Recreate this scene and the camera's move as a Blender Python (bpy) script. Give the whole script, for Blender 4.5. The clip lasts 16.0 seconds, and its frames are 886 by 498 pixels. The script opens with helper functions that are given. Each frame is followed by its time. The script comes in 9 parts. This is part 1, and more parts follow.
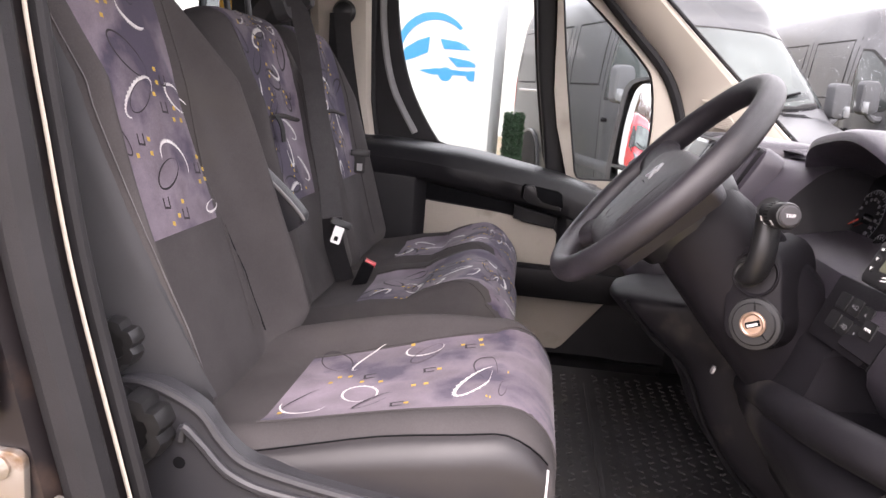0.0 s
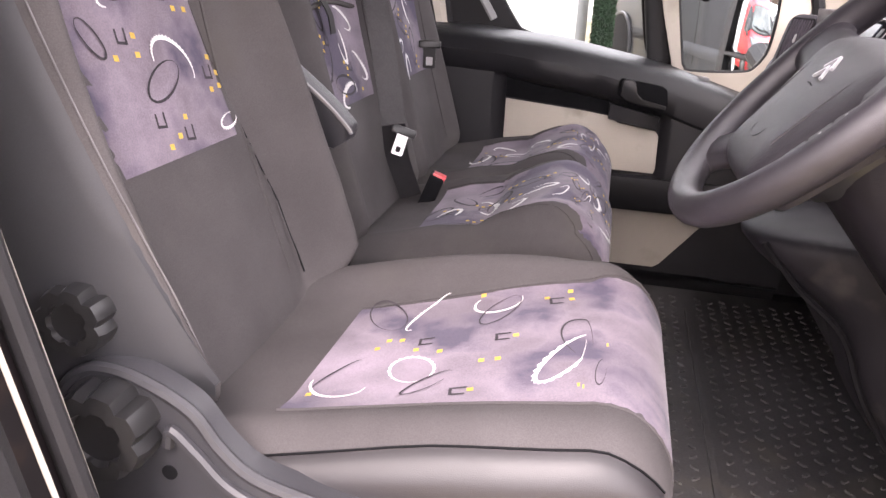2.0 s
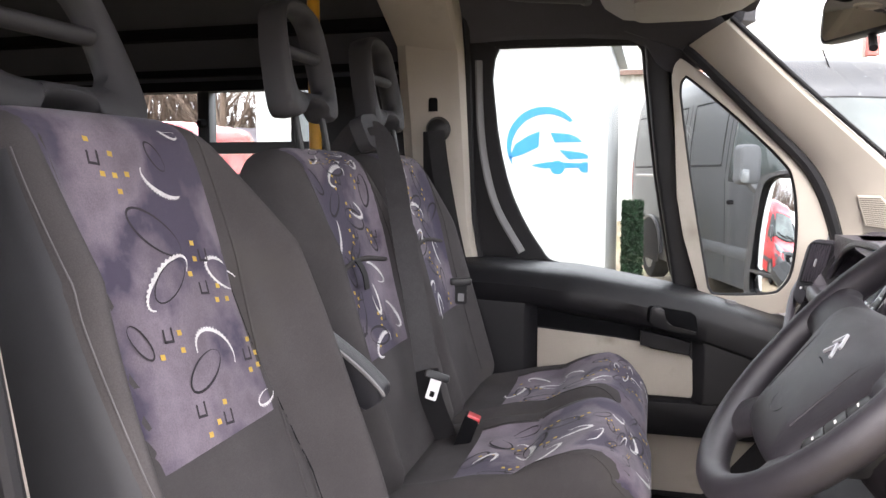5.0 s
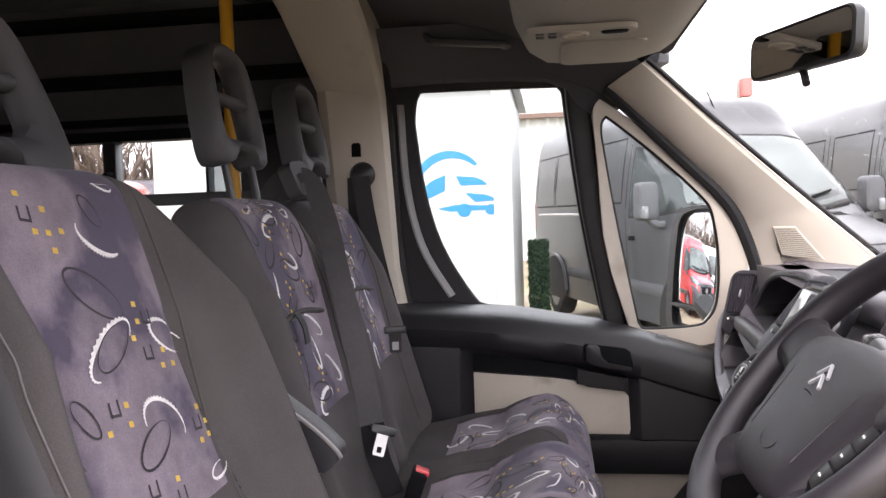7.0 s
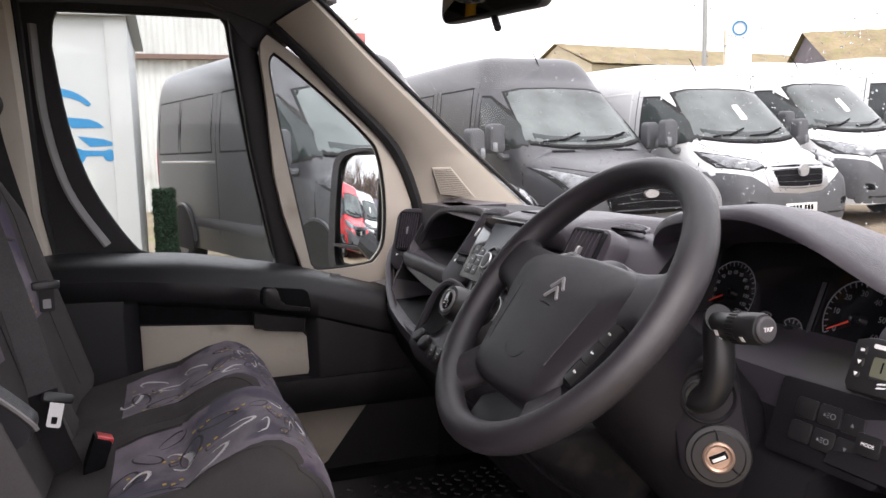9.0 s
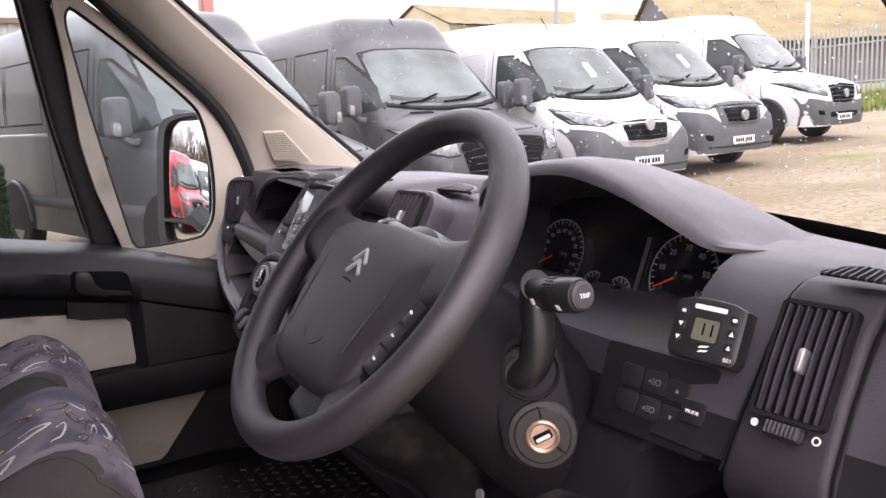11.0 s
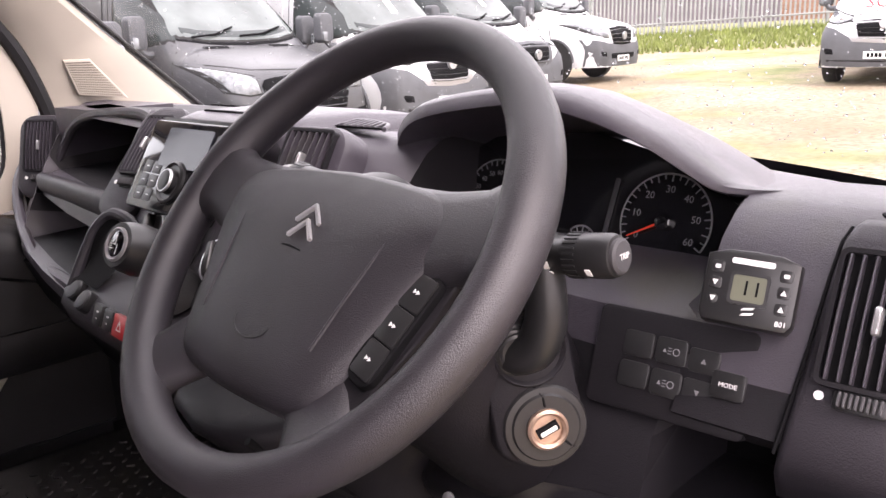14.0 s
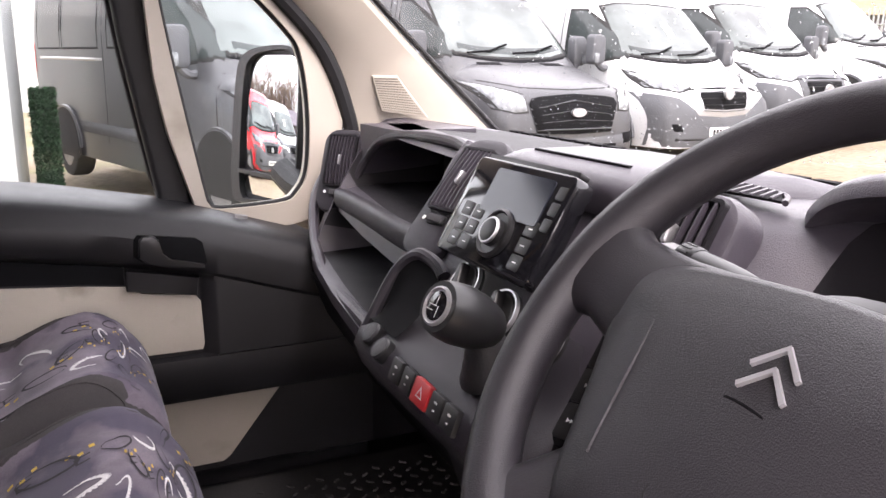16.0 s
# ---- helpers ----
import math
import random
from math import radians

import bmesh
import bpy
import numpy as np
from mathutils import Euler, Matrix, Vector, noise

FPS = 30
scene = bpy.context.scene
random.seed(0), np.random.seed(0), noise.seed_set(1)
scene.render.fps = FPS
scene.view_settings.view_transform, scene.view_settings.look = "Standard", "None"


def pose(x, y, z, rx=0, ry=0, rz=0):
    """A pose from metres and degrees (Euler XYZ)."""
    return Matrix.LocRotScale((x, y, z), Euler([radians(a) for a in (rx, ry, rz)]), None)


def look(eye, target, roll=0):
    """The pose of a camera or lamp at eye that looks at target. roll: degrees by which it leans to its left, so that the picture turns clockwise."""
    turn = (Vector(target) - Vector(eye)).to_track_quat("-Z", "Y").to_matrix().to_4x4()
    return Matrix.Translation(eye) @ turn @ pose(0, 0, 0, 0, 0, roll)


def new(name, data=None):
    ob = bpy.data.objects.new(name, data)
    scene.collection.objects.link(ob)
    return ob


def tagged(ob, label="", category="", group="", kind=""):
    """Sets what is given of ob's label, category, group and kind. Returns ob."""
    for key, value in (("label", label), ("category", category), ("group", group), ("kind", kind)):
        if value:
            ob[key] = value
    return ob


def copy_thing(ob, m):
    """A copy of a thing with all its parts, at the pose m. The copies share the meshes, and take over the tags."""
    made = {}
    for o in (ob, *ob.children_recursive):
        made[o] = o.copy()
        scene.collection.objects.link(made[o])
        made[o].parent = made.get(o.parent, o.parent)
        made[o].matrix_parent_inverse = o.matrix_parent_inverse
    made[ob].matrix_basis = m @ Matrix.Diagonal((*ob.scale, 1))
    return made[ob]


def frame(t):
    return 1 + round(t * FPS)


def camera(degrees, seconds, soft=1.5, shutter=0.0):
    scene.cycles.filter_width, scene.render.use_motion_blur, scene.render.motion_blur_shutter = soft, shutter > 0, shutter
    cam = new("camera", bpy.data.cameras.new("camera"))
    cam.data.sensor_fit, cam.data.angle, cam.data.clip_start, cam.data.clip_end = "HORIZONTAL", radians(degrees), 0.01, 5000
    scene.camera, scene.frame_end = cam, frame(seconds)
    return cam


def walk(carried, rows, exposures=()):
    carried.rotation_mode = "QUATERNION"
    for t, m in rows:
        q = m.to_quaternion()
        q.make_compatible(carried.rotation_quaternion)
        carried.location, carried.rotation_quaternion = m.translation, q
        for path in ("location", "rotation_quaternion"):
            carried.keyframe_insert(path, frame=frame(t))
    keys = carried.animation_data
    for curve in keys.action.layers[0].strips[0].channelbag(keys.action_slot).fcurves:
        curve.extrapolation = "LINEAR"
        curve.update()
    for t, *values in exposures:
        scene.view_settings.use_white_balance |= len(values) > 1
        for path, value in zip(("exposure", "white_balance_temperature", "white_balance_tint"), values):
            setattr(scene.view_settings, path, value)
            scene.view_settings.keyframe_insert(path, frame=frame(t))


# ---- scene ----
cam = camera(58.9, 16.0)
PATH = [
    (0, (0.198, -1.562, 1.513), (-0.002, 0.385, 1.105), 4.4),
    (0.5, (0.175, -1.495, 1.501), (-0.021, 0.424, 0.974), 5.3),
    (1, (0.150, -1.434, 1.490), (-0.041, 0.461, 0.881), 5.4),
    (1.5, (0.158, -1.349, 1.489), (-0.131, 0.517, 0.830), 4.0),
    (2, (0.173, -1.296, 1.498), (-0.207, 0.543, 0.812), 2.9),
    (2.5, (0.184, -1.285, 1.514), (-0.273, 0.538, 0.832), 1.6),
    (3, (0.190, -1.289, 1.536), (-0.299, 0.561, 0.956), 0.8),
    (3.5, (0.190, -1.296, 1.554), (-0.320, 0.583, 1.093), 0.2),
    (4, (0.192, -1.292, 1.564), (-0.323, 0.602, 1.179), -0.1),
    (4.5, (0.190, -1.300, 1.579), (-0.326, 0.607, 1.273), -0.2),
    (4.7, (0.190, -1.308, 1.586), (-0.329, 0.607, 1.327), -0.2),
    (6.8, (0.148, -1.300, 1.591), (-0.275, 0.654, 1.533), -2.3),
    (7, (0.112, -1.280, 1.588), (-0.165, 0.700, 1.501), -2.0),
    (7.2, (0.081, -1.242, 1.582), (-0.049, 0.751, 1.477), -1.5),
    (7.5, (0.029, -1.228, 1.581), (0.126, 0.764, 1.442), -1.4),
    (8, (-0.013, -1.221, 1.574), (0.330, 0.740, 1.396), -1.0),
    (8.5, (-0.020, -1.229, 1.572), (0.501, 0.690, 1.357), -1.3),
    (9, (-0.019, -1.236, 1.568), (0.633, 0.639, 1.325), -1.5),
    (9.2, (-0.017, -1.236, 1.567), (0.681, 0.622, 1.3125), -1.6),
    (11.3, (0.133, -1.143, 1.550), (1.095, 0.570, 1.178), -3.4),
    (11.5, (0.163, -1.123, 1.543), (1.135, 0.578, 1.141), -3.7),
    (12, (0.178, -1.057, 1.539), (1.338, 0.502, 1.068), -3.4),
    (12.5, (0.157, -1.023, 1.537), (1.494, 0.376, 1.034), -2.1),
    (13, (0.140, -1.004, 1.535), (1.537, 0.329, 1.015), -2.0),
    (13.5, (0.104, -0.973, 1.534), (1.502, 0.360, 1.018), -1.8),
    (14, (0.068, -0.947, 1.540), (1.398, 0.454, 1.025), -2.2),
    (14.5, (0.049, -0.921, 1.547), (1.288, 0.566, 1.046), -1.0),
    (15, (0.064, -0.879, 1.556), (1.132, 0.736, 1.060), -1.4),
    (15.5, (0.085, -0.825, 1.558), (0.960, 0.909, 1.078), -0.1),
    (16, (0.082, -0.738, 1.557), (0.932, 1.011, 1.094), 0.9),
]
walk(cam, [(t, look(eye, target, roll)) for t, eye, target, roll in PATH], [(0.0, 2.11, 6800, 24), (0.5, 2.55, 6850, 25), (2.0, 2.75, 6900, 26), (3.0, 2.7, 6800, 23), (3.5, 2.47, 6700, 19), (4.5, 2.35, 6600, 17), (7.0, 2.15, 6700, 21), (7.6, 1.6, 6700, 20), (8.0, 1.4, 6700, 20), (9.0, 1.4, 6700, 20), (11.5, 1.85, 6700, 26), (12.5, 2.15, 6800, 28), (14.5, 2.12, 6900, 26), (16.0, 2.36, 6800, 24)])

# ---- sky and light ----
world = bpy.data.worlds.new("overcast")
scene.world = world
world.use_nodes = True
wn, wlk = world.node_tree.nodes, world.node_tree.links
sky = wn.new("ShaderNodeTexSky")
sky.sky_type, sky.sun_disc, sky.sun_elevation, sky.sun_rotation = "NISHITA", False, radians(42), radians(192)
sky.dust_density, sky.air_density = 4.0, 1.0
grey = wn.new("ShaderNodeMix")
grey.data_type = "RGBA"
grey.inputs[0].default_value = 0.88
grey.inputs[7].default_value = (11.0, 11.1, 11.4, 1)
wlk.new(sky.outputs[0], grey.inputs[6])
wlk.new(grey.outputs[2], wn["Background"].inputs["Color"])
wn["Background"].inputs["Strength"].default_value = 0.13
sun = new("sun", bpy.data.lights.new("sun", "SUN"))
sun.data.energy, sun.data.angle, sun.data.color = 0.9, radians(22), (1.0, 0.97, 0.93)
sun.matrix_basis = look((-0.5, -6, 8), (0, 0, 0))

# ---- small library ----
from mathutils.bvhtree import BVHTree


def link(name, me, material, parent=None, label=""):
    ob = new(name, me)
    if material is not None and not me.materials:
        me.materials.append(material)
    if parent is not None:
        ob.parent = parent
        base = parent.matrix_basis
        if parent.parent is not None:
            base = parent.parent.matrix_basis @ parent.matrix_parent_inverse @ base
        ob.matrix_parent_inverse = base.inverted()
    if label:
        ob["label"] = label
    return ob


def mesh_of(bm, name, sharp=32):
    bmesh.ops.recalc_face_normals(bm, faces=bm.faces)
    for f in bm.faces:
        f.smooth = True
    lim = radians(sharp)
    for e in bm.edges:
        if len(e.link_faces) == 2 and e.calc_face_angle(0.0) > lim:
            e.smooth = False
    me = bpy.data.meshes.new(name)
    bm.to_mesh(me)
    bm.free()
    return me


def part(name, bm, material, parent=None, label="", sharp=32):
    """Links a bmesh as one mesh object under a thing."""
    return link(name, mesh_of(bm, name, sharp), material, parent, label)


def thing(name, at, label, category, group="", kind=""):
    """An empty at a thing's base, which its parts hang under."""
    ob = new(name)
    ob.empty_display_size = 0.05
    ob.matrix_basis = at if isinstance(at, Matrix) else Matrix.Translation(at)
    return tagged(ob, label, category, group, kind)


def solid(name, bm, material, label, category, group="", kind="", sharp=32):
    return tagged(part(name, bm, material, None, "", sharp), label, category, group, kind)


def loft(bm, rings, cap=True, closed=True):
    rows = [[bm.verts.new(p) for p in r] for r in rings]
    n = len(rows[0])
    for a, b in zip(rows, rows[1:]):
        for i in range(n if closed else n - 1):
            j = (i + 1) % n
            bm.faces.new((a[i], a[j], b[j], b[i]))
    if cap:
        bm.faces.new(rows[0])
        bm.faces.new(rows[-1][::-1])
    return rows


def sheet(bm, grid):
    return loft(bm, grid, False, False)


def rrect(w, h, r, n=4):
    """A rounded rectangle, counter-clockwise, centred."""
    r = min(r, w / 2 - 1e-5, h / 2 - 1e-5)
    out = []
    for k, (sx, sy) in enumerate(((1, 1), (-1, 1), (-1, -1), (1, -1))):
        for i in range(n + 1):
            a = (k + i / n) * math.pi / 2
            out.append((sx * (w / 2 - r) + r * math.cos(a), sy * (h / 2 - r) + r * math.sin(a)))
    return out


def circle(r, n=24, ry=None, start=0.0):
    ry = r if ry is None else ry
    return [(r * math.cos(start + 2 * math.pi * i / n), ry * math.sin(start + 2 * math.pi * i / n)) for i in range(n)]


def scaled(poly, s):
    """A polygon moved in by s at its edge, about its middle."""
    cx = sum(p[0] for p in poly) / len(poly)
    cy = sum(p[1] for p in poly) / len(poly)
    out = []
    for x, y in poly:
        d = math.hypot(x - cx, y - cy) or 1
        k = max(0.05, (d - s) / d)
        out.append((cx + (x - cx) * k, cy + (y - cy) * k))
    return out


def prism(bm, poly, depth, m=None, bevel=0.0):
    """A polygon in the XY plane of m, pushed out along its Z, with its front edge rounded off."""
    m = m or Matrix()
    rings = [[m @ Vector((x, y, 0)) for x, y in poly]]
    if bevel > 0:
        rings.append([m @ Vector((x, y, depth - bevel)) for x, y in poly])
        rings.append([m @ Vector((x, y, depth - bevel * 0.3)) for x, y in scaled(poly, bevel * 0.3)])
        rings.append([m @ Vector((x, y, depth)) for x, y in scaled(poly, bevel)])
    else:
        rings.append([m @ Vector((x, y, depth)) for x, y in poly])
    loft(bm, rings)


def frame_ring(bm, outer, inner, depth, m=None, back=0.0):
    """A flat frame between two outlines with as many points each."""
    m = m or Matrix()
    o0 = [m @ Vector((x, y, back)) for x, y in outer]
    o1 = [m @ Vector((x, y, depth)) for x, y in outer]
    i1 = [m @ Vector((x, y, depth)) for x, y in inner]
    i0 = [m @ Vector((x, y, back)) for x, y in inner]
    rows = loft(bm, [o0, o1, i1, i0], False)
    a, b = rows[-1], rows[0]
    n = len(a)
    for i in range(n):
        j = (i + 1) % n
        bm.faces.new((a[i], a[j], b[j], b[i]))


def box(bm, cx, cy, cz, sx, sy, sz, bevel=0.0, m=None):
    m = m or Matrix()
    prism(bm, rrect(sx, sy, max(bevel, 1e-4), 2 if bevel else 1), sz, m @ Matrix.Translation((cx, cy, cz - sz / 2)), bevel)


def tube(bm, pts, r, n=10, cap=True, flat=1.0):
    """A round bar along points; r may be a list. flat squeezes it across the first normal."""
    pts = [Vector(p) for p in pts]
    rings, side = [], None
    for i, p in enumerate(pts):
        d = (pts[min(i + 1, len(pts) - 1)] - pts[max(i - 1, 0)]).normalized()
        if side is None:
            side = d.orthogonal().normalized()
        side = (side - d * side.dot(d)).normalized()
        up = d.cross(side)
        rad = r[i] if isinstance(r, (list, tuple)) else r
        rings.append([p + side * (x * rad) + up * (y * rad * flat) for x, y in circle(1, n)])
    loft(bm, rings, cap)


def lathe(bm, profile, n=24, m=None, cap=True):
    """Radius and height pairs turned about Z of m."""
    m = m or Matrix()
    loft(bm, [[m @ Vector((r * math.cos(2 * math.pi * i / n), r * math.sin(2 * math.pi * i / n), z)) for i in range(n)] for r, z in profile], cap)


def smooth_line(pts, n=8):
    """Catmull-Rom through points."""
    pts = [Vector(p) for p in pts]
    out = []
    for i in range(len(pts) - 1):
        p0, p1, p2, p3 = pts[max(i - 1, 0)], pts[i], pts[i + 1], pts[min(i + 2, len(pts) - 1)]
        for k in range(n):
            t = k / n
            out.append(0.5 * ((2 * p1) + (p2 - p0) * t + (2 * p0 - 5 * p1 + 4 * p2 - p3) * t * t + (3 * p1 - p0 - 3 * p2 + p3) * t ** 3))
    out.append(pts[-1])
    return out


def lerp(table, x):
    """Reads a value off a table of pairs."""
    return float(np.interp(x, [p[0] for p in table], [p[1] for p in table]))


def writing(text, size, m, material, parent, name="lettering", align="CENTER"):
    cu = bpy.data.curves.new(name, "FONT")
    cu.body, cu.size, cu.align_x, cu.align_y, cu.extrude, cu.resolution_u = text, size, align, "CENTER", 0.0002, 2
    tmp = bpy.data.objects.new(name, cu)
    me = bpy.data.meshes.new_from_object(tmp)
    bpy.data.objects.remove(tmp)
    me.transform(m)
    return link(name, me, material, parent)


def basis(origin, xdir, ydir):
    """A frame from its origin, its x and roughly its y."""
    x = Vector(xdir).normalized()
    z = x.cross(Vector(ydir)).normalized()
    y = z.cross(x)
    m = Matrix((x, y, z)).transposed().to_4x4()
    m.translation = origin
    return m

# ---- materials ----
def material(name, base, rough=0.5, metal=0.0, vary=0.1, scale=8.0, fine=0.0, fine_scale=400.0, grain=0.0, grain_scale=300.0, cells=False,
             dirt=None, dirt_amount=0.0, dirt_scale=3.0, coat=0.0, spec=0.5, sheen=0.0, vary_rough=0.12, pieces=0.0, bump_distance=0.001, dirt_edge=0.72):
    """A surface with colour that drifts at two scales, a fine relief, and dirt in patches."""
    mt = bpy.data.materials.new(name)
    mt.use_nodes = True
    nt = mt.node_tree
    nodes, links = nt.nodes, nt.links
    bsdf = nodes["Principled BSDF"]
    co = nodes.new("ShaderNodeTexCoord").outputs["Object"]

    def tex(kind, sc, detail=4.0):
        n = nodes.new(kind)
        n.inputs["Scale"].default_value = sc
        if "Detail" in n.inputs:
            n.inputs["Detail"].default_value = detail
        links.new(co, n.inputs["Vector"])
        return n

    def mix(fac, a, b, blend="MIX"):
        n = nodes.new("ShaderNodeMix")
        n.data_type, n.blend_type = "RGBA", blend
        for sock, v in ((n.inputs[0], fac), (n.inputs[6], a), (n.inputs[7], b)):
            if isinstance(v, bpy.types.NodeSocket):
                links.new(v, sock)
            elif sock.type == "VALUE":
                sock.default_value = v
            else:
                sock.default_value = (*v, 1) if len(v) == 3 else v
        return n.outputs[2]

    def ramp(src, lo, hi):
        n = nodes.new("ShaderNodeMapRange")
        n.inputs["From Min"].default_value, n.inputs["From Max"].default_value = lo, hi
        links.new(src, n.inputs["Value"])
        return n.outputs["Result"]

    broad = tex("ShaderNodeTexNoise", scale).outputs["Fac"]
    dark, light = [c * (1 - vary) for c in base], [min(1, c * (1 + vary)) for c in base]
    colour = mix(ramp(broad, 0.3, 0.7), dark, light)
    if fine > 0:
        fn = tex("ShaderNodeTexNoise", fine_scale, 2.0).outputs["Fac"]
        colour = mix(ramp(fn, 0.35, 0.65), colour, mix(1.0, colour, (1 - fine, 1 - fine, 1 - fine), "MULTIPLY"))
    if pieces > 0:
        rnd = nodes.new("ShaderNodeObjectInfo").outputs["Random"]
        colour = mix(rnd, colour, mix(1.0, colour, (1 - pieces, 1 - pieces, 1 - pieces), "MULTIPLY"))
    if dirt is not None:
        dn = tex("ShaderNodeTexNoise", dirt_scale, 6.0).outputs["Fac"]
        colour = mix(ramp(dn, 0.62 - dirt_amount * 0.3, dirt_edge), colour, dirt)
    links.new(colour, bsdf.inputs["Base Color"])
    rr = nodes.new("ShaderNodeMapRange")
    rr.inputs["To Min"].default_value, rr.inputs["To Max"].default_value = max(0.02, rough - vary_rough * 0.5), min(1, rough + vary_rough * 0.5)
    links.new(tex("ShaderNodeTexNoise", scale * 3.1).outputs["Fac"], rr.inputs["Value"])
    links.new(rr.outputs["Result"], bsdf.inputs["Roughness"])
    bsdf.inputs["Metallic"].default_value = metal
    bsdf.inputs["Specular IOR Level"].default_value = spec
    bsdf.inputs["Coat Weight"].default_value = coat
    bsdf.inputs["Coat Roughness"].default_value = 0.06
    bsdf.inputs["Sheen Weight"].default_value = sheen
    if grain > 0:
        bp = nodes.new("ShaderNodeBump")
        bp.inputs["Strength"].default_value, bp.inputs["Distance"].default_value = grain, bump_distance
        src = tex("ShaderNodeTexVoronoi", grain_scale).outputs["Distance"] if cells else tex("ShaderNodeTexNoise", grain_scale).outputs["Fac"]
        links.new(src, bp.inputs["Height"])
        links.new(bp.outputs["Normal"], bsdf.inputs["Normal"])
    return mt


def glass(name, tint=(1, 1, 1), rough=0.0, weight=0.9):
    """Thin pane: clear with a little gloss of its own."""
    mt = bpy.data.materials.new(name)
    mt.use_nodes = True
    nodes, links = mt.node_tree.nodes, mt.node_tree.links
    nodes.remove(nodes["Principled BSDF"])
    clear, gloss, mixer = nodes.new("ShaderNodeBsdfTransparent"), nodes.new("ShaderNodeBsdfGlossy"), nodes.new("ShaderNodeMixShader")
    clear.inputs["Color"].default_value = (*tint, 1)
    gloss.inputs["Roughness"].default_value = rough
    edge = nodes.new("ShaderNodeLayerWeight")
    edge.inputs["Blend"].default_value = 0.5
    power, amount = nodes.new("ShaderNodeMath"), nodes.new("ShaderNodeMath")
    power.operation, amount.operation = "POWER", "MULTIPLY_ADD"
    power.inputs[1].default_value, amount.inputs[1].default_value, amount.inputs[2].default_value = 5.0, 0.35, 0.014
    links.new(edge.outputs["Facing"], power.inputs[0])
    links.new(power.outputs[0], amount.inputs[0])
    links.new(amount.outputs[0], mixer.inputs[0])
    links.new(clear.outputs[0], mixer.inputs[1])
    links.new(gloss.outputs[0], mixer.inputs[2])
    links.new(mixer.outputs[0], nodes["Material Output"].inputs["Surface"])
    return mt


PLASTIC = material("dash plastic", (0.048, 0.0425, 0.0535), 0.36, vary=0.12, scale=9, grain=0.34, grain_scale=760, cells=True, dirt=(0.05, 0.048, 0.045), dirt_amount=0.05, dirt_scale=7, bump_distance=0.0009)
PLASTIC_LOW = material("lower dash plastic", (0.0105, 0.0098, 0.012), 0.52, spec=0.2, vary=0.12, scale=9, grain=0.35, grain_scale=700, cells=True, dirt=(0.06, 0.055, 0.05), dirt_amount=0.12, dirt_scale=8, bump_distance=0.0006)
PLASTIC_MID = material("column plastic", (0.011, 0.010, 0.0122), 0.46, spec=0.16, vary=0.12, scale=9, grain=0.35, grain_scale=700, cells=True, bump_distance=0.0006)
# also given to some dash faces, to put shade into their colour
PLASTIC_POD = material("pod plastic and dash shade", (0.0115, 0.0106, 0.0128), 0.52, spec=0.18, vary=0.12, scale=9, grain=0.3, grain_scale=800, cells=True, bump_distance=0.0006)
PLASTIC_SHELL = material("vent shell plastic", (0.028, 0.0252, 0.031), 0.44, spec=0.32, vary=0.12, scale=9, grain=0.34, grain_scale=760, cells=True, bump_distance=0.0008)
SMOOTH_BLACK = material("smooth black plastic", (0.015, 0.015, 0.016), 0.38, vary=0.1, scale=12, fine=0.08)
DEEP_BLACK = material("matt black plastic", (0.005, 0.005, 0.006), 0.8, vary=0.1, scale=15, spec=0.12)
GLOSS_BLACK = material("glossy black plastic", (0.008, 0.008, 0.01), 0.1, vary=0.1, scale=12, coat=0.4)
WHEEL_SKIN = material("steering wheel skin", (0.0205, 0.0186, 0.0226), 0.40, spec=0.6, vary=0.1, scale=14, grain=0.5, grain_scale=1000, cells=True, bump_distance=0.0004)
DOOR_BLACK = material("door plastic", (0.0125, 0.0122, 0.0140), 0.42, spec=0.35, vary=0.12, scale=7, grain=0.4, grain_scale=800, cells=True, bump_distance=0.0005)
BEIGE = material("beige trim plastic", (0.44, 0.397, 0.338), 0.55, vary=0.05, scale=5, grain=0.3, grain_scale=700, cells=True, dirt=(0.33, 0.29, 0.235), dirt_amount=0.1, dirt_scale=6, bump_distance=0.0004)
BEIGE_CLOTH = material("beige door insert", (0.47, 0.425, 0.36), 0.8, vary=0.06, scale=5, fine=0.12, fine_scale=900, grain=0.3, grain_scale=1200, dirt=(0.28, 0.25, 0.2), dirt_amount=0.1, dirt_scale=9)
HEADLINER = material("grey headliner cloth", (0.072, 0.071, 0.080), 0.9, vary=0.1, scale=5, fine=0.2, fine_scale=700)
PALE_LINER = material("pale headliner", (0.33, 0.31, 0.28), 0.85, vary=0.05, scale=5, fine=0.1, fine_scale=700)
CLOTH = material("charcoal seat cloth", (0.069, 0.0640, 0.0650), 0.92, vary=0.16, scale=7, fine=0.18, fine_scale=900, grain=0.45, grain_scale=1300, spec=0.12, dirt=(0.07, 0.065, 0.062), dirt_amount=0.12, dirt_scale=5, bump_distance=0.0008)
VELOUR = material("violet grey velour", (0.185, 0.155, 0.187), 0.85, vary=0.30, scale=14, fine=0.2, fine_scale=600, grain=0.35, grain_scale=1500, sheen=0.10, spec=0.15, dirt=(0.060, 0.051, 0.078), dirt_amount=0.50, dirt_scale=7, dirt_edge=0.56, bump_distance=0.0005)
YARN_WHITE = material("white yarn", (0.72, 0.70, 0.70), 0.9, vary=0.15, scale=40, fine=0.35, fine_scale=900)
STITCH = material("grey stitching", (0.105, 0.100, 0.104), 0.9, vary=0.15, scale=40)
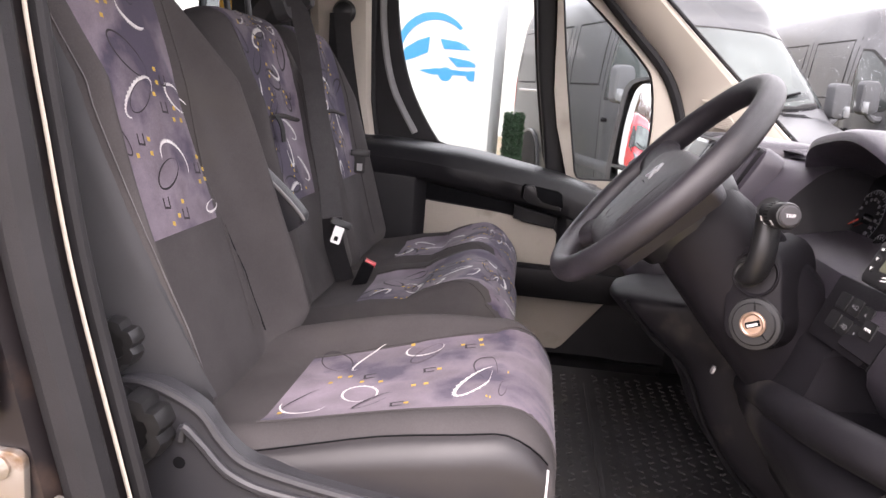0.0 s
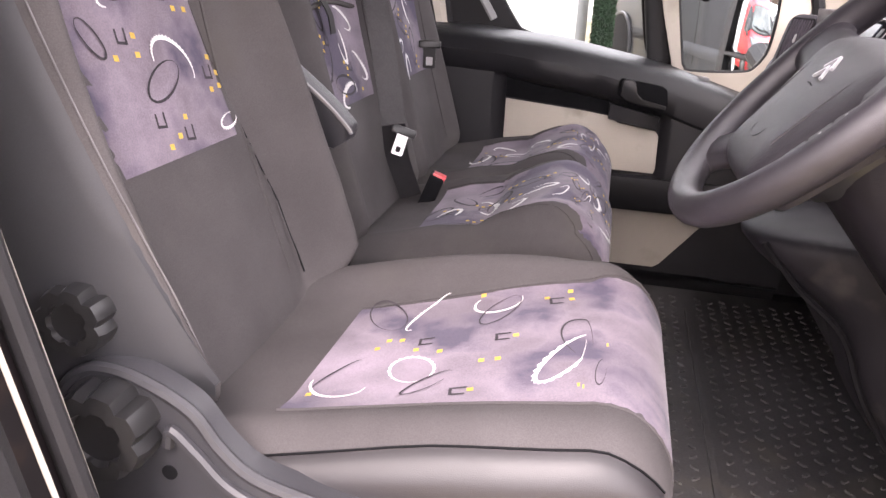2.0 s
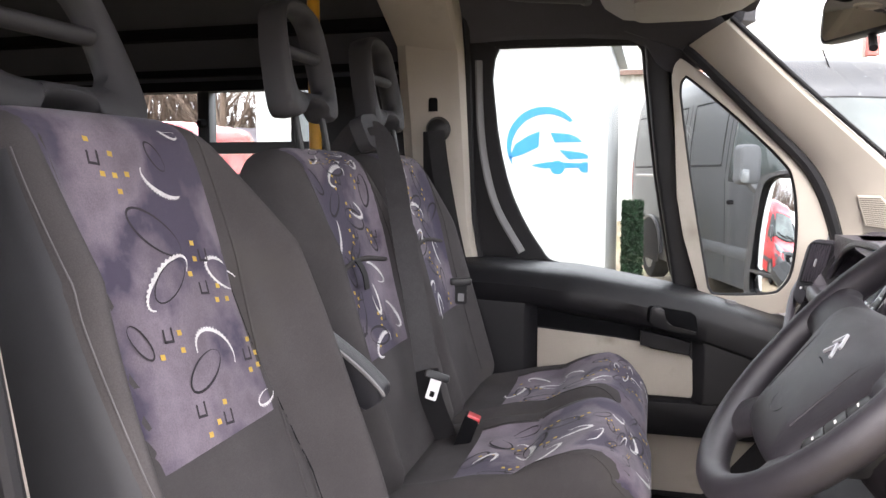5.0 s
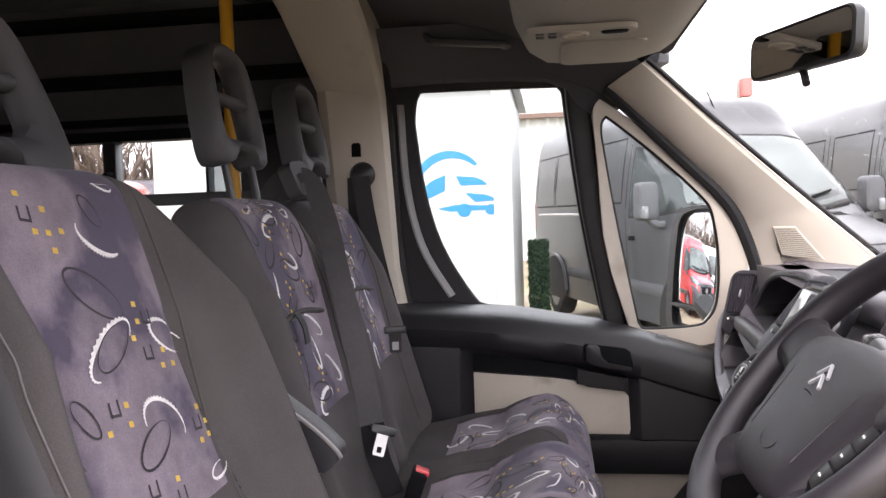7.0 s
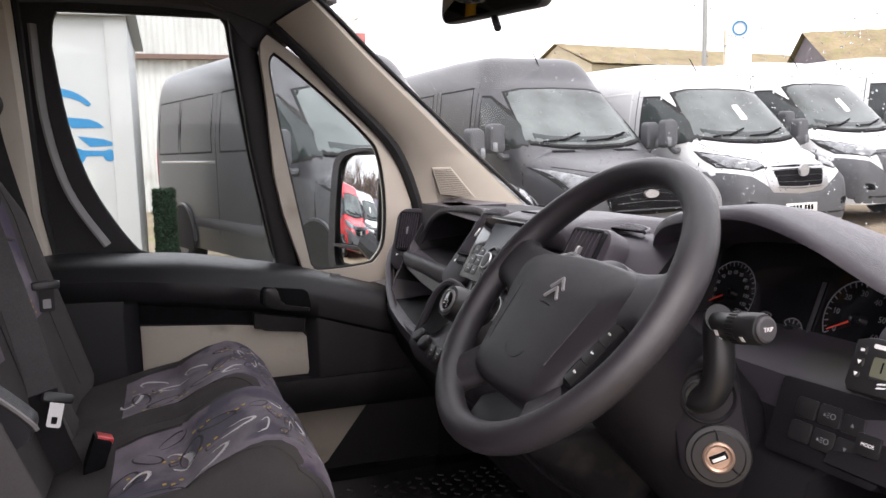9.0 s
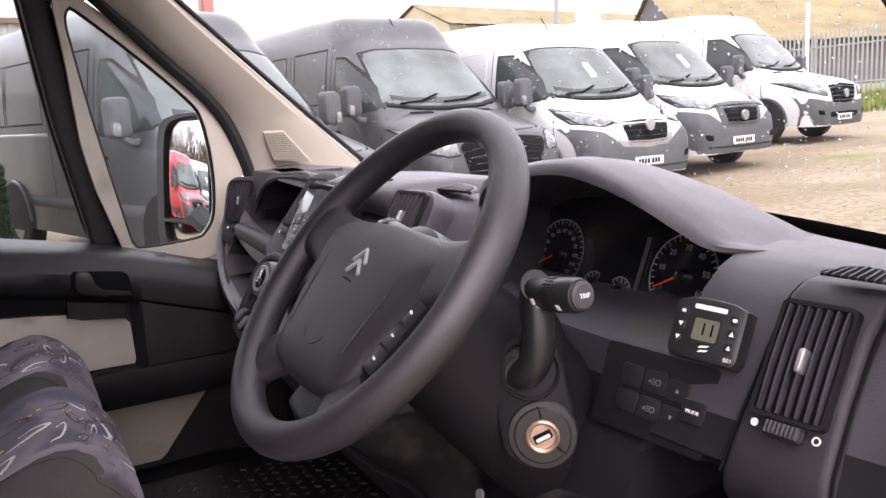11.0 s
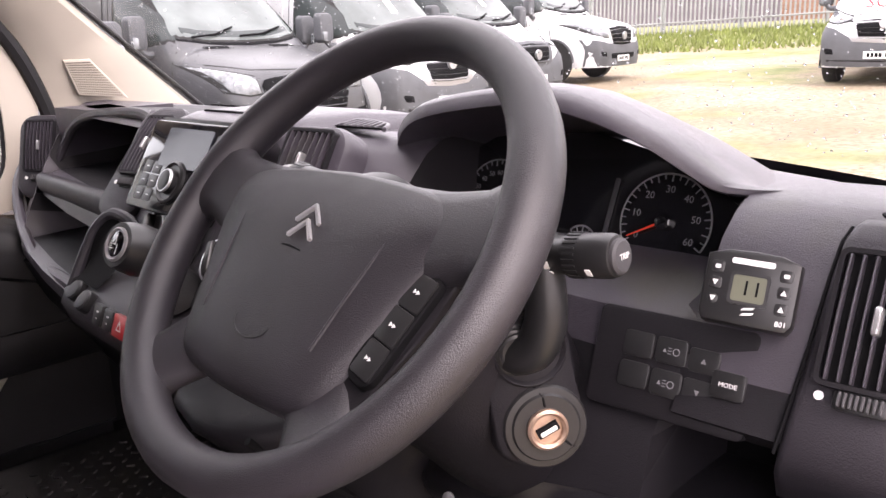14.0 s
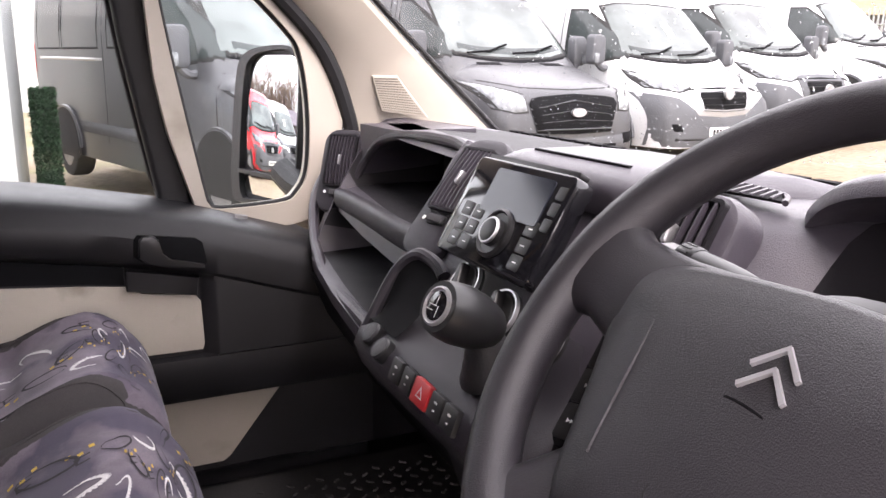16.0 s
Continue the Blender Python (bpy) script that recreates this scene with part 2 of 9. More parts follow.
YARN_DARK = material("dark yarn", (0.028, 0.024, 0.03), 0.9, vary=0.2, scale=40, fine=0.2, fine_scale=900)
YARN_GOLD = material("gold yarn", (0.55, 0.36, 0.07), 0.9, vary=0.15, scale=40, fine=0.25, fine_scale=900)
VINYL = material("grey seat side vinyl", (0.024, 0.0222, 0.024), 0.40, vary=0.1, scale=8, grain=0.3, grain_scale=1000, cells=True, bump_distance=0.0004)
SIDE_CLOTH = material("dark side cloth", (0.026, 0.0265, 0.0300), 0.6, vary=0.15, scale=9, fine=0.2, fine_scale=1500, grain=0.3, grain_scale=1600, bump_distance=0.0004)
SEAT_PLASTIC = material("seat side plastic", (0.030, 0.030, 0.034), 0.45, vary=0.1, scale=8, grain=0.3, grain_scale=800, cells=True, bump_distance=0.0005)
GREY_PLASTIC = material("grey headrest foam", (0.042, 0.041, 0.045), 0.6, vary=0.08, scale=8, grain=0.3, grain_scale=900, cells=True, bump_distance=0.0005)
ARM_GREY = material("silver grey plastic", (0.17, 0.165, 0.165), 0.45, vary=0.06, scale=8)
WEBBING = material("seat belt webbing", (0.012, 0.011, 0.0125), 0.75, vary=0.15, scale=20, fine=0.3, fine_scale=500)
EMBLEM = material("bright satin metal", (0.60, 0.60, 0.62), 0.30, 0.6, vary=0.05)
SILVER = material("silver paint", (0.45, 0.45, 0.46), 0.32, 0.7, vary=0.05)
TONGUE = material("bright steel tongue", (0.78, 0.77, 0.76), 0.3, 0.25, vary=0.05)
STEEL = material("bare steel", (0.35, 0.32, 0.29), 0.45, 0.9, vary=0.2, dirt=(0.2, 0.13, 0.08), dirt_amount=0.2, dirt_scale=30)
BRASS = material("worn brass lock", (0.48, 0.34, 0.26), 0.42, 0.75, vary=0.15, scale=60, dirt=(0.35, 0.22, 0.16), dirt_amount=0.3, dirt_scale=50)
RED = material("red plastic", (0.55, 0.03, 0.035), 0.35, vary=0.06)
DIAL_INK = material("soft white dial print", (0.17, 0.17, 0.18), 0.6, vary=0.03)
WHITE_INK = material("white print", (0.75, 0.75, 0.75), 0.6, vary=0.03)
NEEDLE = material("red needle", (0.75, 0.05, 0.02), 0.5, vary=0.03)
LCD = material("grey green display", (0.115, 0.120, 0.085), 0.35, vary=0.04)
RUBBER = material("rubber floor mat", (0.060, 0.058, 0.060), 0.72, vary=0.2, scale=6, fine=0.2, fine_scale=200, dirt=(0.075, 0.07, 0.062), dirt_amount=0.2, dirt_scale=8)
GASKET = material("rubber seal", (0.010, 0.0095, 0.011), 0.66, vary=0.2, scale=14, spec=0.35, grain=0.3, grain_scale=500)
BODY_DARK = material("dark van paint", (0.011, 0.009, 0.010), 0.38, vary=0.1, coat=0.15, spec=0.3, dirt=(0.045, 0.03, 0.024), dirt_amount=0.15, dirt_scale=14)
YELLOW = material("yellow grab pole", (0.72, 0.36, 0.025), 0.4, vary=0.06)
SCREEN = material("display glass", (0.012, 0.014, 0.022), 0.14, vary=0.05, spec=0.4)
PANE = glass("window glass", (0.80, 0.835, 0.835))
WINDSCREEN = glass("windscreen glass", (0.71, 0.74, 0.735))
TINTED = glass("tinted glass", (0.42, 0.45, 0.46))
MIRROR = material("mirror", (0.86, 0.87, 0.88), 0.02, 1.0, vary=0.01, vary_rough=0.01)

# ---- the cab: floor, pillars, roof, glass ----
bm = bmesh.new()
box(bm, -1.0, 0, 0.645, 4.1, 1.84, 0.05, 0.004)
solid("floor", bm, PLASTIC_LOW, "black cab floor of a van", "floor", kind="structure")

# studded rubber mat
mat_thing = thing("floor_mat", (0.5, 0, 0.672), "black studded rubber floor mat in the footwell", "floor mat")
bm = bmesh.new()
prism(bm, rrect(0.78, 1.62, 0.05), 0.009, Matrix.Translation((0.46, 0.0, 0.672)), 0.003)
part("base_sheet", bm, RUBBER, mat_thing)
bm = bmesh.new()
for i in range(23):
    for j in range(46):
        x, y = 0.10 + i * 0.032, -0.76 + j * 0.033 + (i % 2) * 0.0165
        if abs(x - 0.42) < 0.016:
            continue
        m = pose(x, y, 0.6805, 0, 0, 45 if (i + j) % 2 else -45)
        loft(bm, [[m @ Vector((a, b, h)) for a, b in rrect(0.021 * k, 0.0085 * k, 0.004, 1)] for k, h in ((1, 0), (0.75, 0.0035))])
tagged(part("studs", bm, RUBBER, mat_thing), kind="stuff")
bm = bmesh.new()
box(bm, 0.42, -0.03, 0.684, 0.012, 1.4, 0.008, 0.003)
part("rib", bm, RUBBER, mat_thing)

# bulkhead, sills and outer skin
bm = bmesh.new()
box(bm, 1.12, 0, 0.95, 0.06, 1.9, 0.7, 0.01)
solid("wall_front", bm, DEEP_BLACK, "matt black bulkhead under the windscreen", "wall", kind="structure")
bm = bmesh.new()
prism(bm, [(-3.0, 0.55), (0.85, 0.55), (0.95, 0.75), (0.95, 1.15), (-0.3, 1.15), (-0.3, 1.0), (-3.0, 1.0)], 0.03, basis((0, 1.0, 0), (1, 0, 0), (0, 0, 1)))
solid("wall_left_skin", bm, BODY_DARK, "dark painted outer skin of the van below the window", "wall", kind="structure")

bm = bmesh.new()
box(bm, 0.80, 0.918, 1.02, 0.46, 0.06, 0.70, 0.01)
solid("wall_left_kick", bm, PLASTIC_LOW, "black kick panel beside the passenger's feet", "wall", kind="structure")

# driver's side: wheel arch, sill, door pillar
pil = thing("door_pillar", (-0.35, -0.95, 0.6), "dark painted door pillar with rubber seals and a steel striker", "pillar", kind="structure")
bm = bmesh.new()
edge = [(-0.25, 2.0), (-0.245, 1.75), (-0.222, 1.56), (-0.205, 1.45), (-0.182, 1.32), (-0.130, 1.11), (-0.08, 0.9), (-0.05, 0.62)]
loft(bm, [[(x - 0.022, -0.945, z), (x - 0.040, -1.0, z), (x - 0.11, -1.005, z), (-0.62, -1.01, z), (-0.62, -0.90, z), (x - 0.02, -0.90, z)] for x, z in edge])
part("painted_post", bm, BODY_DARK, pil, "dark brown painted steel with dirt")
for dx, dy, r, m_, nm in ((-0.016, -0.972, 0.021, GASKET, "outer_seal"), (-0.004, -0.938, 0.0020, BEIGE, "trim_edge"), (-0.010, -0.912, 0.009, GASKET, "inner_seal")):
    bm = bmesh.new()
    tube(bm, smooth_line([(x + dx, dy, z) for x, z in edge], 6), r, 10)
    part(nm, bm, m_, pil, "beige plastic trim edge" if m_ is BEIGE else "")
bm = bmesh.new()
loft(bm, [[(x - 0.02, -0.90, z), (x - 0.05, -0.86, z), (-0.60, -0.86, z), (-0.60, -0.90, z)] for x, z in edge])
part("inner_trim", bm, BEIGE, pil, "beige plastic pillar trim")
bm = bmesh.new()
tube(bm, smooth_line([(-0.228, -1.0, 1.155), (-0.228, -1.045, 1.157), (-0.20, -1.055, 1.152), (-0.17, -1.045, 1.148), (-0.165, -1.0, 1.148)], 5), 0.006, 8)
prism(bm, rrect(0.05, 0.055, 0.012), 0.008, basis((-0.215, -1.002, 1.165), (1, 0, 0), (0, 0, 1)), 0.002)
lathe(bm, [(0.011, 0), (0.011, 0.005), (0.006, 0.008)], 12, basis((-0.212, -1.008, 1.178), (1, 0, 0), (0, 0, 1)))
part("striker", bm, STEEL, pil, "worn bare steel door striker")
bm = bmesh.new()
prism(bm, rrect(0.05, 0.07, 0.004), 0.001, basis((-0.235, -1.009, 1.255), (1, 0, 0), (0, 0, 1)))
part("sticker", bm, WHITE_INK, pil, "white paper sticker")
bm = bmesh.new()
for k in range(7):
    prism(bm, [(-0.018, 0), (0.018 - 0.006 * (k % 3), 0), (0.018 - 0.006 * (k % 3), 0.003), (-0.018, 0.003)], 0.0004, basis((-0.235, -1.0105, 1.23 + k * 0.008), (1, 0, 0), (0, 0, 1)))
part("sticker_print", bm, DEEP_BLACK, pil)
bm = bmesh.new()
box(bm, 0.4, -0.93, 0.60, 1.2, 0.14, 0.09, 0.02)
solid("door_sill", bm, PLASTIC_LOW, "black plastic door sill and step", "sill", kind="structure")

# walls behind the seats
wr = thing("wall_right", (-1.8, -0.93, 0.65), "dark grey lined side wall of the passenger cabin with windows", "wall", kind="structure")
for z0, z1 in ((0.60, 1.36), (1.86, 2.32)):
    bm = bmesh.new()
    box(bm, -1.8, -0.93, (z0 + z1) / 2, 2.4, 0.06, z1 - z0)
    part("lining", bm, HEADLINER, wr)
for x, w in ((-0.68, 0.18), (-1.75, 0.08), (-2.85, 0.3)):
    bm = bmesh.new()
    box(bm, x, -0.93, 1.61, w, 0.05, 0.50, 0.006)
    part("window_post", bm, SMOOTH_BLACK, wr)
for x0, x1 in ((-0.77, -1.71), (-1.79, -2.70)):
    bm = bmesh.new()
    prism(bm, [(x1, 1.36), (x0, 1.36), (x0, 1.86), (x1, 1.86)], 0.004, basis((0, -0.93, 0), (1, 0, 0), (0, 0, 1)))
    part("pane", bm, PANE, wr).visible_shadow = False
bm = bmesh.new()
box(bm, -3.0, 0, 1.47, 0.06, 1.92, 1.76)
solid("wall_rear", bm, HEADLINER, "dark grey lined rear wall of the van", "wall", kind="structure")
# left wall with its window band
wl = thing("wall_left", (-1.5, 0.95, 0.65), "dark grey lined cabin wall with a black framed window band", "wall", kind="structure")
bm = bmesh.new()
box(bm, -1.76, 0.955, 1.02, 2.48, 0.05, 0.74)
part("lower_lining", bm, HEADLINER, wl)
bm = bmesh.new()
box(bm, -1.76, 0.955, 2.085, 2.48, 0.05, 0.49)
part("upper_lining", bm, HEADLINER, wl)
for z, h, d in ((1.852, 0.030, 0.06), (1.895, 0.022, 0.05), (2.015, 0.034, 0.07), (2.186, 0.028, 0.09)):
    bm = bmesh.new()
    box(bm, -1.76, 0.955 - d / 2, z, 2.46, d, h, 0.008)
    part("ledge", bm, DEEP_BLACK, wl)
for x, w in ((-0.66, 0.26), (-0.893, 0.012), (-1.20, 0.044), (-1.62, 0.06), (-2.12, 0.035), (-2.75, 0.5)):
    bm = bmesh.new()
    box(bm, x, 0.95, 1.62, w, 0.045, 0.46, 0.006)
    part("window_post", bm, SMOOTH_BLACK, wl)
bm = bmesh.new()
box(bm, -1.76, 0.945, 1.662, 2.4, 0.04, 0.036, 0.006)
part("window_rail", bm, SMOOTH_BLACK, wl)
bm = bmesh.new()
lathe(bm, [(0.014, 0), (0.014, 0.02), (0.008, 0.03)], 14, basis((-1.20, 0.93, 1.74), (1, 0, 0), (0, 0, 1)))
part("window_catch", bm, DEEP_BLACK, wl)
for x0, x1 in ((-0.79, -0.888), (-0.898, -1.18), (-1.22, -1.59), (-1.65, -2.10)):
    for z0, z1 in ((1.40, 1.645), (1.68, 1.84)):
        bm = bmesh.new()
        prism(bm, [(x1, z0), (x0, z0), (x0, z1), (x1, z1)], 0.004, basis((0, 0.962, 0), (1, 0, 0), (0, 0, 1)))
        part("pane", bm, TINTED if x0 == -0.79 else PANE, wl).visible_shadow = False

# yellow pole
bm = bmesh.new()
tube(bm, [(-0.74, 0.76, 0.67), (-0.74, 0.76, 2.30)], 0.0175, 16)
lathe(bm, [(0.045, 0), (0.045, 0.006), (0.022, 0.02)], 18, Matrix.Translation((-0.74, 0.76, 0.67)))
solid("grab_pole", bm, YELLOW, "yellow painted upright grab pole behind the seats", "grab pole")

# roof lining
bm = bmesh.new()
rows = []
crown = [(-3.0, 2.33), (-0.8, 2.33), (-0.5, 2.25), (0.0, 2.12), (0.28, 2.02), (0.40, 1.955)]
for y in [v / 20 * 0.96 for v in range(-20, 21)]:
    trim_x = 0.40 - 0.9 * max(0.0, abs(y) - 0.66)
    row = []
    for x, _ in crown:
        x = min(x, trim_x)
        row.append((x, y, lerp(crown, x) - lerp([(-0.8, 0.10), (-0.4, 0.12), (0.0, 0.10), (0.2, 0.04)], x) * abs(y / 0.96) ** 5))
    rows.append(row)
top = [[(x, y, z + 0.05) for x, y, z in r] for r in rows]
for a, b in zip(rows, top):
    a.extend(b[::-1])
loft(bm, rows)
solid("ceiling", bm, HEADLINER, "dark grey cloth roof lining", "ceiling", kind="structure")

# overhead shelf in front, with lamp console
shelf = thing("overhead_shelf", (0.2, 0, 1.88), "beige moulded overhead shelf above the windscreen", "overhead shelf")
bm = bmesh.new()
rings = []
for y, k in ((0.625, 0.45), (0.615, 0.72), (0.595, 0.9), (0.56, 0.985), (0.50, 1.0), (0.0, 1.0), (-0.46, 1.0), (-0.56, 0.9), (-0.6, 0.5)):
    cx, cz = 0.24, 2.01
    prof = [(0.03, 2.10), (0.04, 2.01), (0.068, 1.955), (0.110, 1.928), (0.17, 1.922), (0.30, 1.922), (0.365, 1.938), (0.40, 1.96), (0.36, 2.04), (0.2, 2.10)]
    rings.append([(cx + (x - cx) * k, y, cz + (z - cz) * k) for x, z in prof])
loft(bm, rings)
part("shelf_body", bm, PALE_LINER, shelf)
for yc in (0.43, -0.43):
    bm = bmesh.new()
    prism(bm, rrect(0.17, 0.24, 0.03), 0.008, Matrix.Translation((0.225, yc, 1.926)) @ pose(0, 0, 0, 180), 0.003)
    part("sun_visor", bm, PALE_LINER, shelf)
pod = basis((0.175, 0.19, 1.920), (1, 0, 0), (0, -1, 0))
bm = bmesh.new()
prism(bm, rrect(0.20, 0.062, 0.025), 0.010, pod, 0.004)
console = part("lamp_console", bm, PALE_LINER, shelf)
bm = bmesh.new()
lathe(bm, [(0.024, 0.008), (0.024, 0.014), (0.02, 0.015), (0.018, 0.011), (0.006, 0.012)], 24, pod @ Matrix.Translation((-0.01, 0, 0)))
part("reading_lamp", bm, BEIGE, console)
bm = bmesh.new()
for a in (-0.075, -0.052):
    for b in (-0.012, 0.012):
        prism(bm, rrect(0.016, 0.014, 0.003), 0.013, pod @ Matrix.Translation((a, b, 0)), 0.002)
part("switch", bm, GREY_PLASTIC, console)
bm = bmesh.new()
prism(bm, rrect(0.05, 0.022, 0.01), 0.013, pod @ Matrix.Translation((0.06, 0.004, 0)), 0.003)
part("recess", bm, DEEP_BLACK, console)

# grab handle over the passenger door
bm = bmesh.new()
tube(bm, smooth_line([(-0.20, 0.83, 2.06), (-0.195, 0.765, 2.052), (-0.17, 0.745, 2.035), (-0.02, 0.745, 2.02), (0.0, 0.765, 2.022), (0.005, 0.83, 2.03)], 5), 0.011, 10, flat=1.4)
solid("ceiling_grab_bar", bm, GREY_PLASTIC, "grey plastic grab bar fixed to the roof lining", "grab bar")

# black header over the door, running down to the windscreen pillar
bm = bmesh.new()
edge_ = [(-0.44, 1.93), (-0.36, 1.950), (-0.2, 1.956), (0.0, 1.952), (0.11, 1.943), (0.155, 1.922), (0.185, 1.870), (0.21, 1.848), (0.26, 1.845), (0.30, 1.858), (0.34, 1.880)]
loft(bm, [[(x, 0.93, z), (x, 0.905, z - 0.002), (x, 0.893, z + 0.006), (x, 0.885, z + 0.03), (x, 0.86, 2.055), (x, 0.84, 2.10), (x, 0.93, 2.10)] for x, z in edge_])
loft(bm, [[(0.262, 0.862, 1.898), (0.30, 0.836, 1.910), (0.345, 0.790, 1.932), (0.385, 0.745, 1.950), (0.395, 0.73, 2.0), (0.24, 0.80, 2.07), (0.10, 0.862, 2.06), (0.10, 0.88, 1.96)],
          [(0.275, 0.90, 1.895), (0.32, 0.89, 1.915), (0.37, 0.86, 1.935), (0.42, 0.80, 1.955), (0.42, 0.80, 2.0), (0.24, 0.88, 2.09), (0.10, 0.92, 2.09), (0.10, 0.92, 1.96)]])
bmesh.ops.recalc_face_normals(bm, faces=bm.faces)
solid("door_header", bm, HEADLINER, "dark cloth covered header over the door", "header", kind="structure")
bm = bmesh.new()
box(bm, -0.1, -0.90, 2.02, 1.1, 0.10, 0.08, 0.02)
solid("door_header_right", bm, HEADLINER, "dark cloth covered header over the open door", "header", kind="structure")


# A-pillar trims with tweeter grille
def pillar_trim(side, name):
    th = thing(name, (0.7, 0.78 * side, 1.4), "beige plastic windscreen pillar trim with tweeter grille", "pillar trim", kind="structure")
    ws = [(0.355, 1.955), (0.385, 1.927), (0.51, 1.80), (0.73, 1.59), (0.91, 1.425), (0.97, 1.37)]
    ga = [(0.262, 1.905), (0.30, 1.872), (0.45, 1.72), (0.575, 1.585), (0.635, 1.44), (0.645, 1.34)]
    b2 = bmesh.new()
    rings = []
    for a, b in zip(smooth_line([(x, 0, z) for x, z in ws], 6), smooth_line([(x, 0, z) for x, z in ga], 6)):
        q = max(0.0, min(1.0, (1.94 - a.z) / 0.52))
        w, g = Vector((a.x + 0.038 * q, 0.752 + 0.075 * q, a.z - 0.010 * q)), Vector((b.x + 0.012 * q, 0.835 + 0.03 * q, b.z))
        m1, m2 = w.lerp(g, 0.12) + Vector((0, -0.012, 0)), w.lerp(g, 0.55) + Vector((0, -0.022, 0))
        m3 = w.lerp(g, 0.9) + Vector((0, -0.012, 0))
        push = Vector((0, 0.075 * q if side < 0 else 0.0, 0))
        rings.append([Vector((p.x, (p.y + push.y) * side, p.z)) for p in (w + Vector((0.02, 0.08, 0.01)), w, m1, m2, m3, g, g + Vector((0.02, 0.06, 0)))])
    loft(b2, rings)
    part("trim", b2, BEIGE, th)
    b2 = bmesh.new()
    tube(b2, [Vector((b.x - 0.004, (0.84 + (0.03 if side > 0 else 0.16) * max(0, 1.94 - b.z)) * side, b.z)) for b in smooth_line([(x, 0, z) for x, z in ga], 6)], 0.016, 8)
    part("seal", b2, GASKET, th, "black rubber seal")
    b2 = bmesh.new()
    tube(b2, [Vector((a.x + 0.004 + 0.073 * max(0, 1.94 - a.z), (0.75 + (0.144 if side > 0 else 0.28) * max(0, 1.94 - a.z)) * side, a.z + 0.002)) for a in smooth_line([(x, 0, z) for x, z in ws], 6)], 0.006, 8)
    part("glass_edge", b2, GASKET, th)
    return th


TWEETER = ((0.6755, 0.835, 1.530), (0.722, 0.812, 1.530), (0.789, 0.800, 1.444), (0.698, 0.838, 1.455))
PL = pillar_trim(1, "pillar_trim_left")
pillar_trim(-1, "pillar_trim_right")
TW = [Vector(v) for v in TWEETER]
gm = basis((TW[0] + TW[1] + TW[2] + TW[3]) / 4 + Vector((-0.004, -0.006, 0)), TW[2] - TW[3], TW[0] - TW[3])
flat = [((gm.inverted() @ v).x, (gm.inverted() @ v).y) for v in (TW[3], TW[2], TW[1], TW[0])]
bm = bmesh.new()
prism(bm, flat, 0.006, gm, 0.003)
tw = part("tweeter_frame", bm, BEIGE, PL)
bm = bmesh.new()
for i in range(20):
    for j in range(14):
        u, v = 0.08 + 0.84 * i / 19, 0.08 + 0.84 * j / 13
        lo = Vector(flat[0]).lerp(Vector(flat[1]), u)
        hi = Vector(flat[3]).lerp(Vector(flat[2]), u)
        c = lo.lerp(hi, v)
        prism(bm, circle(0.0014, 6), 0.001, gm @ Matrix.Translation((c.x, c.y, 0.0058)))
tagged(part("perforation", bm, material("grille holes", (0.15, 0.13, 0.105), 0.7), tw), kind="stuff")

# windscreen
wind = thing("window_1", (0.7, 0, 1.4), "curved windscreen of clear glass with rain drops", "windscreen", kind="structure")


def screen_point(u, v, lift=0.0):
    """u across from -1 to 1, v from the foot up."""
    x, z = 0.985 - 0.655 * v, 1.355 + 0.625 * v
    bow = 0.11 * (1 - abs(u) ** 2.2)
    return Vector((x + bow * 0.8 + lift * 0.7, u * (0.875 - 0.10 * v), z + bow * 0.35 + lift * 0.7))


bm = bmesh.new()
sheet(bm, [[screen_point(u / 12, v / 12) for u in range(-12, 13)] for v in range(-1, 13)])
g = part("pane", bm, WINDSCREEN, wind)
g.visible_shadow = False
bm = bmesh.new()
rng = random.Random(4)
for k in range(5200):
    u, v = rng.uniform(-0.97, 0.97), rng.uniform(0.03, 0.97)
    r = rng.choice((0.0006, 0.0008, 0.0009, 0.0010, 0.0011, 0.0013, 0.0018))
    c = screen_point(u, v, 0.0006)
    m = basis(c, (0, 1, 0), (-0.69, 0, 0.72))
    loft(bm, [[m @ Vector((x * q, y * q * 1.15, -h)) for x, y in circle(r, 6)] for q, h in ((1, 0), (0.72, -r * 0.35), (0.25, -r * 0.5))])
drop_b = material("rain drop", (0.75, 0.77, 0.78), 0.08, vary=0.02, spec=0.8)
drop_b.node_tree.nodes["Principled BSDF"].inputs["Transmission Weight"].default_value = 0.75
dr = tagged(part("rain_drops", bm, drop_b, wind, "small clear rain drops on the glass"), kind="stuff")
dr.visible_shadow = False
bm = bmesh.new()
tube(bm, [screen_point(u / 12, -0.07) + Vector((-0.01, 0, 0.004)) for u in range(-12, 13)], 0.011, 8)
part("lower_seal", bm, GASKET, wind)
bm = bmesh.new()
sheet(bm, [[screen_point(u / 12, v) + Vector((-0.004, 0, -0.004)) for u in range(-12, 13)] for v in (0.965, 1.0, 1.03)])
part("upper_band", bm, GASKET, wind)
bm = bmesh.new()
sheet(bm, [[screen_point(u / 12, v) + Vector((-0.004, 0, -0.004)) for u in range(-12, 13)] for v in (-0.08, -0.04, 0.004)])
part("lower_band", bm, GASKET, wind)
for y0, y1 in ((0.10, 0.72), (-0.70, -0.10)):
    bm = bmesh.new()
    tube(bm, [screen_point(y0 / 0.8, -0.10, 0.02), screen_point((y0 * 0.3 + y1 * 0.7) / 0.8, -0.045, 0.014), screen_point(y1 / 0.8, -0.03, 0.01)], 0.006, 6)
    part("wiper_blade", bm, DEEP_BLACK, wind)

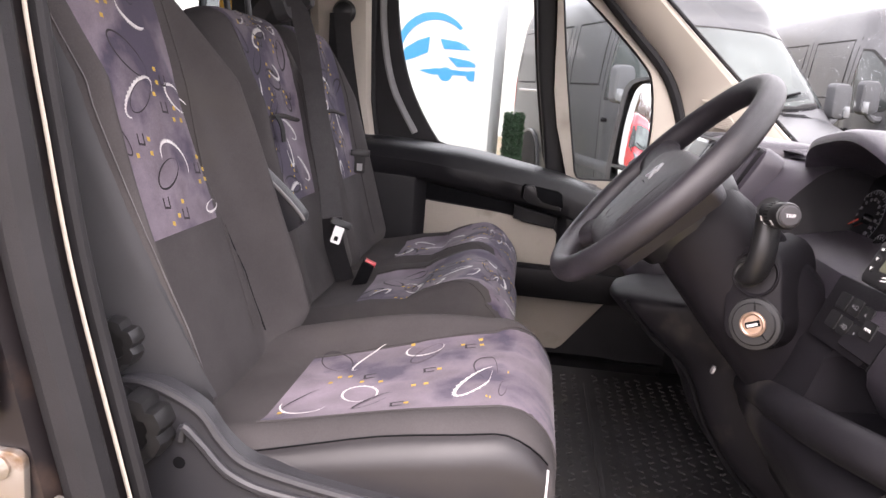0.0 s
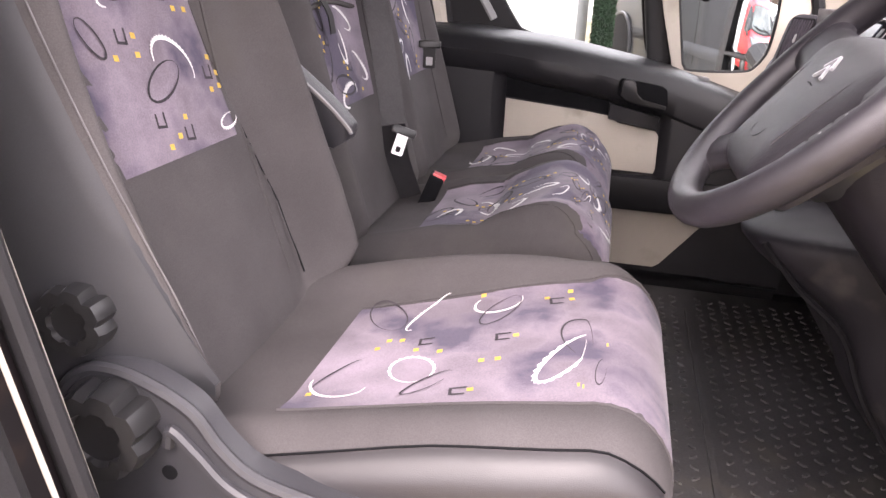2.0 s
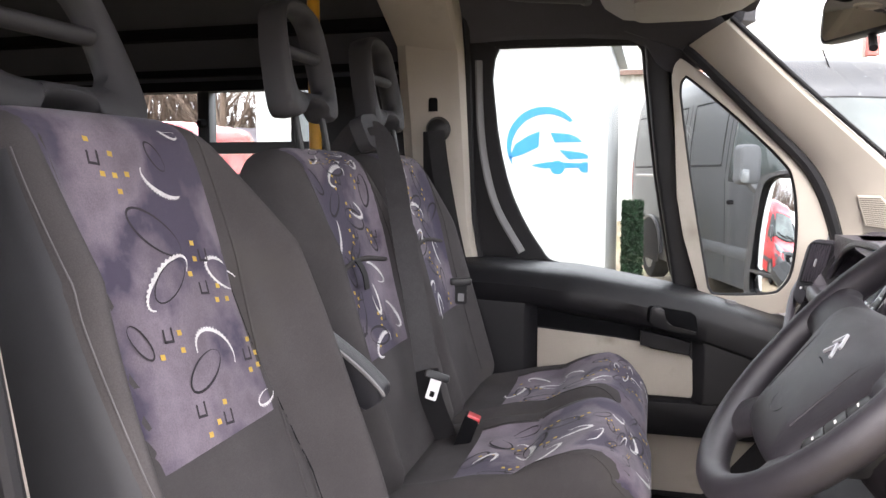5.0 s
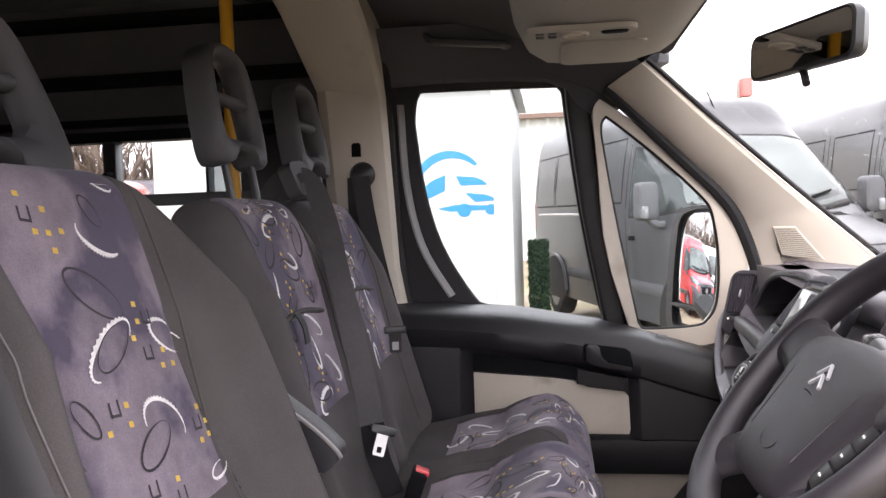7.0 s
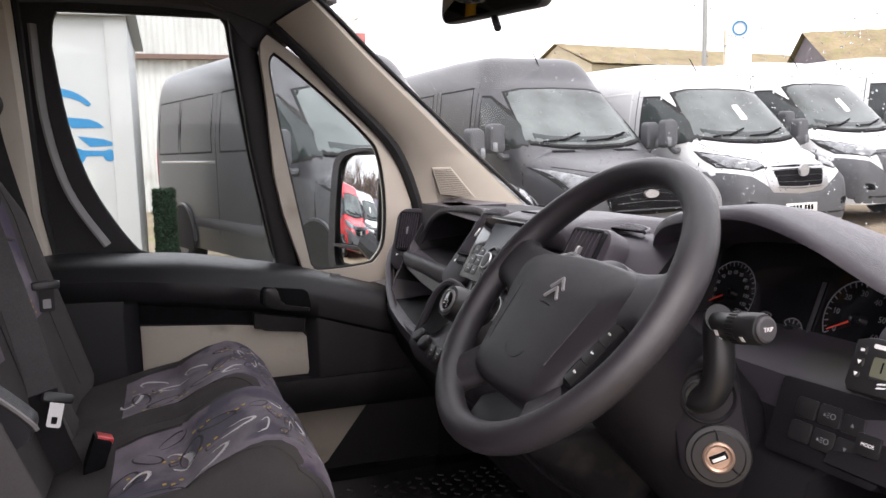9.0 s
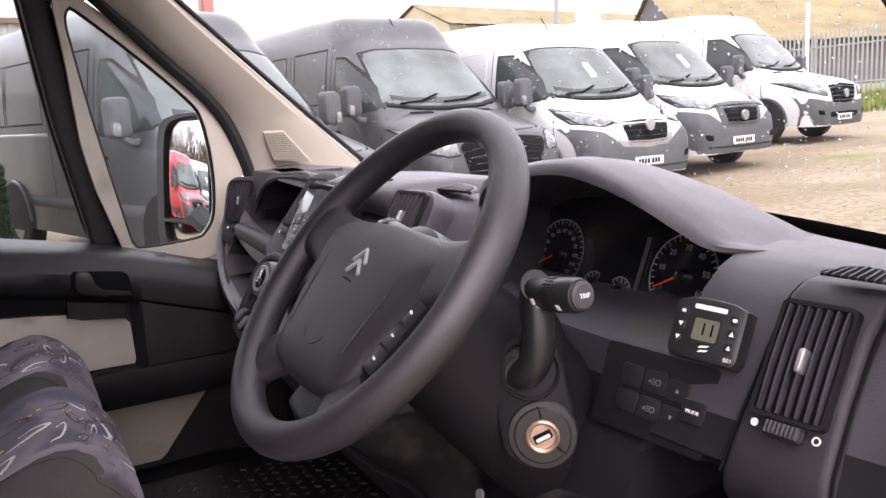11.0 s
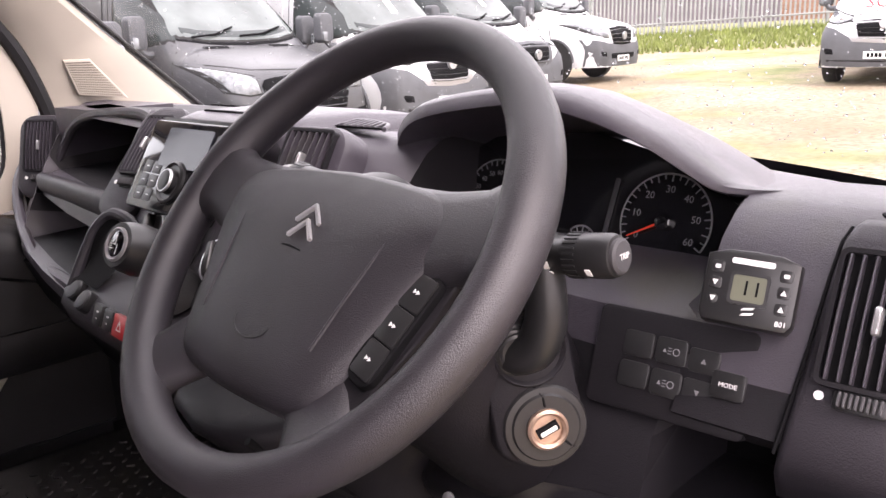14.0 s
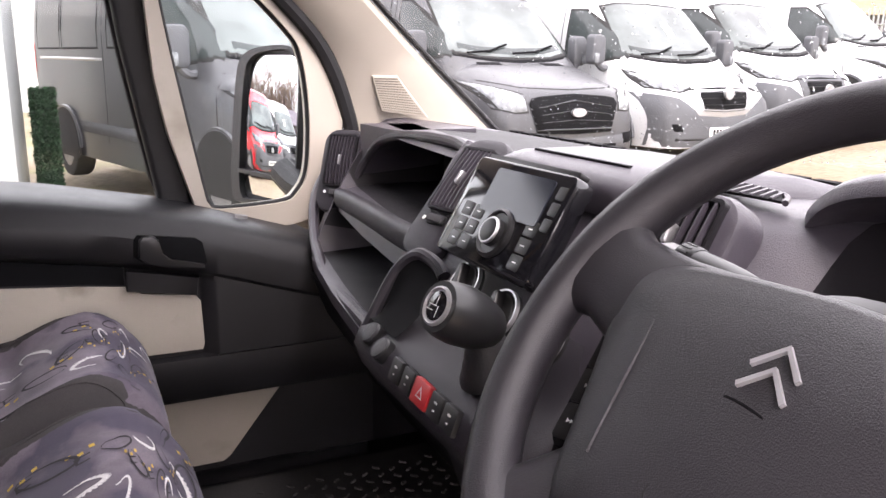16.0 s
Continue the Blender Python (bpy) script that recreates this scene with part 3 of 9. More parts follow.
# ---- passenger door ----
door = thing("door_1", (0.1, 0.9, 0.65), "closed black passenger door with beige inserts and a beige framed quarter window", "door", kind="structure")


def belt(x):
    return lerp([(-0.34, 1.345), (-0.2, 1.342), (0.02, 1.325), (0.31, 1.272), (0.53, 1.205), (0.66, 1.14)], x)


def door_ring(x):
    """The inner face of the door at x, from the foot up: places of y and z."""
    inset = max(0.0, min(1.0, (x + 0.135) / 0.03, (0.318 - x) / 0.022))
    low = max(0.0, min(1.0, (0.52 - x) / 0.04))
    yi = 0.726 + 0.022 * inset
    b = belt(x)
    r = lerp([(-0.335, 1.25), (-0.112, 1.240), (0.16, 1.200), (0.30, 1.165), (0.66, 1.05)], x)
    out = [(0.84, 0.66), (0.835, 0.70), (0.80 + 0.015 * low, 0.72), (0.80 + 0.015 * low, 0.895), (0.748, 0.908), (0.736, 0.925), (0.730, 0.985), (0.732, 0.999),
           (yi, 1.004), (yi, r - 0.012), (0.728, r), (0.720, r + 0.008), (0.715, (r + b) / 2), (0.719, b - 0.045), (0.727, b - 0.022), (0.742, b - 0.008), (0.785, b), (0.86, b + 0.002), (0.94, b - 0.002), (0.94, 0.66)]
    return [(x, y, z) for y, z in out]


bm = bmesh.new()
loft(bm, [door_ring(x) for x in [-0.335, -0.32, -0.25, -0.2, -0.14, -0.134, -0.106, -0.10, -0.05, 0, 0.05, 0.1, 0.15, 0.2, 0.25, 0.29, 0.297, 0.317, 0.325, 0.4, 0.47, 0.5, 0.53, 0.6, 0.66]])
part("door_panel", bm, DOOR_BLACK, door, sharp=40)
side = basis((0, 0, 0), (1, 0, 0), (0, 0, 1))  # x, z drawn on a plane that faces the seats


def on_door(y):
    return Matrix.Translation((0, y, 0)) @ side


bm = bmesh.new()
prism(bm, [(-0.102, 1.012), (0.292, 1.008), (0.296, 1.02), (0.293, 1.105), (0.283, 1.118), (0.19, 1.130), (0.165, 1.146), (0.10, 1.154), (-0.102, 1.170)], 0.004, Matrix.Translation((0, 0, 0.004)) @ on_door(0.7475), 0.002)
part("upper_insert", bm, BEIGE_CLOTH, door, "beige cloth insert")
bm = bmesh.new()
prism(bm, [(-0.25, 0.735), (0.33, 0.735), (0.345, 0.745), (0.462, 0.893), (-0.25, 0.893)], 0.005, on_door(0.8135), 0.002)
part("lower_insert", bm, BEIGE, door, "beige plastic lower insert")
bm = bmesh.new()
prism(bm, [(0.178, 1.212), (0.180, 1.243), (0.187, 1.252), (0.285, 1.239), (0.297, 1.230), (0.304, 1.192), (0.296, 1.181), (0.19, 1.203)], 0.004, on_door(0.7155), 0.002)
part("handle_cup", bm, DEEP_BLACK, door)
bm = bmesh.new()
prism(bm, [(0.186, 1.212), (0.188, 1.243), (0.196, 1.250), (0.213, 1.249), (0.221, 1.240), (0.225, 1.217), (0.240, 1.203), (0.298, 1.190), (0.297, 1.183), (0.235, 1.189), (0.200, 1.199)], 0.011, on_door(0.7115), 0.004)
part("door_handle", bm, SMOOTH_BLACK, door, "black plastic door handle")
bm = bmesh.new()
prism(bm, [(0.163, 1.146), (0.285, 1.126), (0.290, 1.160), (0.163, 1.186)], 0.022, on_door(0.747), 0.005)
part("pull_ledge", bm, DOOR_BLACK, door)
bm = bmesh.new()
prism(bm, [(-0.103, 1.175), (0.10, 1.158), (0.161, 1.150), (0.161, 1.184), (-0.103, 1.224)], 0.003, Matrix.Translation((0, 0, 0.004)) @ on_door(0.7475), 0.001)
part("recess_trim", bm, DEEP_BLACK, door, "matt black strip above the insert")
bm = bmesh.new()
tube(bm, [Vector((x, 0.7155 + 0.004, belt(x) - 0.052)) for x in (-0.1, 0.0, 0.1, 0.2, 0.3, 0.4, 0.5, 0.58)], 0.0012, 6)
part("pad_seam", bm, DEEP_BLACK, door)

# window frame and panes
outl = smooth_line([(-0.262, 0, 1.905), (-0.25, 0, 1.932), (-0.22, 0, 1.938), (0.11, 0, 1.933), (0.142, 0, 1.926), (0.153, 0, 1.910)], 4)
outl += smooth_line([(0.158, 0, 1.86), (0.192, 0, 1.58), (0.246, 0, 1.275)], 4) + smooth_line([(0.08, 0, 1.305), (-0.07, 0, 1.325), (-0.12, 0, 1.36), (-0.20, 0, 1.50), (-0.245, 0, 1.66), (-0.268, 0, 1.85)], 4)
inner = [(p.x, p.z) for p in outl]
outer = []
for x, z in inner:
    ox = min(x - 0.075, -0.345 + max(0.0, 1.5 - z) * 0.35) if x < -0.1 and z < 1.93 else x
    if z > 1.9:
        oz = z + 0.045
    elif z < 1.335:
        oz = z - 0.05
    else:
        oz = z
    if x > 0.14 and z > 1.3:
        ox = x + 0.055
    if z > 1.9 and x < -0.2:
        ox = -0.345
    outer.append((ox, oz))
bm = bmesh.new()
frame_ring(bm, outer, inner, 0.045, on_door(0.955), 0.0)
part("window_frame", bm, DOOR_BLACK, door)
bm = bmesh.new()
tube(bm, [(x, 0.918, z) for x, z in inner + inner[:1]], 0.007, 8)
part("window_seal", bm, GASKET, door)
# glossy black rib, its bright highlights painted as flat grey
bm = bmesh.new()
tube(bm, smooth_line([(-0.30, 0.905, 1.90), (-0.29, 0.90, 1.68), (-0.25, 0.895, 1.50), (-0.17, 0.89, 1.36)], 6), 0.013, 8, flat=0.4)
part("frame_rib", bm, ARM_GREY, door, "edge of the window channel, its highlights put into a silver grey colour")
bm = bmesh.new()
prism(bm, scaled(inner, -0.01), 0.004, on_door(0.948))
part("pane", bm, PANE, door).visible_shadow = False

bm = bmesh.new()
loft(bm, [[p + Vector((x, y, 0)) for x, y in rrect(0.066, 0.06, 0.012, 3)] for p in (Vector((0.186, 0.925, 1.95)), Vector((0.192, 0.925, 1.86)), Vector((0.225, 0.925, 1.58)), Vector((0.282, 0.925, 1.25)))])
part("division_bar", bm, DOOR_BLACK, door)

qi = smooth_line([(0.246, 0, 1.785), (0.247, 0, 1.815), (0.257, 0, 1.832), (0.276, 0, 1.827), (0.39, 0, 1.728), (0.50, 0, 1.62), (0.532, 0, 1.565), (0.546, 0, 1.45), (0.540, 0, 1.335), (0.515, 0, 1.285), (0.48, 0, 1.268), (0.36, 0, 1.262), (0.335, 0, 1.275), (0.323, 0, 1.32), (0.276, 0, 1.58), (0.246, 0, 1.785)], 4)[:-1]
qinner = [(p.x, p.z) for p in qi]
qouter = []
for x, z in qinner:
    d = 0.075 if x > 0.47 else 0.040
    cx, cz = 0.40, 1.50
    l = math.hypot(x - cx, z - cz)
    qouter.append((x + (x - cx) / l * d, z + (z - cz) / l * (0.05 if z < 1.3 else 0.046)))
bm = bmesh.new()
frame_ring(bm, qouter, qinner, 0.05, on_door(0.905), 0.0)
part("quarter_frame", bm, BEIGE, door, "beige plastic quarter window surround")
bm = bmesh.new()
tube(bm, [(x, 0.868, z) for x, z in qinner + qinner[:1]], 0.0065, 8)
part("quarter_seal", bm, GASKET, door)
bm = bmesh.new()
prism(bm, scaled(qinner, -0.008), 0.004, on_door(0.892))
part("quarter_pane", bm, PANE, door).visible_shadow = False
bm = bmesh.new()
prism(bm, rrect(0.028, 0.010, 0.004), 0.006, basis((0.385, 0.80, belt(0.385) + 0.004), (1, 0, -0.2), (0, 1, 0)), 0.002)
part("lock_button", bm, ARM_GREY, door)

# B-pillar trim on the passenger side and its belt
bp = thing("pillar_trim_rear", (-0.4, 0.9, 0.7), "beige plastic door pillar trim behind the passenger", "pillar trim", kind="structure")
bm = bmesh.new()
lf = [(-0.62, 2.30), (-0.57, 2.12), (-0.525, 1.94), (-0.505, 1.60), (-0.48, 1.20), (-0.45, 0.70)]
rt = [(-0.38, 2.28), (-0.35, 2.10), (-0.335, 1.92), (-0.312, 1.45), (-0.238, 1.03), (-0.20, 0.68)]
rings = []
for (a, z), (b, z2) in zip(lf, rt):
    inn = max(0.0, (z - 1.9) * 1.3) ** 1.5
    rings.append([(a, 0.98, z), (a, 0.862 - inn, z), (a + 0.03, 0.842 - inn, z), (b - 0.04, 0.842 - inn, z2), (b - 0.012, 0.853 - inn, z2), (b, 0.875 - inn, z2), (b, 0.98, z2)])
loft(bm, rings)
part("trim", bm, BEIGE, bp)
bm = bmesh.new()
tube(bm, smooth_line([(b + 0.004, 0.885, z) for b, z in rt[1:]], 6), 0.012, 8)
part("seal", bm, GASKET, bp)
bm = bmesh.new()
box(bm, -0.43, 0.842, 1.932, 0.15, 0.006, 0.004)
prism(bm, rrect(0.022, 0.16, 0.006), 0.003, on_door(0.843) @ Matrix.Translation((-0.425, 1.83, 0)), 0.001)
part("belt_slot", bm, DEEP_BLACK, bp)

belt1 = thing("seat_belt", (-0.4, 0.84, 1.7), "black seat belt hanging from the door pillar", "seat belt")
bm = bmesh.new()
lathe(bm, [(0.036, 0), (0.036, 0.012), (0.028, 0.024), (0.012, 0.03)], 20, basis((-0.40, 0.845, 1.705), (1, 0, 0), (0, 0, 1)))
part("anchor_cover", bm, SMOOTH_BLACK, belt1)
bm = bmesh.new()
box(bm, -0.415, 0.842, 1.775, 0.03, 0.02, 0.04, 0.006)
part("height_button", bm, DEEP_BLACK, belt1)


def webbing(name, pts, width, parent, across, mat_=WEBBING):
    b2 = bmesh.new()
    w = Vector(across).normalized() * width / 2
    rings = []
    line = smooth_line(pts, 8)
    for i, p in enumerate(line):
        d = (line[min(i + 1, len(line) - 1)] - line[max(i - 1, 0)]).normalized()
        n = d.cross(w).normalized() * 0.0009
        rings.append([p - w + n, p + w + n, p + w - n, p - w - n])
    loft(b2, rings)
    return part(name, b2, mat_, parent)


webbing("webbing", [(-0.40, 0.81, 1.70), (-0.385, 0.80, 1.6), (-0.345, 0.75, 1.45), (-0.30, 0.70, 1.3), (-0.27, 0.70, 1.1), (-0.25, 0.72, 0.8)], 0.047, belt1, (1, 0.25, 0.1))
webbing("webbing", [(-0.415, 0.815, 1.70), (-0.41, 0.82, 1.5), (-0.36, 0.80, 1.2), (-0.30, 0.79, 0.8)], 0.047, belt1, (1, 0.1, 0.1))
bm = bmesh.new()
m = basis((-0.285, 0.64, 1.29), (1, 0.2, 0), (0.1, 0, 1))
prism(bm, rrect(0.055, 0.018, 0.004), 0.008, m @ Matrix.Translation((0, 0.02, 0.03)), 0.003)
prism(bm, rrect(0.03, 0.05, 0.004), 0.003, m @ Matrix.Translation((0, -0.012, 0.03)))
part("tongue", bm, SMOOTH_BLACK, belt1)
bm = bmesh.new()
prism(bm, rrect(0.016, 0.02, 0.002), 0.0015, m @ Matrix.Translation((0, -0.02, 0.033)))
part("tongue_steel", bm, SILVER, belt1)

# door mirror outside
mir = thing("door_mirror", (0.55, 1.15, 1.3), "black door mirror with a main and a wide angle glass", "door mirror")
mm = basis((0.540, 1.185, 1.405), (0.30, -0.954, 0.0), (0.082, 0.0258, 1))
bm = bmesh.new()
house = [(p.x, p.y) for p in smooth_line([(-0.165, -0.15, 0), (-0.163, 0.0, 0), (-0.150, 0.125, 0), (-0.12, 0.165, 0), (-0.05, 0.183, 0), (0.06, 0.188, 0), (0.115, 0.175, 0), (0.140, 0.13, 0), (0.145, 0.0, 0), (0.143, -0.12, 0), (0.12, -0.175, 0), (0.06, -0.197, 0), (-0.08, -0.207, 0), (-0.145, -0.205, 0), (-0.165, -0.15, 0)], 4)[:-1]]
rings = [[mm @ Vector((x * k, y * k, z)) for x, y in house] for k, z in ((0.45, -0.115), (0.8, -0.09), (0.97, -0.05), (1.0, 0.0), (0.985, 0.010))]
rings += [[mm @ Vector((0.016 + x * 0.83, y * 0.93, z)) for x, y in house] for z in (0.010, -0.006)]
loft(bm, rings)
part("housing", bm, DOOR_BLACK, mir)


def curved_glass(name, x0, x1, y0, y1, cut, label):
    """Slightly domed mirror glass with cut corners."""
    b2 = bmesh.new()
    rows_ = []
    for i in range(25):
        y = y0 + (y1 - y0) * i / 24
        near = min(y - y0, y1 - y)
        c = cut - math.sqrt(max(0.0, cut * cut - (cut - min(cut, near)) ** 2))
        skew = -0.03 * (y1 - y) / 0.3
        row = []
        for j in range(25):
            x = x0 + skew + c + (x1 - x0 - skew - 2 * c) * j / 24
            row.append(mm @ Vector((x, y, 0.004 - (x * x + y * y) / 4.4)))
        rows_.append(row)
    sheet(b2, rows_)
    return part(name, b2, MIRROR, mir, label, sharp=80)


curved_glass("main_glass", -0.092, 0.128, -0.118, 0.163, 0.045, "domed mirror glass")
curved_glass("wide_glass", -0.112, 0.112, -0.182, -0.136, 0.03, "wide angle mirror glass")
bm = bmesh.new()
box(bm, 0.005, -0.127, 0.004, 0.262, 0.010, 0.014, 0.003, mm)
part("divider", bm, DOOR_BLACK, mir)
bm = bmesh.new()
tube(bm, smooth_line([(0.55, 1.10, 1.30), (0.57, 1.03, 1.27), (0.60, 0.96, 1.26)], 4), 0.035, 10)
part("arm", bm, DOOR_BLACK, mir)

# ---- seats ----
def cushion_point(x, deg, w, rear, front, zr, zf, bottom, bolster, outer, nose=0.075, lift=0.0):
    """A place on a seat cushion's skin: x along it, deg round its section."""
    t = (x - rear) / (front - rear)
    ztop = zr + (zf - zr) * (t * t * (3 - 2 * t))
    cut = 0.0
    if x > front - nose:
        q = min(1.0, (x - front + nose) / nose)
        cut = (1 - math.sqrt(max(0, 1 - q * q)))
    if x < rear + 1e-6:
        cut = 0.25
    hw = w * (1 - 0.06 * max(0, t - 0.75) / 0.25) - 0.022 * cut
    if nose > 0.1:
        hw = w * (1 - 0.11 * max(0.0, (t - 0.62) / 0.38) ** 2.4) - 0.03 * cut
    zb = bottom + 0.012 * cut
    top = ztop - cut * (ztop - bottom) * 0.62
    a = radians(deg)
    c, s = math.cos(a), math.sin(a)
    y = hw * math.copysign(abs(c) ** (0.46 if s > 0 else 0.46 + 0.34 * min(1.0, -s * 1.6)), c)
    h = math.copysign(abs(s) ** 0.46, s)
    z = (top + zb) / 2 + (top - zb) / 2 * h
    if s > 0:
        f = abs(y) / hw
        z += (bolster if y > 0 else outer) * math.exp(-((f - 0.80) / 0.17) ** 2) * (0.55 + 0.45 * math.sin(min(1, t * 1.25) * math.pi)) * min(1, (1.02 - t) * 6) * max(0, h)
    if nose > 0.1 and s > 0:
        mid_ = max(0.0, min(1.0, (0.86 - abs(y) / hw) / 0.12)) * max(0.0, h)
        z += mid_ * (0.030 * math.exp(-((t - 0.76) / 0.18) ** 2) + 0.004 * math.exp(-((t - 0.32) / 0.12) ** 2) - 0.012 * math.exp(-((t - 0.50) / 0.03) ** 2))
    return Vector((x + lift * max(0.0, cut), y + lift * c, z + lift * s))


def cushion_stations(rear, front, nose=0.075):
    xs = [rear, rear + 0.01, rear + 0.03, rear + 0.08, rear + 0.15, rear + 0.22]
    xs += [rear + 0.22 + (front - nose - rear - 0.22) * k / 6 for k in range(1, 7)]
    return xs + [front - nose + nose * math.sin(a * math.pi / 2 / 8) for a in range(1, 9)]


def cushion_mesh(bm, w, rear, front, *rest):
    """A seat cushion along x, centred on y = 0, with raised sides and a rolled nose."""
    nose = rest[6] if len(rest) > 6 else 0.075
    stations_ = cushion_stations(rear, front, nose)
    if nose > 0.1:
        stations_ = sorted(set(stations_) | {rear + (front - rear) * k / 40 for k in range(8, 29)})
    loft(bm, [[cushion_point(x, 360 * k / 64, w, rear, front, *rest) for k in range(64)] for x in stations_])


def seam_x(v):
    """How far out the bolster seams of a backrest run at height v."""
    return lerp([(0, 0.140), (0.06, 0.156), (0.14, 0.158), (0.22, 0.146), (0.32, 0.126), (0.42, 0.118), (0.55, 0.112)], v)


def groove(x, v, bolster):
    if bolster < 0.08:
        return 0.0
    d = abs(x) - seam_x(v)
    return (0.011 * math.exp(-(d / 0.009) ** 2) - 0.010 * math.exp(-((d - 0.028) / 0.022) ** 2)) * min(1.0, v / 0.05, max(0.0, (0.56 - v) / 0.12))


def eased(table):
    """A table of pairs with its corners rounded off."""
    return [(p.x, p.y) for p in smooth_line([(a, b, 0) for a, b in table], 6)]


def back_mesh(bm, height, widths, thick, bolster, roll=0.05, ridge=(0.80, 0.18)):
    """A backrest in its own frame: x across, y up, z to the front."""
    widths = eased(widths)
    rings = []
    n = 160
    vs = [0.0, 0.006, 0.013, 0.022, 0.034, 0.05, 0.07] + [0.07 + (height - roll - 0.07) * k / 40 for k in range(1, 41)] + [height - roll + roll * math.sin(a * math.pi / 12) for a in range(1, 7)]
    for v in vs:
        hw = lerp(widths, v)
        cut = 0.0
        if v > height - roll:
            q = (v - height + roll) / roll
            cut = 1 - math.sqrt(max(0, 1 - q * q))
        hw -= cut * 0.03
        zf, zb = thick * 0.5 * (1 - cut * 0.8), -thick * 0.5 * (1 - cut * 0.6)
        ring = []
        for k in range(n):
            a = 2 * math.pi * k / n
            c, s = math.cos(a), math.sin(a)
            x = hw * math.copysign(abs(c) ** 0.45, c)
            h = math.copysign(abs(s) ** 0.5, s)
            z = (zf + zb) / 2 + (zf - zb) / 2 * h
            if s > 0:
                f = abs(x) / hw
                z += bolster * math.exp(-((f - ridge[0]) / ridge[1]) ** 2) * max(0, h) * min(1, max(0.0, (height - v) / 0.2)) * min(1, v / 0.06 + 0.3) - groove(x, v, bolster) * max(0.0, h)
            ring.append((x, v, z))
        rings.append(ring)
    loft(bm, rings)


def back_point(height, widths, thick, bolster, v, deg, lift=0.0):
    """A place on the skin of back_mesh at height v, turned deg round its section."""
    hw = lerp(widths, v)
    a = radians(deg)
    c, s = math.cos(a), math.sin(a)
    x = hw * math.copysign(abs(c) ** 0.45, c)
    h = math.copysign(abs(s) ** 0.5, s)
    z = thick * 0.5 * h
    if s > 0:
        z += bolster * math.exp(-((abs(x) / hw - 0.88) / 0.145) ** 2) * max(0, h) * min(1, max(0.0, (height - v) / 0.2)) * min(1, v / 0.06 + 0.3) - groove(x, v, bolster) * max(0.0, h)
    return Vector((x + lift * c, v, z + lift * s))


class Skin:
    """Lays flat shapes onto a mesh along a line of places and outward ways."""

    def __init__(self, bm, line, across, into):
        self.tree = BVHTree.FromBMesh(bm)
        self.line = [Vector(p) for p in line]
        self.across, self.into = Vector(across), into
        self.length = [0.0]
        for a, b in zip(self.line, self.line[1:]):
            self.length.append(self.length[-1] + (b - a).length)

    def at(self, s, t, lift):
        s = max(0.0, min(self.length[-1] - 1e-6, s))
        i = max(k for k in range(len(self.length) - 1) if self.length[k] <= s)
        q = (s - self.length[i]) / (self.length[i + 1] - self.length[i])
        p = self.line[i].lerp(self.line[i + 1], q) + self.across * t
        i2 = min(len(self.into) - 1, i + 1)
        d = Vector(self.into[i]).lerp(Vector(self.into[i2]), q).normalized()
        hit = self.tree.ray_cast(p, d)
        if hit[0] is None:
            return p + d * 0.08
        return hit[0] - d * lift


def patch(name, skin, s0, s1, half, mat_, parent, lift=0.0018, ns=26, nt=18, label=""):
    b2 = bmesh.new()
    grid = []
    for i in range(ns + 1):
        s = s0 + (s1 - s0) * i / ns
        h = half(s) if callable(half) else (-half, half)
        grid.append([skin.at(s, h[0] + (h[1] - h[0]) * j / nt, lift if 0 < j < nt else -0.001) for j in range(nt + 1)])
    sheet(b2, grid)
    ob = part(name, b2, mat_, parent, label, sharp=80)
    return ob


def motif_ring(b2, skin, s, t, a, b, turn, arc0, arc1, thick, lift, n=30, ragged=0.0):
    """A woven loop: an arc of an ellipse that thins towards its ends."""
    rows = []
    ct, st = math.cos(radians(turn)), math.sin(radians(turn))
    for k in range(n + 1):
        q = k / n
        ang = radians(arc0 + (arc1 - arc0) * q)
        w = thick * (0.25 + 0.75 * math.sin(math.pi * min(1, q * 1.1)) ** 0.8)
        row = []
        for e in (-0.5, 0.5 - ragged * (k % 2)):
            x, y = (a + e * w) * math.cos(ang), (b + e * w) * math.sin(ang)
            row.append(skin.at(s + x * st + y * ct, t + x * ct - y * st, lift))
        rows.append(row)
    sheet(b2, rows)


def motif_square(b2, skin, s, t, w, h, turn, lift):
    ct, st = math.cos(radians(turn)), math.sin(radians(turn))
    rows = []
    for y in (-h / 2, h / 2):
        rows.append([skin.at(s + x * st + y * ct, t + x * ct - y * st, lift) for x in (-w / 2, w / 2)])
    sheet(b2, rows)


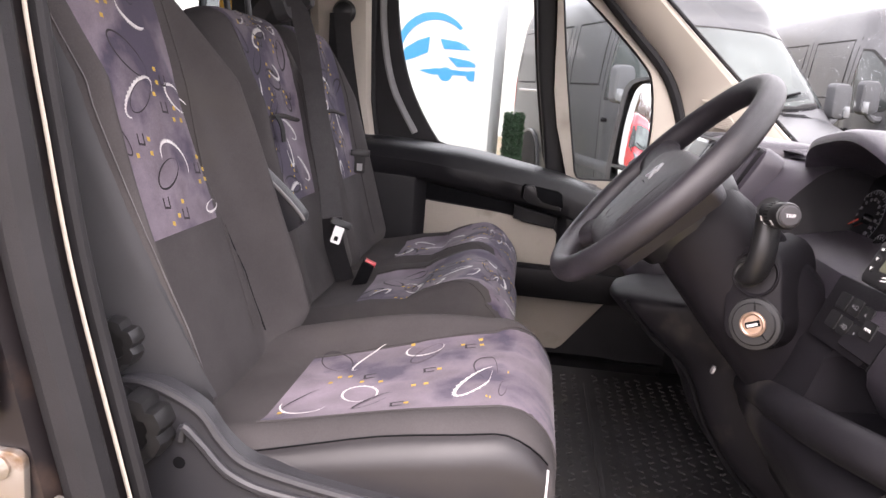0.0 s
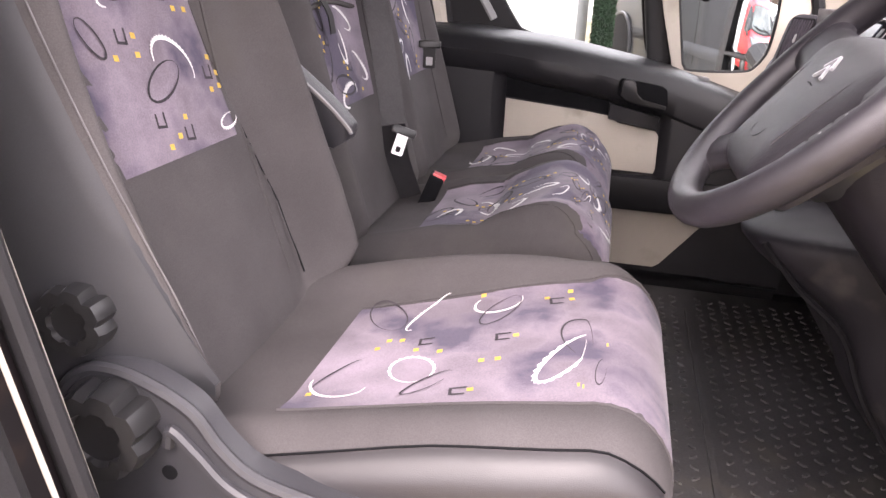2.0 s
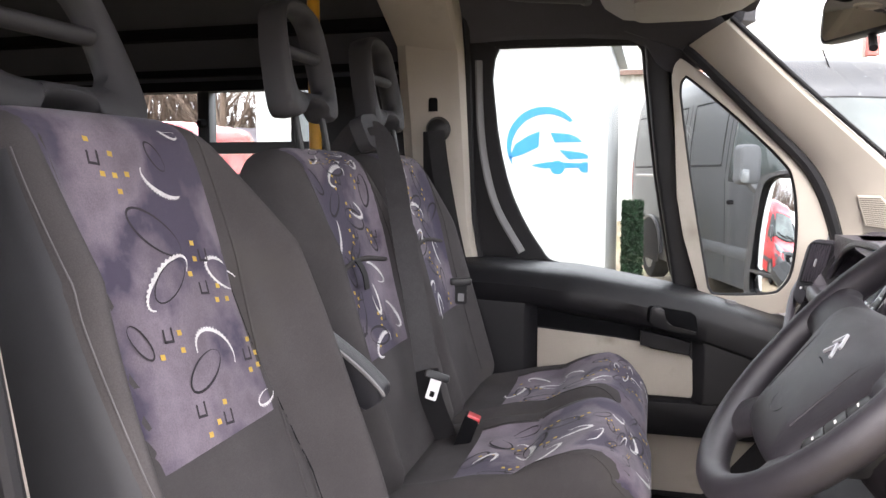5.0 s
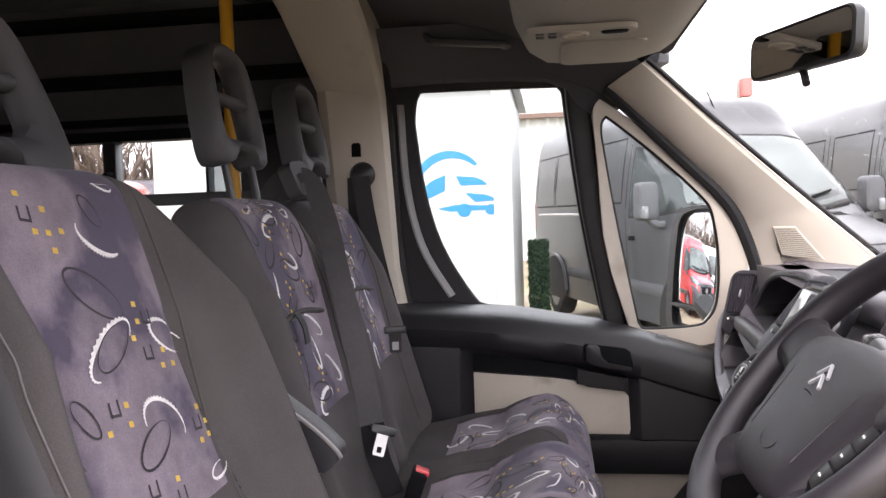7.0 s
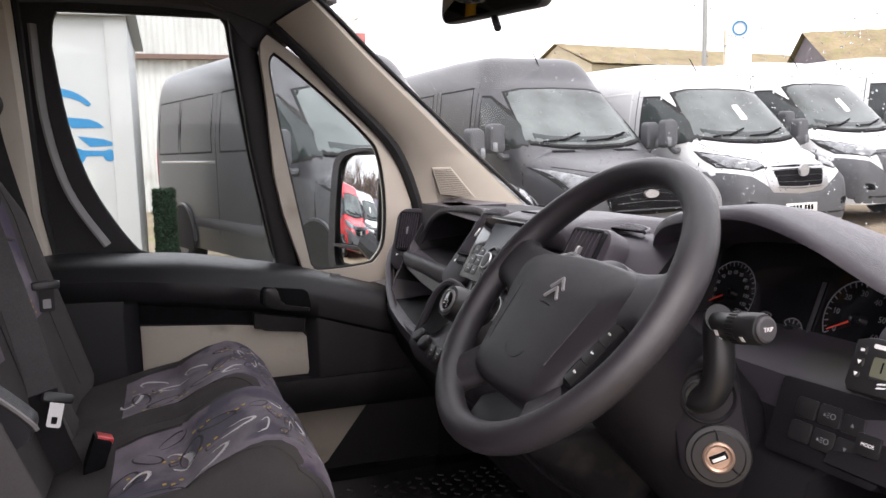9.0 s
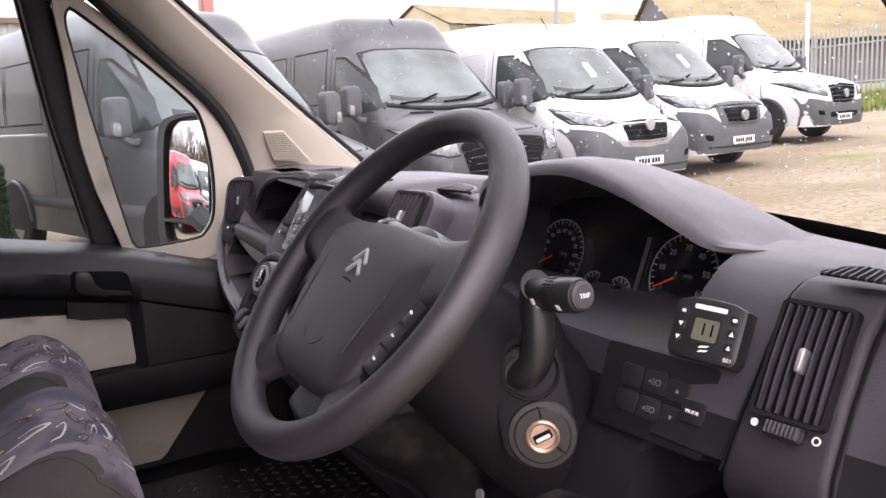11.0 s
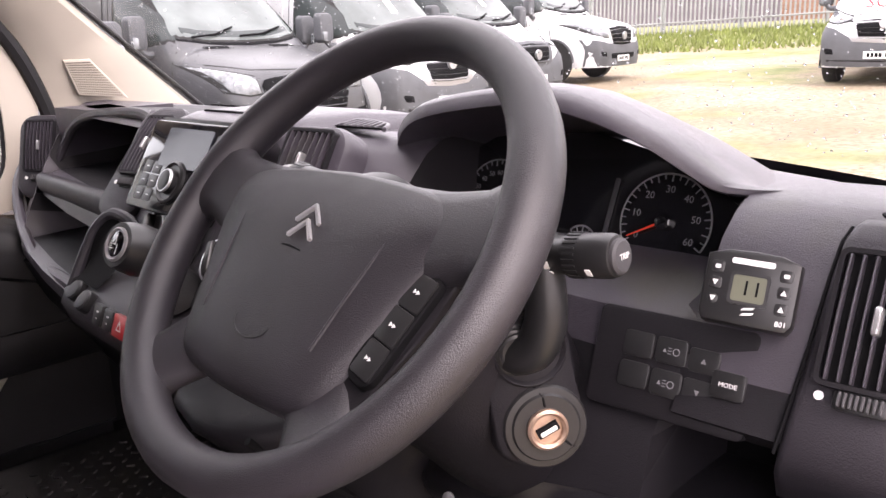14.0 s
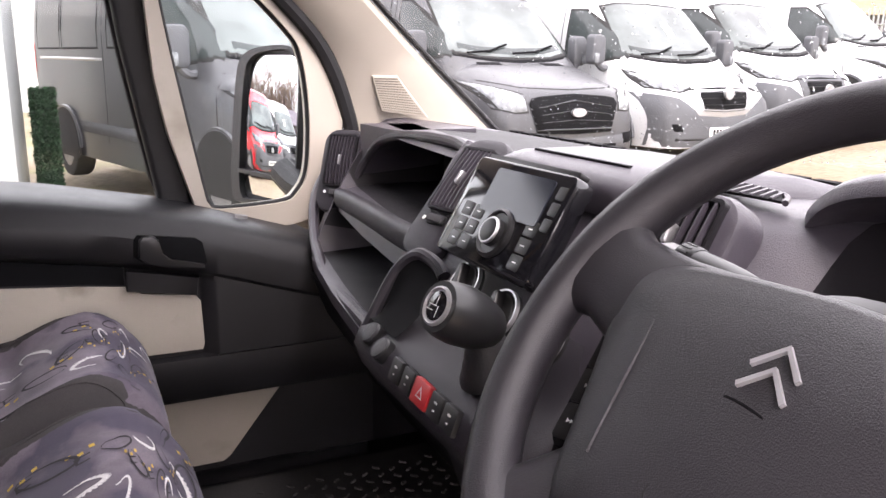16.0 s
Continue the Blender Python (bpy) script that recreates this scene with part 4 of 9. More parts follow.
# woven loops: along, across, long radius, short radius, turn, from, to, thickness, white
SQUARES = [(0.058, 0.030), (0.092, -0.090), (0.098, 0.000), (0.150, -0.020), (0.205, -0.085), (0.205, 0.010), (0.255, 0.085), (0.262, -0.022), (0.315, 0.060)]
BENCH_LOOPS = [(0.020, -0.055, 0.040, 0.014, 30, 20, 250, 0.007, 1), (0.035, 0.060, 0.030, 0.014, 75, 0, 350, 0.0045, 0), (0.070, 0.010, 0.034, 0.012, 150, 0, 340, 0.0045, 0), (0.085, -0.085, 0.028, 0.012, 60, 0, 360, 0.0045, 0),
               (0.105, 0.075, 0.036, 0.016, 110, 30, 260, 0.008, 1), (0.130, -0.030, 0.040, 0.018, 20, 0, 360, 0.0050, 0), (0.150, -0.040, 0.036, 0.014, 25, 90, 300, 0.008, 1), (0.165, 0.045, 0.034, 0.015, 140, 0, 300, 0.0050, 0), (0.185, -0.110, 0.034, 0.015, 100, 0, 360, 0.0045, 0),
               (0.205, 0.105, 0.032, 0.013, 40, 0, 330, 0.0045, 0), (0.215, 0.000, 0.042, 0.018, 165, 120, 390, 0.009, 1), (0.235, 0.010, 0.044, 0.017, 10, 0, 350, 0.0050, 0), (0.260, -0.085, 0.036, 0.015, 50, 20, 240, 0.008, 1), (0.280, 0.065, 0.036, 0.016, 120, 0, 360, 0.0050, 0), (0.305, -0.020, 0.034, 0.013, 80, 40, 280, 0.008, 1)]
BENCH = [(BENCH_LOOPS, [(s, t, 1) for s, t in SQUARES] + [(s + ds, t + dt, 1) for s, t in SQUARES for ds, dt in ((0.012, 0.010), (-0.013, 0.008))] + [(s + 0.002, t - 0.014, 0) for s, t in SQUARES])]
DRIVER_CUSHION = [(0.147, -0.078, 0.046, 0.020, 29, 0, 360, 0.0035, 0), (0.198, -0.079, 0.049, 0.011, 161, 10, 200, 0.006, 1), (0.275, -0.095, 0.030, 0.025, 143, 100, 330, 0.006, 1), (0.281, -0.072, 0.040, 0.015, 159, 0, 360, 0.003, 0),
                  (0.362, 0.051, 0.055, 0.016, 157, 0, 330, 0.009, 1), (0.383, 0.010, 0.050, 0.026, 20, 60, 300, 0.0045, 0), (0.405, -0.140, 0.034, 0.017, 153, 0, 360, 0.004, 0)]
DRIVER_CUSHION += [(0.350, -0.150, 0.014, 0.007, 125, 0, 360, 0.006, 1), (0.212, 0.063, 0.030, 0.022, 31, 0, 360, 0.006, 1), (0.144, 0.088, 0.033, 0.026, 56, 200, 380, 0.006, 1), (0.135, 0.065, 0.033, 0.006, 152, 0, 200, 0.004, 0),
                   (0.235, 0.095, 0.030, 0.009, 139, 0, 300, 0.004, 0), (0.445, 0.078, 0.025, 0.015, 167, 0, 300, 0.005, 0)]
DRIVER_SQUARES = [(0.100, -0.095, 1), (0.168, -0.009, 1), (0.183, -0.008, 1), (0.212, -0.001, 0), (0.232, 0.025, 1), (0.239, -0.125, 0), (0.254, -0.115, 1), (0.294, -0.001, 0), (0.307, -0.003, 1), (0.280, 0.052, 1), (0.296, 0.050, 1), (0.315, -0.130, 0),
                  (0.342, -0.091, 0), (0.355, -0.115, 1), (0.358, -0.095, 1), (0.330, -0.100, 1), (0.379, 0.105, 1), (0.395, 0.108, 1), (0.269, 0.115, 0), (0.280, 0.112, 1), (0.120, 0.108, 1), (0.160, 0.010, 1), (0.205, 0.018, 1), (0.460, 0.02, 1)]
DRIVER_BACK = [(0.456, 0.010, 0.044, 0.019, -145, 0, 360, 0.005, 0), (0.493, -0.110, 0.038, 0.017, -76, -80, 150, 0.006, 0), (0.399, 0.016, 0.050, 0.017, 153, 150, 400, 0.009, 1), (0.400, 0.012, 0.037, 0.015, 152, 0, 360, 0.003, 0),
               (0.395, -0.095, 0.034, 0.017, -150, 60, 330, 0.008, 1), (0.309, -0.028, 0.036, 0.026, -147, 150, 360, 0.008, 1), (0.294, 0.001, 0.036, 0.015, 158, 0, 360, 0.005, 0)]
DRIVER_BACK += [(0.514, -0.031, 0.034, 0.017, -155, 20, 190, 0.010, 1), (0.544, -0.035, 0.020, 0.010, -122, 0, 360, 0.004, 0), (0.476, -0.130, 0.016, 0.004, -124, 0, 190, 0.006, 1), (0.448, -0.125, 0.015, 0.004, -129, 0, 190, 0.006, 1),
                (0.577, -0.079, 0.017, 0.008, -160, 0, 330, 0.007, 1), (0.234, -0.100, 0.020, 0.008, 172, 0, 300, 0.006, 1), (0.225, 0.085, 0.012, 0.006, 10, 0, 360, 0.007, 1), (0.345, 0.09, 0.022, 0.010, 60, 0, 360, 0.004, 0)]
BACK_SQUARES = [(0.562, 0.070, 1), (0.542, 0.069, 0), (0.546, 0.041, 1), (0.524, 0.062, 1), (0.522, 0.044, 1), (0.523, 0.024, 1), (0.504, 0.044, 1), (0.438, -0.051, 1), (0.419, -0.047, 1), (0.422, -0.065, 0), (0.403, -0.029, 1), (0.384, -0.046, 0),
                (0.382, -0.075, 1), (0.366, -0.065, 1), (0.364, -0.086, 1), (0.344, 0.045, 0), (0.343, 0.025, 1), (0.324, 0.028, 1), (0.324, 0.064, 1), (0.309, -0.100, 1), (0.307, -0.110, 1), (0.290, -0.108, 1), (0.293, -0.089, 0), (0.273, -0.086, 1)]
BACK_SQUARES += [(0.275, -0.105, 1), (0.257, 0.031, 0), (0.253, -0.014, 1), (0.236, -0.012, 0), (0.228, 0.028, 1), (0.236, 0.007, 1)]


def weave(skin, loops, squares, parent, start, end, half, repeat=0.0, shift=0.0, flip=1, lift=0.0026):
    """Lays the woven figures on a panel; repeat: the length of the cloth's pattern."""
    rows_white = not repeat
    offsets = [k * repeat - shift for k in range(4)] if repeat else [0.0]
    for off in offsets:
        for s, t, a, b, turn, a0, a1, th, w in loops:
            S, T = s + off + (start if repeat else 0), t * flip
            h = half(S)
            if start + 0.012 < S < end - 0.012 and h[0] + 0.016 < T < h[1] - 0.016:
                b2 = bmesh.new()
                motif_ring(b2, skin, S, T, a, b, turn * flip, a0, a1, th * (0.78 if rows_white else 1.30) * (1.0 if w else 0.85), lift + 0.00025 * (loops.index((s, t, a, b, turn, a0, a1, th, w)) % 4), 46 if w else 30, 0.4 if w else 0.0)
                part("woven_loop", b2, YARN_WHITE if w else YARN_DARK, parent, "", 80)
        for s, t, gold in squares:
            S, T = s + off + (start if repeat else 0), t * flip
            h = half(S)
            if start + 0.01 < S < end - 0.01 and h[0] + 0.01 < T < h[1] - 0.01:
                b2 = bmesh.new()
                if gold:
                    motif_square(b2, skin, S, T, 0.0075, 0.0060, 8, lift)
                else:
                    for e, f, g_, k in ((-0.007, 0, 0.003, 0.015), (0.007, 0, 0.003, 0.015), (0, -0.007, 0.015, 0.003)):
                        motif_square(b2, skin, S + f, T + e, g_, k, 8, lift + 0.0002)
                part("woven_square" if gold else "woven_bracket", b2, YARN_GOLD if gold else YARN_DARK, parent, "", 80)


def headrest(parent, m, w=0.125, h=0.220, thick=0.036):
    """An open moulded head restraint; m: x across, y up, z to the front."""
    b2 = bmesh.new()
    half = [(0.0, 0.024), (0.030, 0.022), (0.046, 0.012), (0.058, 0.0), (w * 0.85, -0.003), (w * 0.985, 0.014), (w, 0.05), (w * 0.95, h * 0.45), (w * 0.86, h * 0.68), (w * 0.70, h * 0.87), (w * 0.40, h * 0.975), (0.0, h)]
    right = smooth_line([(x, y, 0) for x, y in half], 4)
    outer = right + [Vector((-p.x, p.y, 0)) for p in right[-2:0:-1]]
    mid = Vector((0, h * 0.54, 0))
    rings = []
    for p in outer:
        d = (p - mid).normalized()
        a, b = w * 0.68, h * 0.335
        q = mid + d * ((abs(d.x) / a) ** 4 + (abs(d.y) / b) ** 4) ** -0.25
        rings.append([m @ (q.lerp(p, f) + Vector((0, 0, z * thick))) for f, z in ((0, -0.1), (0.04, 0.20), (0.30, 0.48), (0.65, 0.55), (0.90, 0.42), (1.0, 0.12), (1.0, -0.55), (0.93, -0.95), (0.75, -1.0), (0.30, -0.75), (0.04, -0.45))])
    loft(b2, rings + rings[:1], False)
    bmesh.ops.remove_doubles(b2, verts=b2.verts, dist=0.0004)
    rr = []
    for x in (-0.1, -0.05, 0, 0.05, 0.1):
        rr.append([m @ Vector((x * w / 0.125 * 0.82, h * 0.54 + a, b)) for a, b in [(0.011 * math.cos(q), -0.004 + 0.013 * math.sin(q)) for q in [2 * math.pi * i / 12 for i in range(12)]]])
    loft(b2, rr)
    bmesh.ops.recalc_face_normals(b2, faces=b2.faces)
    ob = part("headrest", b2, GREY_PLASTIC, parent, "dark grey moulded headrest with two slots", sharp=45)
    for sgn in (-1, 1):
        b2 = bmesh.new()
        tube(b2, [m @ Vector((sgn * 0.06, 0.01, -0.005)), m @ Vector((sgn * 0.06, -0.16, -0.005))], 0.007, 10)
        part("headrest_post", b2, SMOOTH_BLACK, parent)
    return ob


def seat(name, label, yc, w, rear, front, zr, zf, bottom, hinge, lean, height, bwid, ins, shift, flip, group, bol, gap, hw_head, rows=None):
    th = thing(name, (0.0, yc, 0.67), label, "seat", group)
    mv = Matrix.Translation((0, yc, 0))
    b2 = bmesh.new()
    cushion_mesh(b2, w, rear, front, zr, zf, bottom, *bol)
    b2.transform(mv)
    keep = b2.copy()
    cu = part("cushion", b2, CLOTH, th, "charcoal cloth cushion with patterned velour", sharp=60)
    line = [(rear + 0.02, yc, zf + 0.12), (front - 0.09, yc, zf + 0.12), (front + 0.01, yc, zf + 0.09), (front + 0.075, yc, zf + 0.02), (front + 0.085, yc, bottom)]
    into = [(0, 0, -1), (0, 0, -1), (-0.6, 0, -0.8), (-1, 0, -0.25), (-1, 0, 0.05)]
    sk = Skin(keep, line, (0, -1, 0), into)
    s0, s1 = ins[0], sk.length[-1] - 0.035
    hw = ins[1]
    ends = lambda s: (-lerp([(s0, hw[0]), (s1 - 0.1, hw[1]), (s1, hw[1])], s), lerp([(s0, hw[2]), (s1, hw[3])], s))
    patch("cushion_panel", sk, s0, s1, ends, VELOUR, cu, ns=60, label="violet grey patterned velour")
    if rows:
        weave(sk, rows[0], rows[1], cu, s0, s1, ends)
    else:
        weave(sk, BENCH[0][0], BENCH[0][1], cu, s0, s1, ends, 0.33, shift, flip)
    for e in (0, 1):
        b2 = bmesh.new()
        tube(b2, [sk.at(s0 + (s1 - s0) * k / 30, ends(s0 + (s1 - s0) * k / 30)[e], 0.0006) for k in range(31)], 0.0016, 6)
        part("cushion_seam", b2, CLOTH, cu)
    keep.free()
    m = basis(hinge, (0, 1, 0), (-math.sin(radians(lean)), 0, math.cos(radians(lean))))
    b2 = bmesh.new()
    back_mesh(b2, height, bwid, 0.115, 0.090 if rows else 0.052, 0.05, (0.88, 0.145) if rows else (0.80, 0.18))
    b2.transform(m)
    keep = b2.copy()
    bk = part("backrest", b2, CLOTH, th, "charcoal cloth backrest with patterned velour", sharp=60)
    line = [m @ Vector((0, v, 0.3)) for v in (0.02, 0.2, 0.4, height - 0.03)] + [m @ Vector((0, height + 0.10, 0.22)), m @ Vector((0, height + 0.22, 0.02))]
    fw = m.to_3x3() @ Vector((0, 0, -1))
    up = m.to_3x3() @ Vector((0, -1, 0))
    into = [fw, fw, fw, fw, fw * 0.75 + up * 0.65, up]
    sk = Skin(keep, line, (0, -1, 0), into)
    v0, hb, ht = ins[2], ins[3], ins[4]
    v1 = sk.length[-1] - 0.05
    be = lambda s: (-lerp([(v0, hb), (v0 + 0.25, (hb + ht) / 2), (height - 0.1, ht), (v1, ht)], s), lerp([(v0, hb), (v0 + 0.25, (hb + ht) / 2), (height - 0.1, ht), (v1, ht)], s))
    if rows:
        be = lambda s: (-lerp([(v0, 0.116), (v0 + 0.2, 0.122), (v1, 0.122)], s), lerp([(v0, 0.118), (v0 + 0.10, 0.150), (v0 + 0.22, 0.168), (0.50, 0.172), (0.55, 0.160), (v1, 0.148)], s))
    patch("back_panel", sk, v0, v1, be, VELOUR, bk, ns=34, label="violet grey patterned velour")
    if rows:
        weave(sk, rows[2], rows[3], bk, v0, v1, be)
    else:
        weave(sk, BENCH[0][0], BENCH[0][1], bk, v0, v1, be, 0.33, shift + 0.09, -flip)
    for e in (0, 1):
        b2 = bmesh.new()
        tube(b2, [sk.at(0.03 + (height - 0.08) * k / 30, be(v0)[e] * (1.05 + 0.12 * k / 30), 0.0004) for k in range(31)], 0.0016, 6)
        part("back_seam", b2, CLOTH, bk)
    keep.free()
    b2 = bmesh.new()
    rings = []
    for v in (0.0, 0.05, 0.2, 0.4, height - 0.08, height - 0.03):
        hw_ = lerp(bwid, v) * 0.985
        rings.append([m @ Vector((x, v, z - 0.052)) for x, z in rrect(2 * hw_, 0.05, 0.022, 4)])
    loft(b2, rings)
    part("back_shell", b2, SEAT_PLASTIC, th, "dark grey plastic back shell")
    headrest(th, m @ Matrix.Translation((0, height + gap, -0.012 if rows else 0.045)) @ pose(0, 0, 0, 0 if rows else 7), hw_head)
    return th, m


drv, drvm = seat("driver_seat", "charcoal cloth driver seat with patterned violet velour panels", -0.555, 0.224, -0.225, 0.262, 1.075, 1.152, 1.028, (-0.240, -0.552, 1.052), 19.0, 0.628,
                 [(0, 0.172), (0.008, 0.188), (0.02, 0.204), (0.04, 0.220), (0.07, 0.232), (0.12, 0.239), (0.2, 0.242), (0.3, 0.240), (0.40, 0.228), (0.50, 0.204), (0.56, 0.186), (0.6, 0.172), (0.64, 0.158)], (0.105, (0.110, 0.165, 0.150, 0.130), 0.215, 0.116, 0.142), 0.02, 1, "cab seats", (0.050, 0.022), 0.002, 0.148,
                 (DRIVER_CUSHION, DRIVER_SQUARES, DRIVER_BACK, BACK_SQUARES))
b2w = [(0, 0.205), (0.06, 0.218), (0.2, 0.224), (0.35, 0.222), (0.46, 0.214), (0.54, 0.206), (0.59, 0.194), (0.64, 0.172)]
mid, midm = seat("bench_seat", "charcoal cloth middle passenger seat with patterned velour panels", 0.075, 0.214, -0.24, 0.195, 1.042, 1.12, 0.985, (-0.285, 0.075, 1.01), 16.5, 0.64,
                 b2w, (0.085, (0.138, 0.190, 0.138, 0.190), 0.21, 0.125, 0.150), 0.11, -1, "cab seats", (0.030, 0.030, 0.105), 0.055, 0.108)
out, outm = seat("bench_seat", "charcoal cloth outer passenger seat with patterned velour panels", 0.508, 0.210, -0.24, 0.185, 1.042, 1.11, 0.985, (-0.285, 0.508, 1.01), 16.5, 0.64,
                 b2w, (0.085, (0.138, 0.190, 0.138, 0.190), 0.21, 0.125, 0.150), 0.20, 1, "cab seats", (0.030, 0.030, 0.105), 0.055, 0.108)
# padded crease across the bench backrests
for t_, m_ in ((mid, midm), (out, outm)):
    b2 = bmesh.new()
    tube(b2, smooth_line([m_ @ Vector((x, 0.415 - 0.02 * abs(x) / 0.15, 0.063)) for x in (-0.15, -0.1, -0.03, 0.03, 0.1, 0.15)], 4), 0.005, 8)
    part("back_crease", b2, CLOTH, t_)

# pale vinyl along the driver's cushion side
DC = (0.224, -0.225, 0.262, 1.075, 1.152, 1.028, 0.050, 0.022)
sx_ = [x for x in cushion_stations(-0.225, 0.262) if -0.20 < x < 0.2535]
at_side = Matrix.Translation((0, -0.555, 0))


def seam_deg(x):
    return lerp([(-0.2, 160), (-0.1, 150), (0.05, 143), (0.20, 143), (0.26, 150)], x)


bm = bmesh.new()
sheet(bm, [[at_side @ cushion_point(x, seam_deg(x) + (208 - seam_deg(x)) * k / 12, *DC, lift=0.0016 if k else -0.0005) for k in range(13)] for x in sx_])
part("cushion_side", bm, VINYL, drv, "grey vinyl cushion side", sharp=80)
bm = bmesh.new()
tube(bm, [at_side @ cushion_point(x, seam_deg(x), *DC, lift=0.0005) for x in sx_], 0.0012, 6)
part("side_seam", bm, DEEP_BLACK, drv)
bm = bmesh.new()
tube(bm, [at_side @ cushion_point(sx_[-1], 156 + 4.5 * k, *DC, lift=0.001) for k in range(12)], 0.0017, 6)
part("front_piping", bm, YARN_WHITE, drv, "white piping down the front corner")

# darker outer side of the driver's backrest, with its stitched edge
def pipe_deg(v):
    """Where the piping of the outer bolster runs round the section at height v."""
    return lerp([(0.0, 122), (0.12, 131), (0.25, 139), (0.40, 146), (0.60, 149)], v)


DW = eased([(0, 0.172), (0.008, 0.188), (0.02, 0.204), (0.04, 0.220), (0.07, 0.232), (0.12, 0.239), (0.2, 0.242), (0.3, 0.240), (0.40, 0.228), (0.50, 0.204), (0.56, 0.186), (0.6, 0.172), (0.64, 0.158)])
bm = bmesh.new()
sheet(bm, [[drvm @ back_point(0.628, DW, 0.115, 0.090, 0.03 + 0.54 * i / 24, pipe_deg(0.03 + 0.54 * i / 24) + 1.5 + (243.5 - pipe_deg(0.03 + 0.54 * i / 24)) * j / 24, 0.0026 if 0 < j < 24 else -0.001) for j in range(25)] for i in range(25)])
part("back_side", bm, SIDE_CLOTH, drv, "dark charcoal side panel")
bm = bmesh.new()
tube(bm, [drvm @ back_point(0.628, DW, 0.115, 0.090, 0.03 + 0.54 * k / 70, pipe_deg(0.03 + 0.54 * k / 70), 0.0012) for k in range(71)], 0.0009, 6)
part("side_piping", bm, STITCH, drv, "pale piping along the bolster")
for sg in (-1, 1):
    bm = bmesh.new()
    pts = []
    for i in range(37):
        v = 0.04 + 0.50 * i / 36
        deg = math.degrees(math.acos((seam_x(v) / lerp(DW, v)) ** (1 / 0.45)))
        pts.append(drvm @ back_point(0.628, DW, 0.115, 0.090, v, deg if sg > 0 else 180 - deg, 0.0))
    tube(bm, pts, 0.0014, 6)
    part("bolster_seam", bm, DEEP_BLACK, drv)

# driver's seat base, side shield and knobs
bm = bmesh.new()
box(bm, 0.0, -0.555, 0.84, 0.40, 0.36, 0.34, 0.02)
part("seat_box", bm, SEAT_PLASTIC, drv, "dark grey seat plinth")
sh = basis((0, -0.775, 0), (1, 0, 0), (0, 0, 1))
curve = smooth_line([(-0.275, 0, 1.10), (-0.248, 0, 1.150), (-0.230, 0, 1.170), (-0.21, 0, 1.178), (-0.177, 0, 1.174), (-0.132, 0, 1.152), (-0.107, 0, 1.121), (-0.078, 0, 1.098), (-0.024, 0, 1.084), (0.05, 0, 1.072), (0.15, 0, 1.060), (0.22, 0, 1.062)], 5)
poly = [(p.x, p.z) for p in curve] + [(0.235, 1.02), (0.22, 0.72), (-0.27, 0.72), (-0.30, 0.95)]
bm = bmesh.new()
prism(bm, poly, 0.028, sh, 0.006)
shield = part("side_shield", bm, SEAT_PLASTIC, drv, "dark grey plastic side shield")
bm = bmesh.new()
tube(bm, [(p.x, -0.80, p.z - 0.004) for p in curve], 0.006, 8)
part("shield_rim", bm, SEAT_PLASTIC, shield)
bm = bmesh.new()
tube(bm, smooth_line([(-0.150, -0.805, 1.115), (-0.145, -0.806, 1.130), (-0.125, -0.806, 1.112), (-0.09, -0.806, 1.080), (-0.02, -0.806, 1.062), (0.20, -0.806, 1.042)], 6), 0.0055, 8)
part("shield_ridge", bm, SEAT_PLASTIC, shield)
for x0, x1 in ((-0.085, -0.012), (-0.008, 0.06)):
    bm = bmesh.new()
    prism(bm, rrect(x1 - x0, 0.055, 0.006), 0.005, Matrix.Translation(((x0 + x1) / 2, -0.802, 1.004)) @ sh.to_3x3().to_4x4(), 0.002)
    part("shield_pad", bm, SEAT_PLASTIC, shield)
for x, z in ((-0.152, 1.087), (-0.108, 1.028)):
    bm = bmesh.new()
    lathe(bm, [(0.007, 0), (0.007, 0.0015), (0.005, 0.0016)], 14, Matrix.Translation((x, -0.8025, z)) @ sh.to_3x3().to_4x4())
    part("screw_hole", bm, DEEP_BLACK, shield)


def lobed_knob(c, r, depth, name, label):
    b2 = bmesh.new()
    m_ = Matrix.Translation(c) @ sh.to_3x3().to_4x4()
    rings = []
    for k, z in ((1.0, 0), (1.0, depth * 0.7), (0.93, depth * 0.95), (0.6, depth), (0.55, depth * 0.8), (0.1, depth * 0.78)):
        ring = []
        for i in range(56):
            a = 2 * math.pi * i / 56
            lob = 1 - 0.16 * max(0, math.cos(7 * a)) ** 2.0 * (1 if k > 0.58 else 0)
            ring.append(m_ @ Vector((r * k * lob * math.cos(a), r * k * lob * math.sin(a), z)))
        rings.append(ring)
    loft(b2, rings)
    return part(name, b2, SMOOTH_BLACK, drv, label)


lobed_knob((-0.196, -0.802, 1.130), 0.041, 0.034, "recline_knob", "black lobed plastic knob")
lobed_knob((-0.232, -0.782, 1.212), 0.031, 0.024, "lumbar_knob", "small black lobed knob")
bm = bmesh.new()
tube(bm, [(-0.262, -0.75, 1.262), (-0.262, -0.79, 1.262)], [0.009, 0.011], 12)
part("release_peg", bm, DEEP_BLACK, drv)

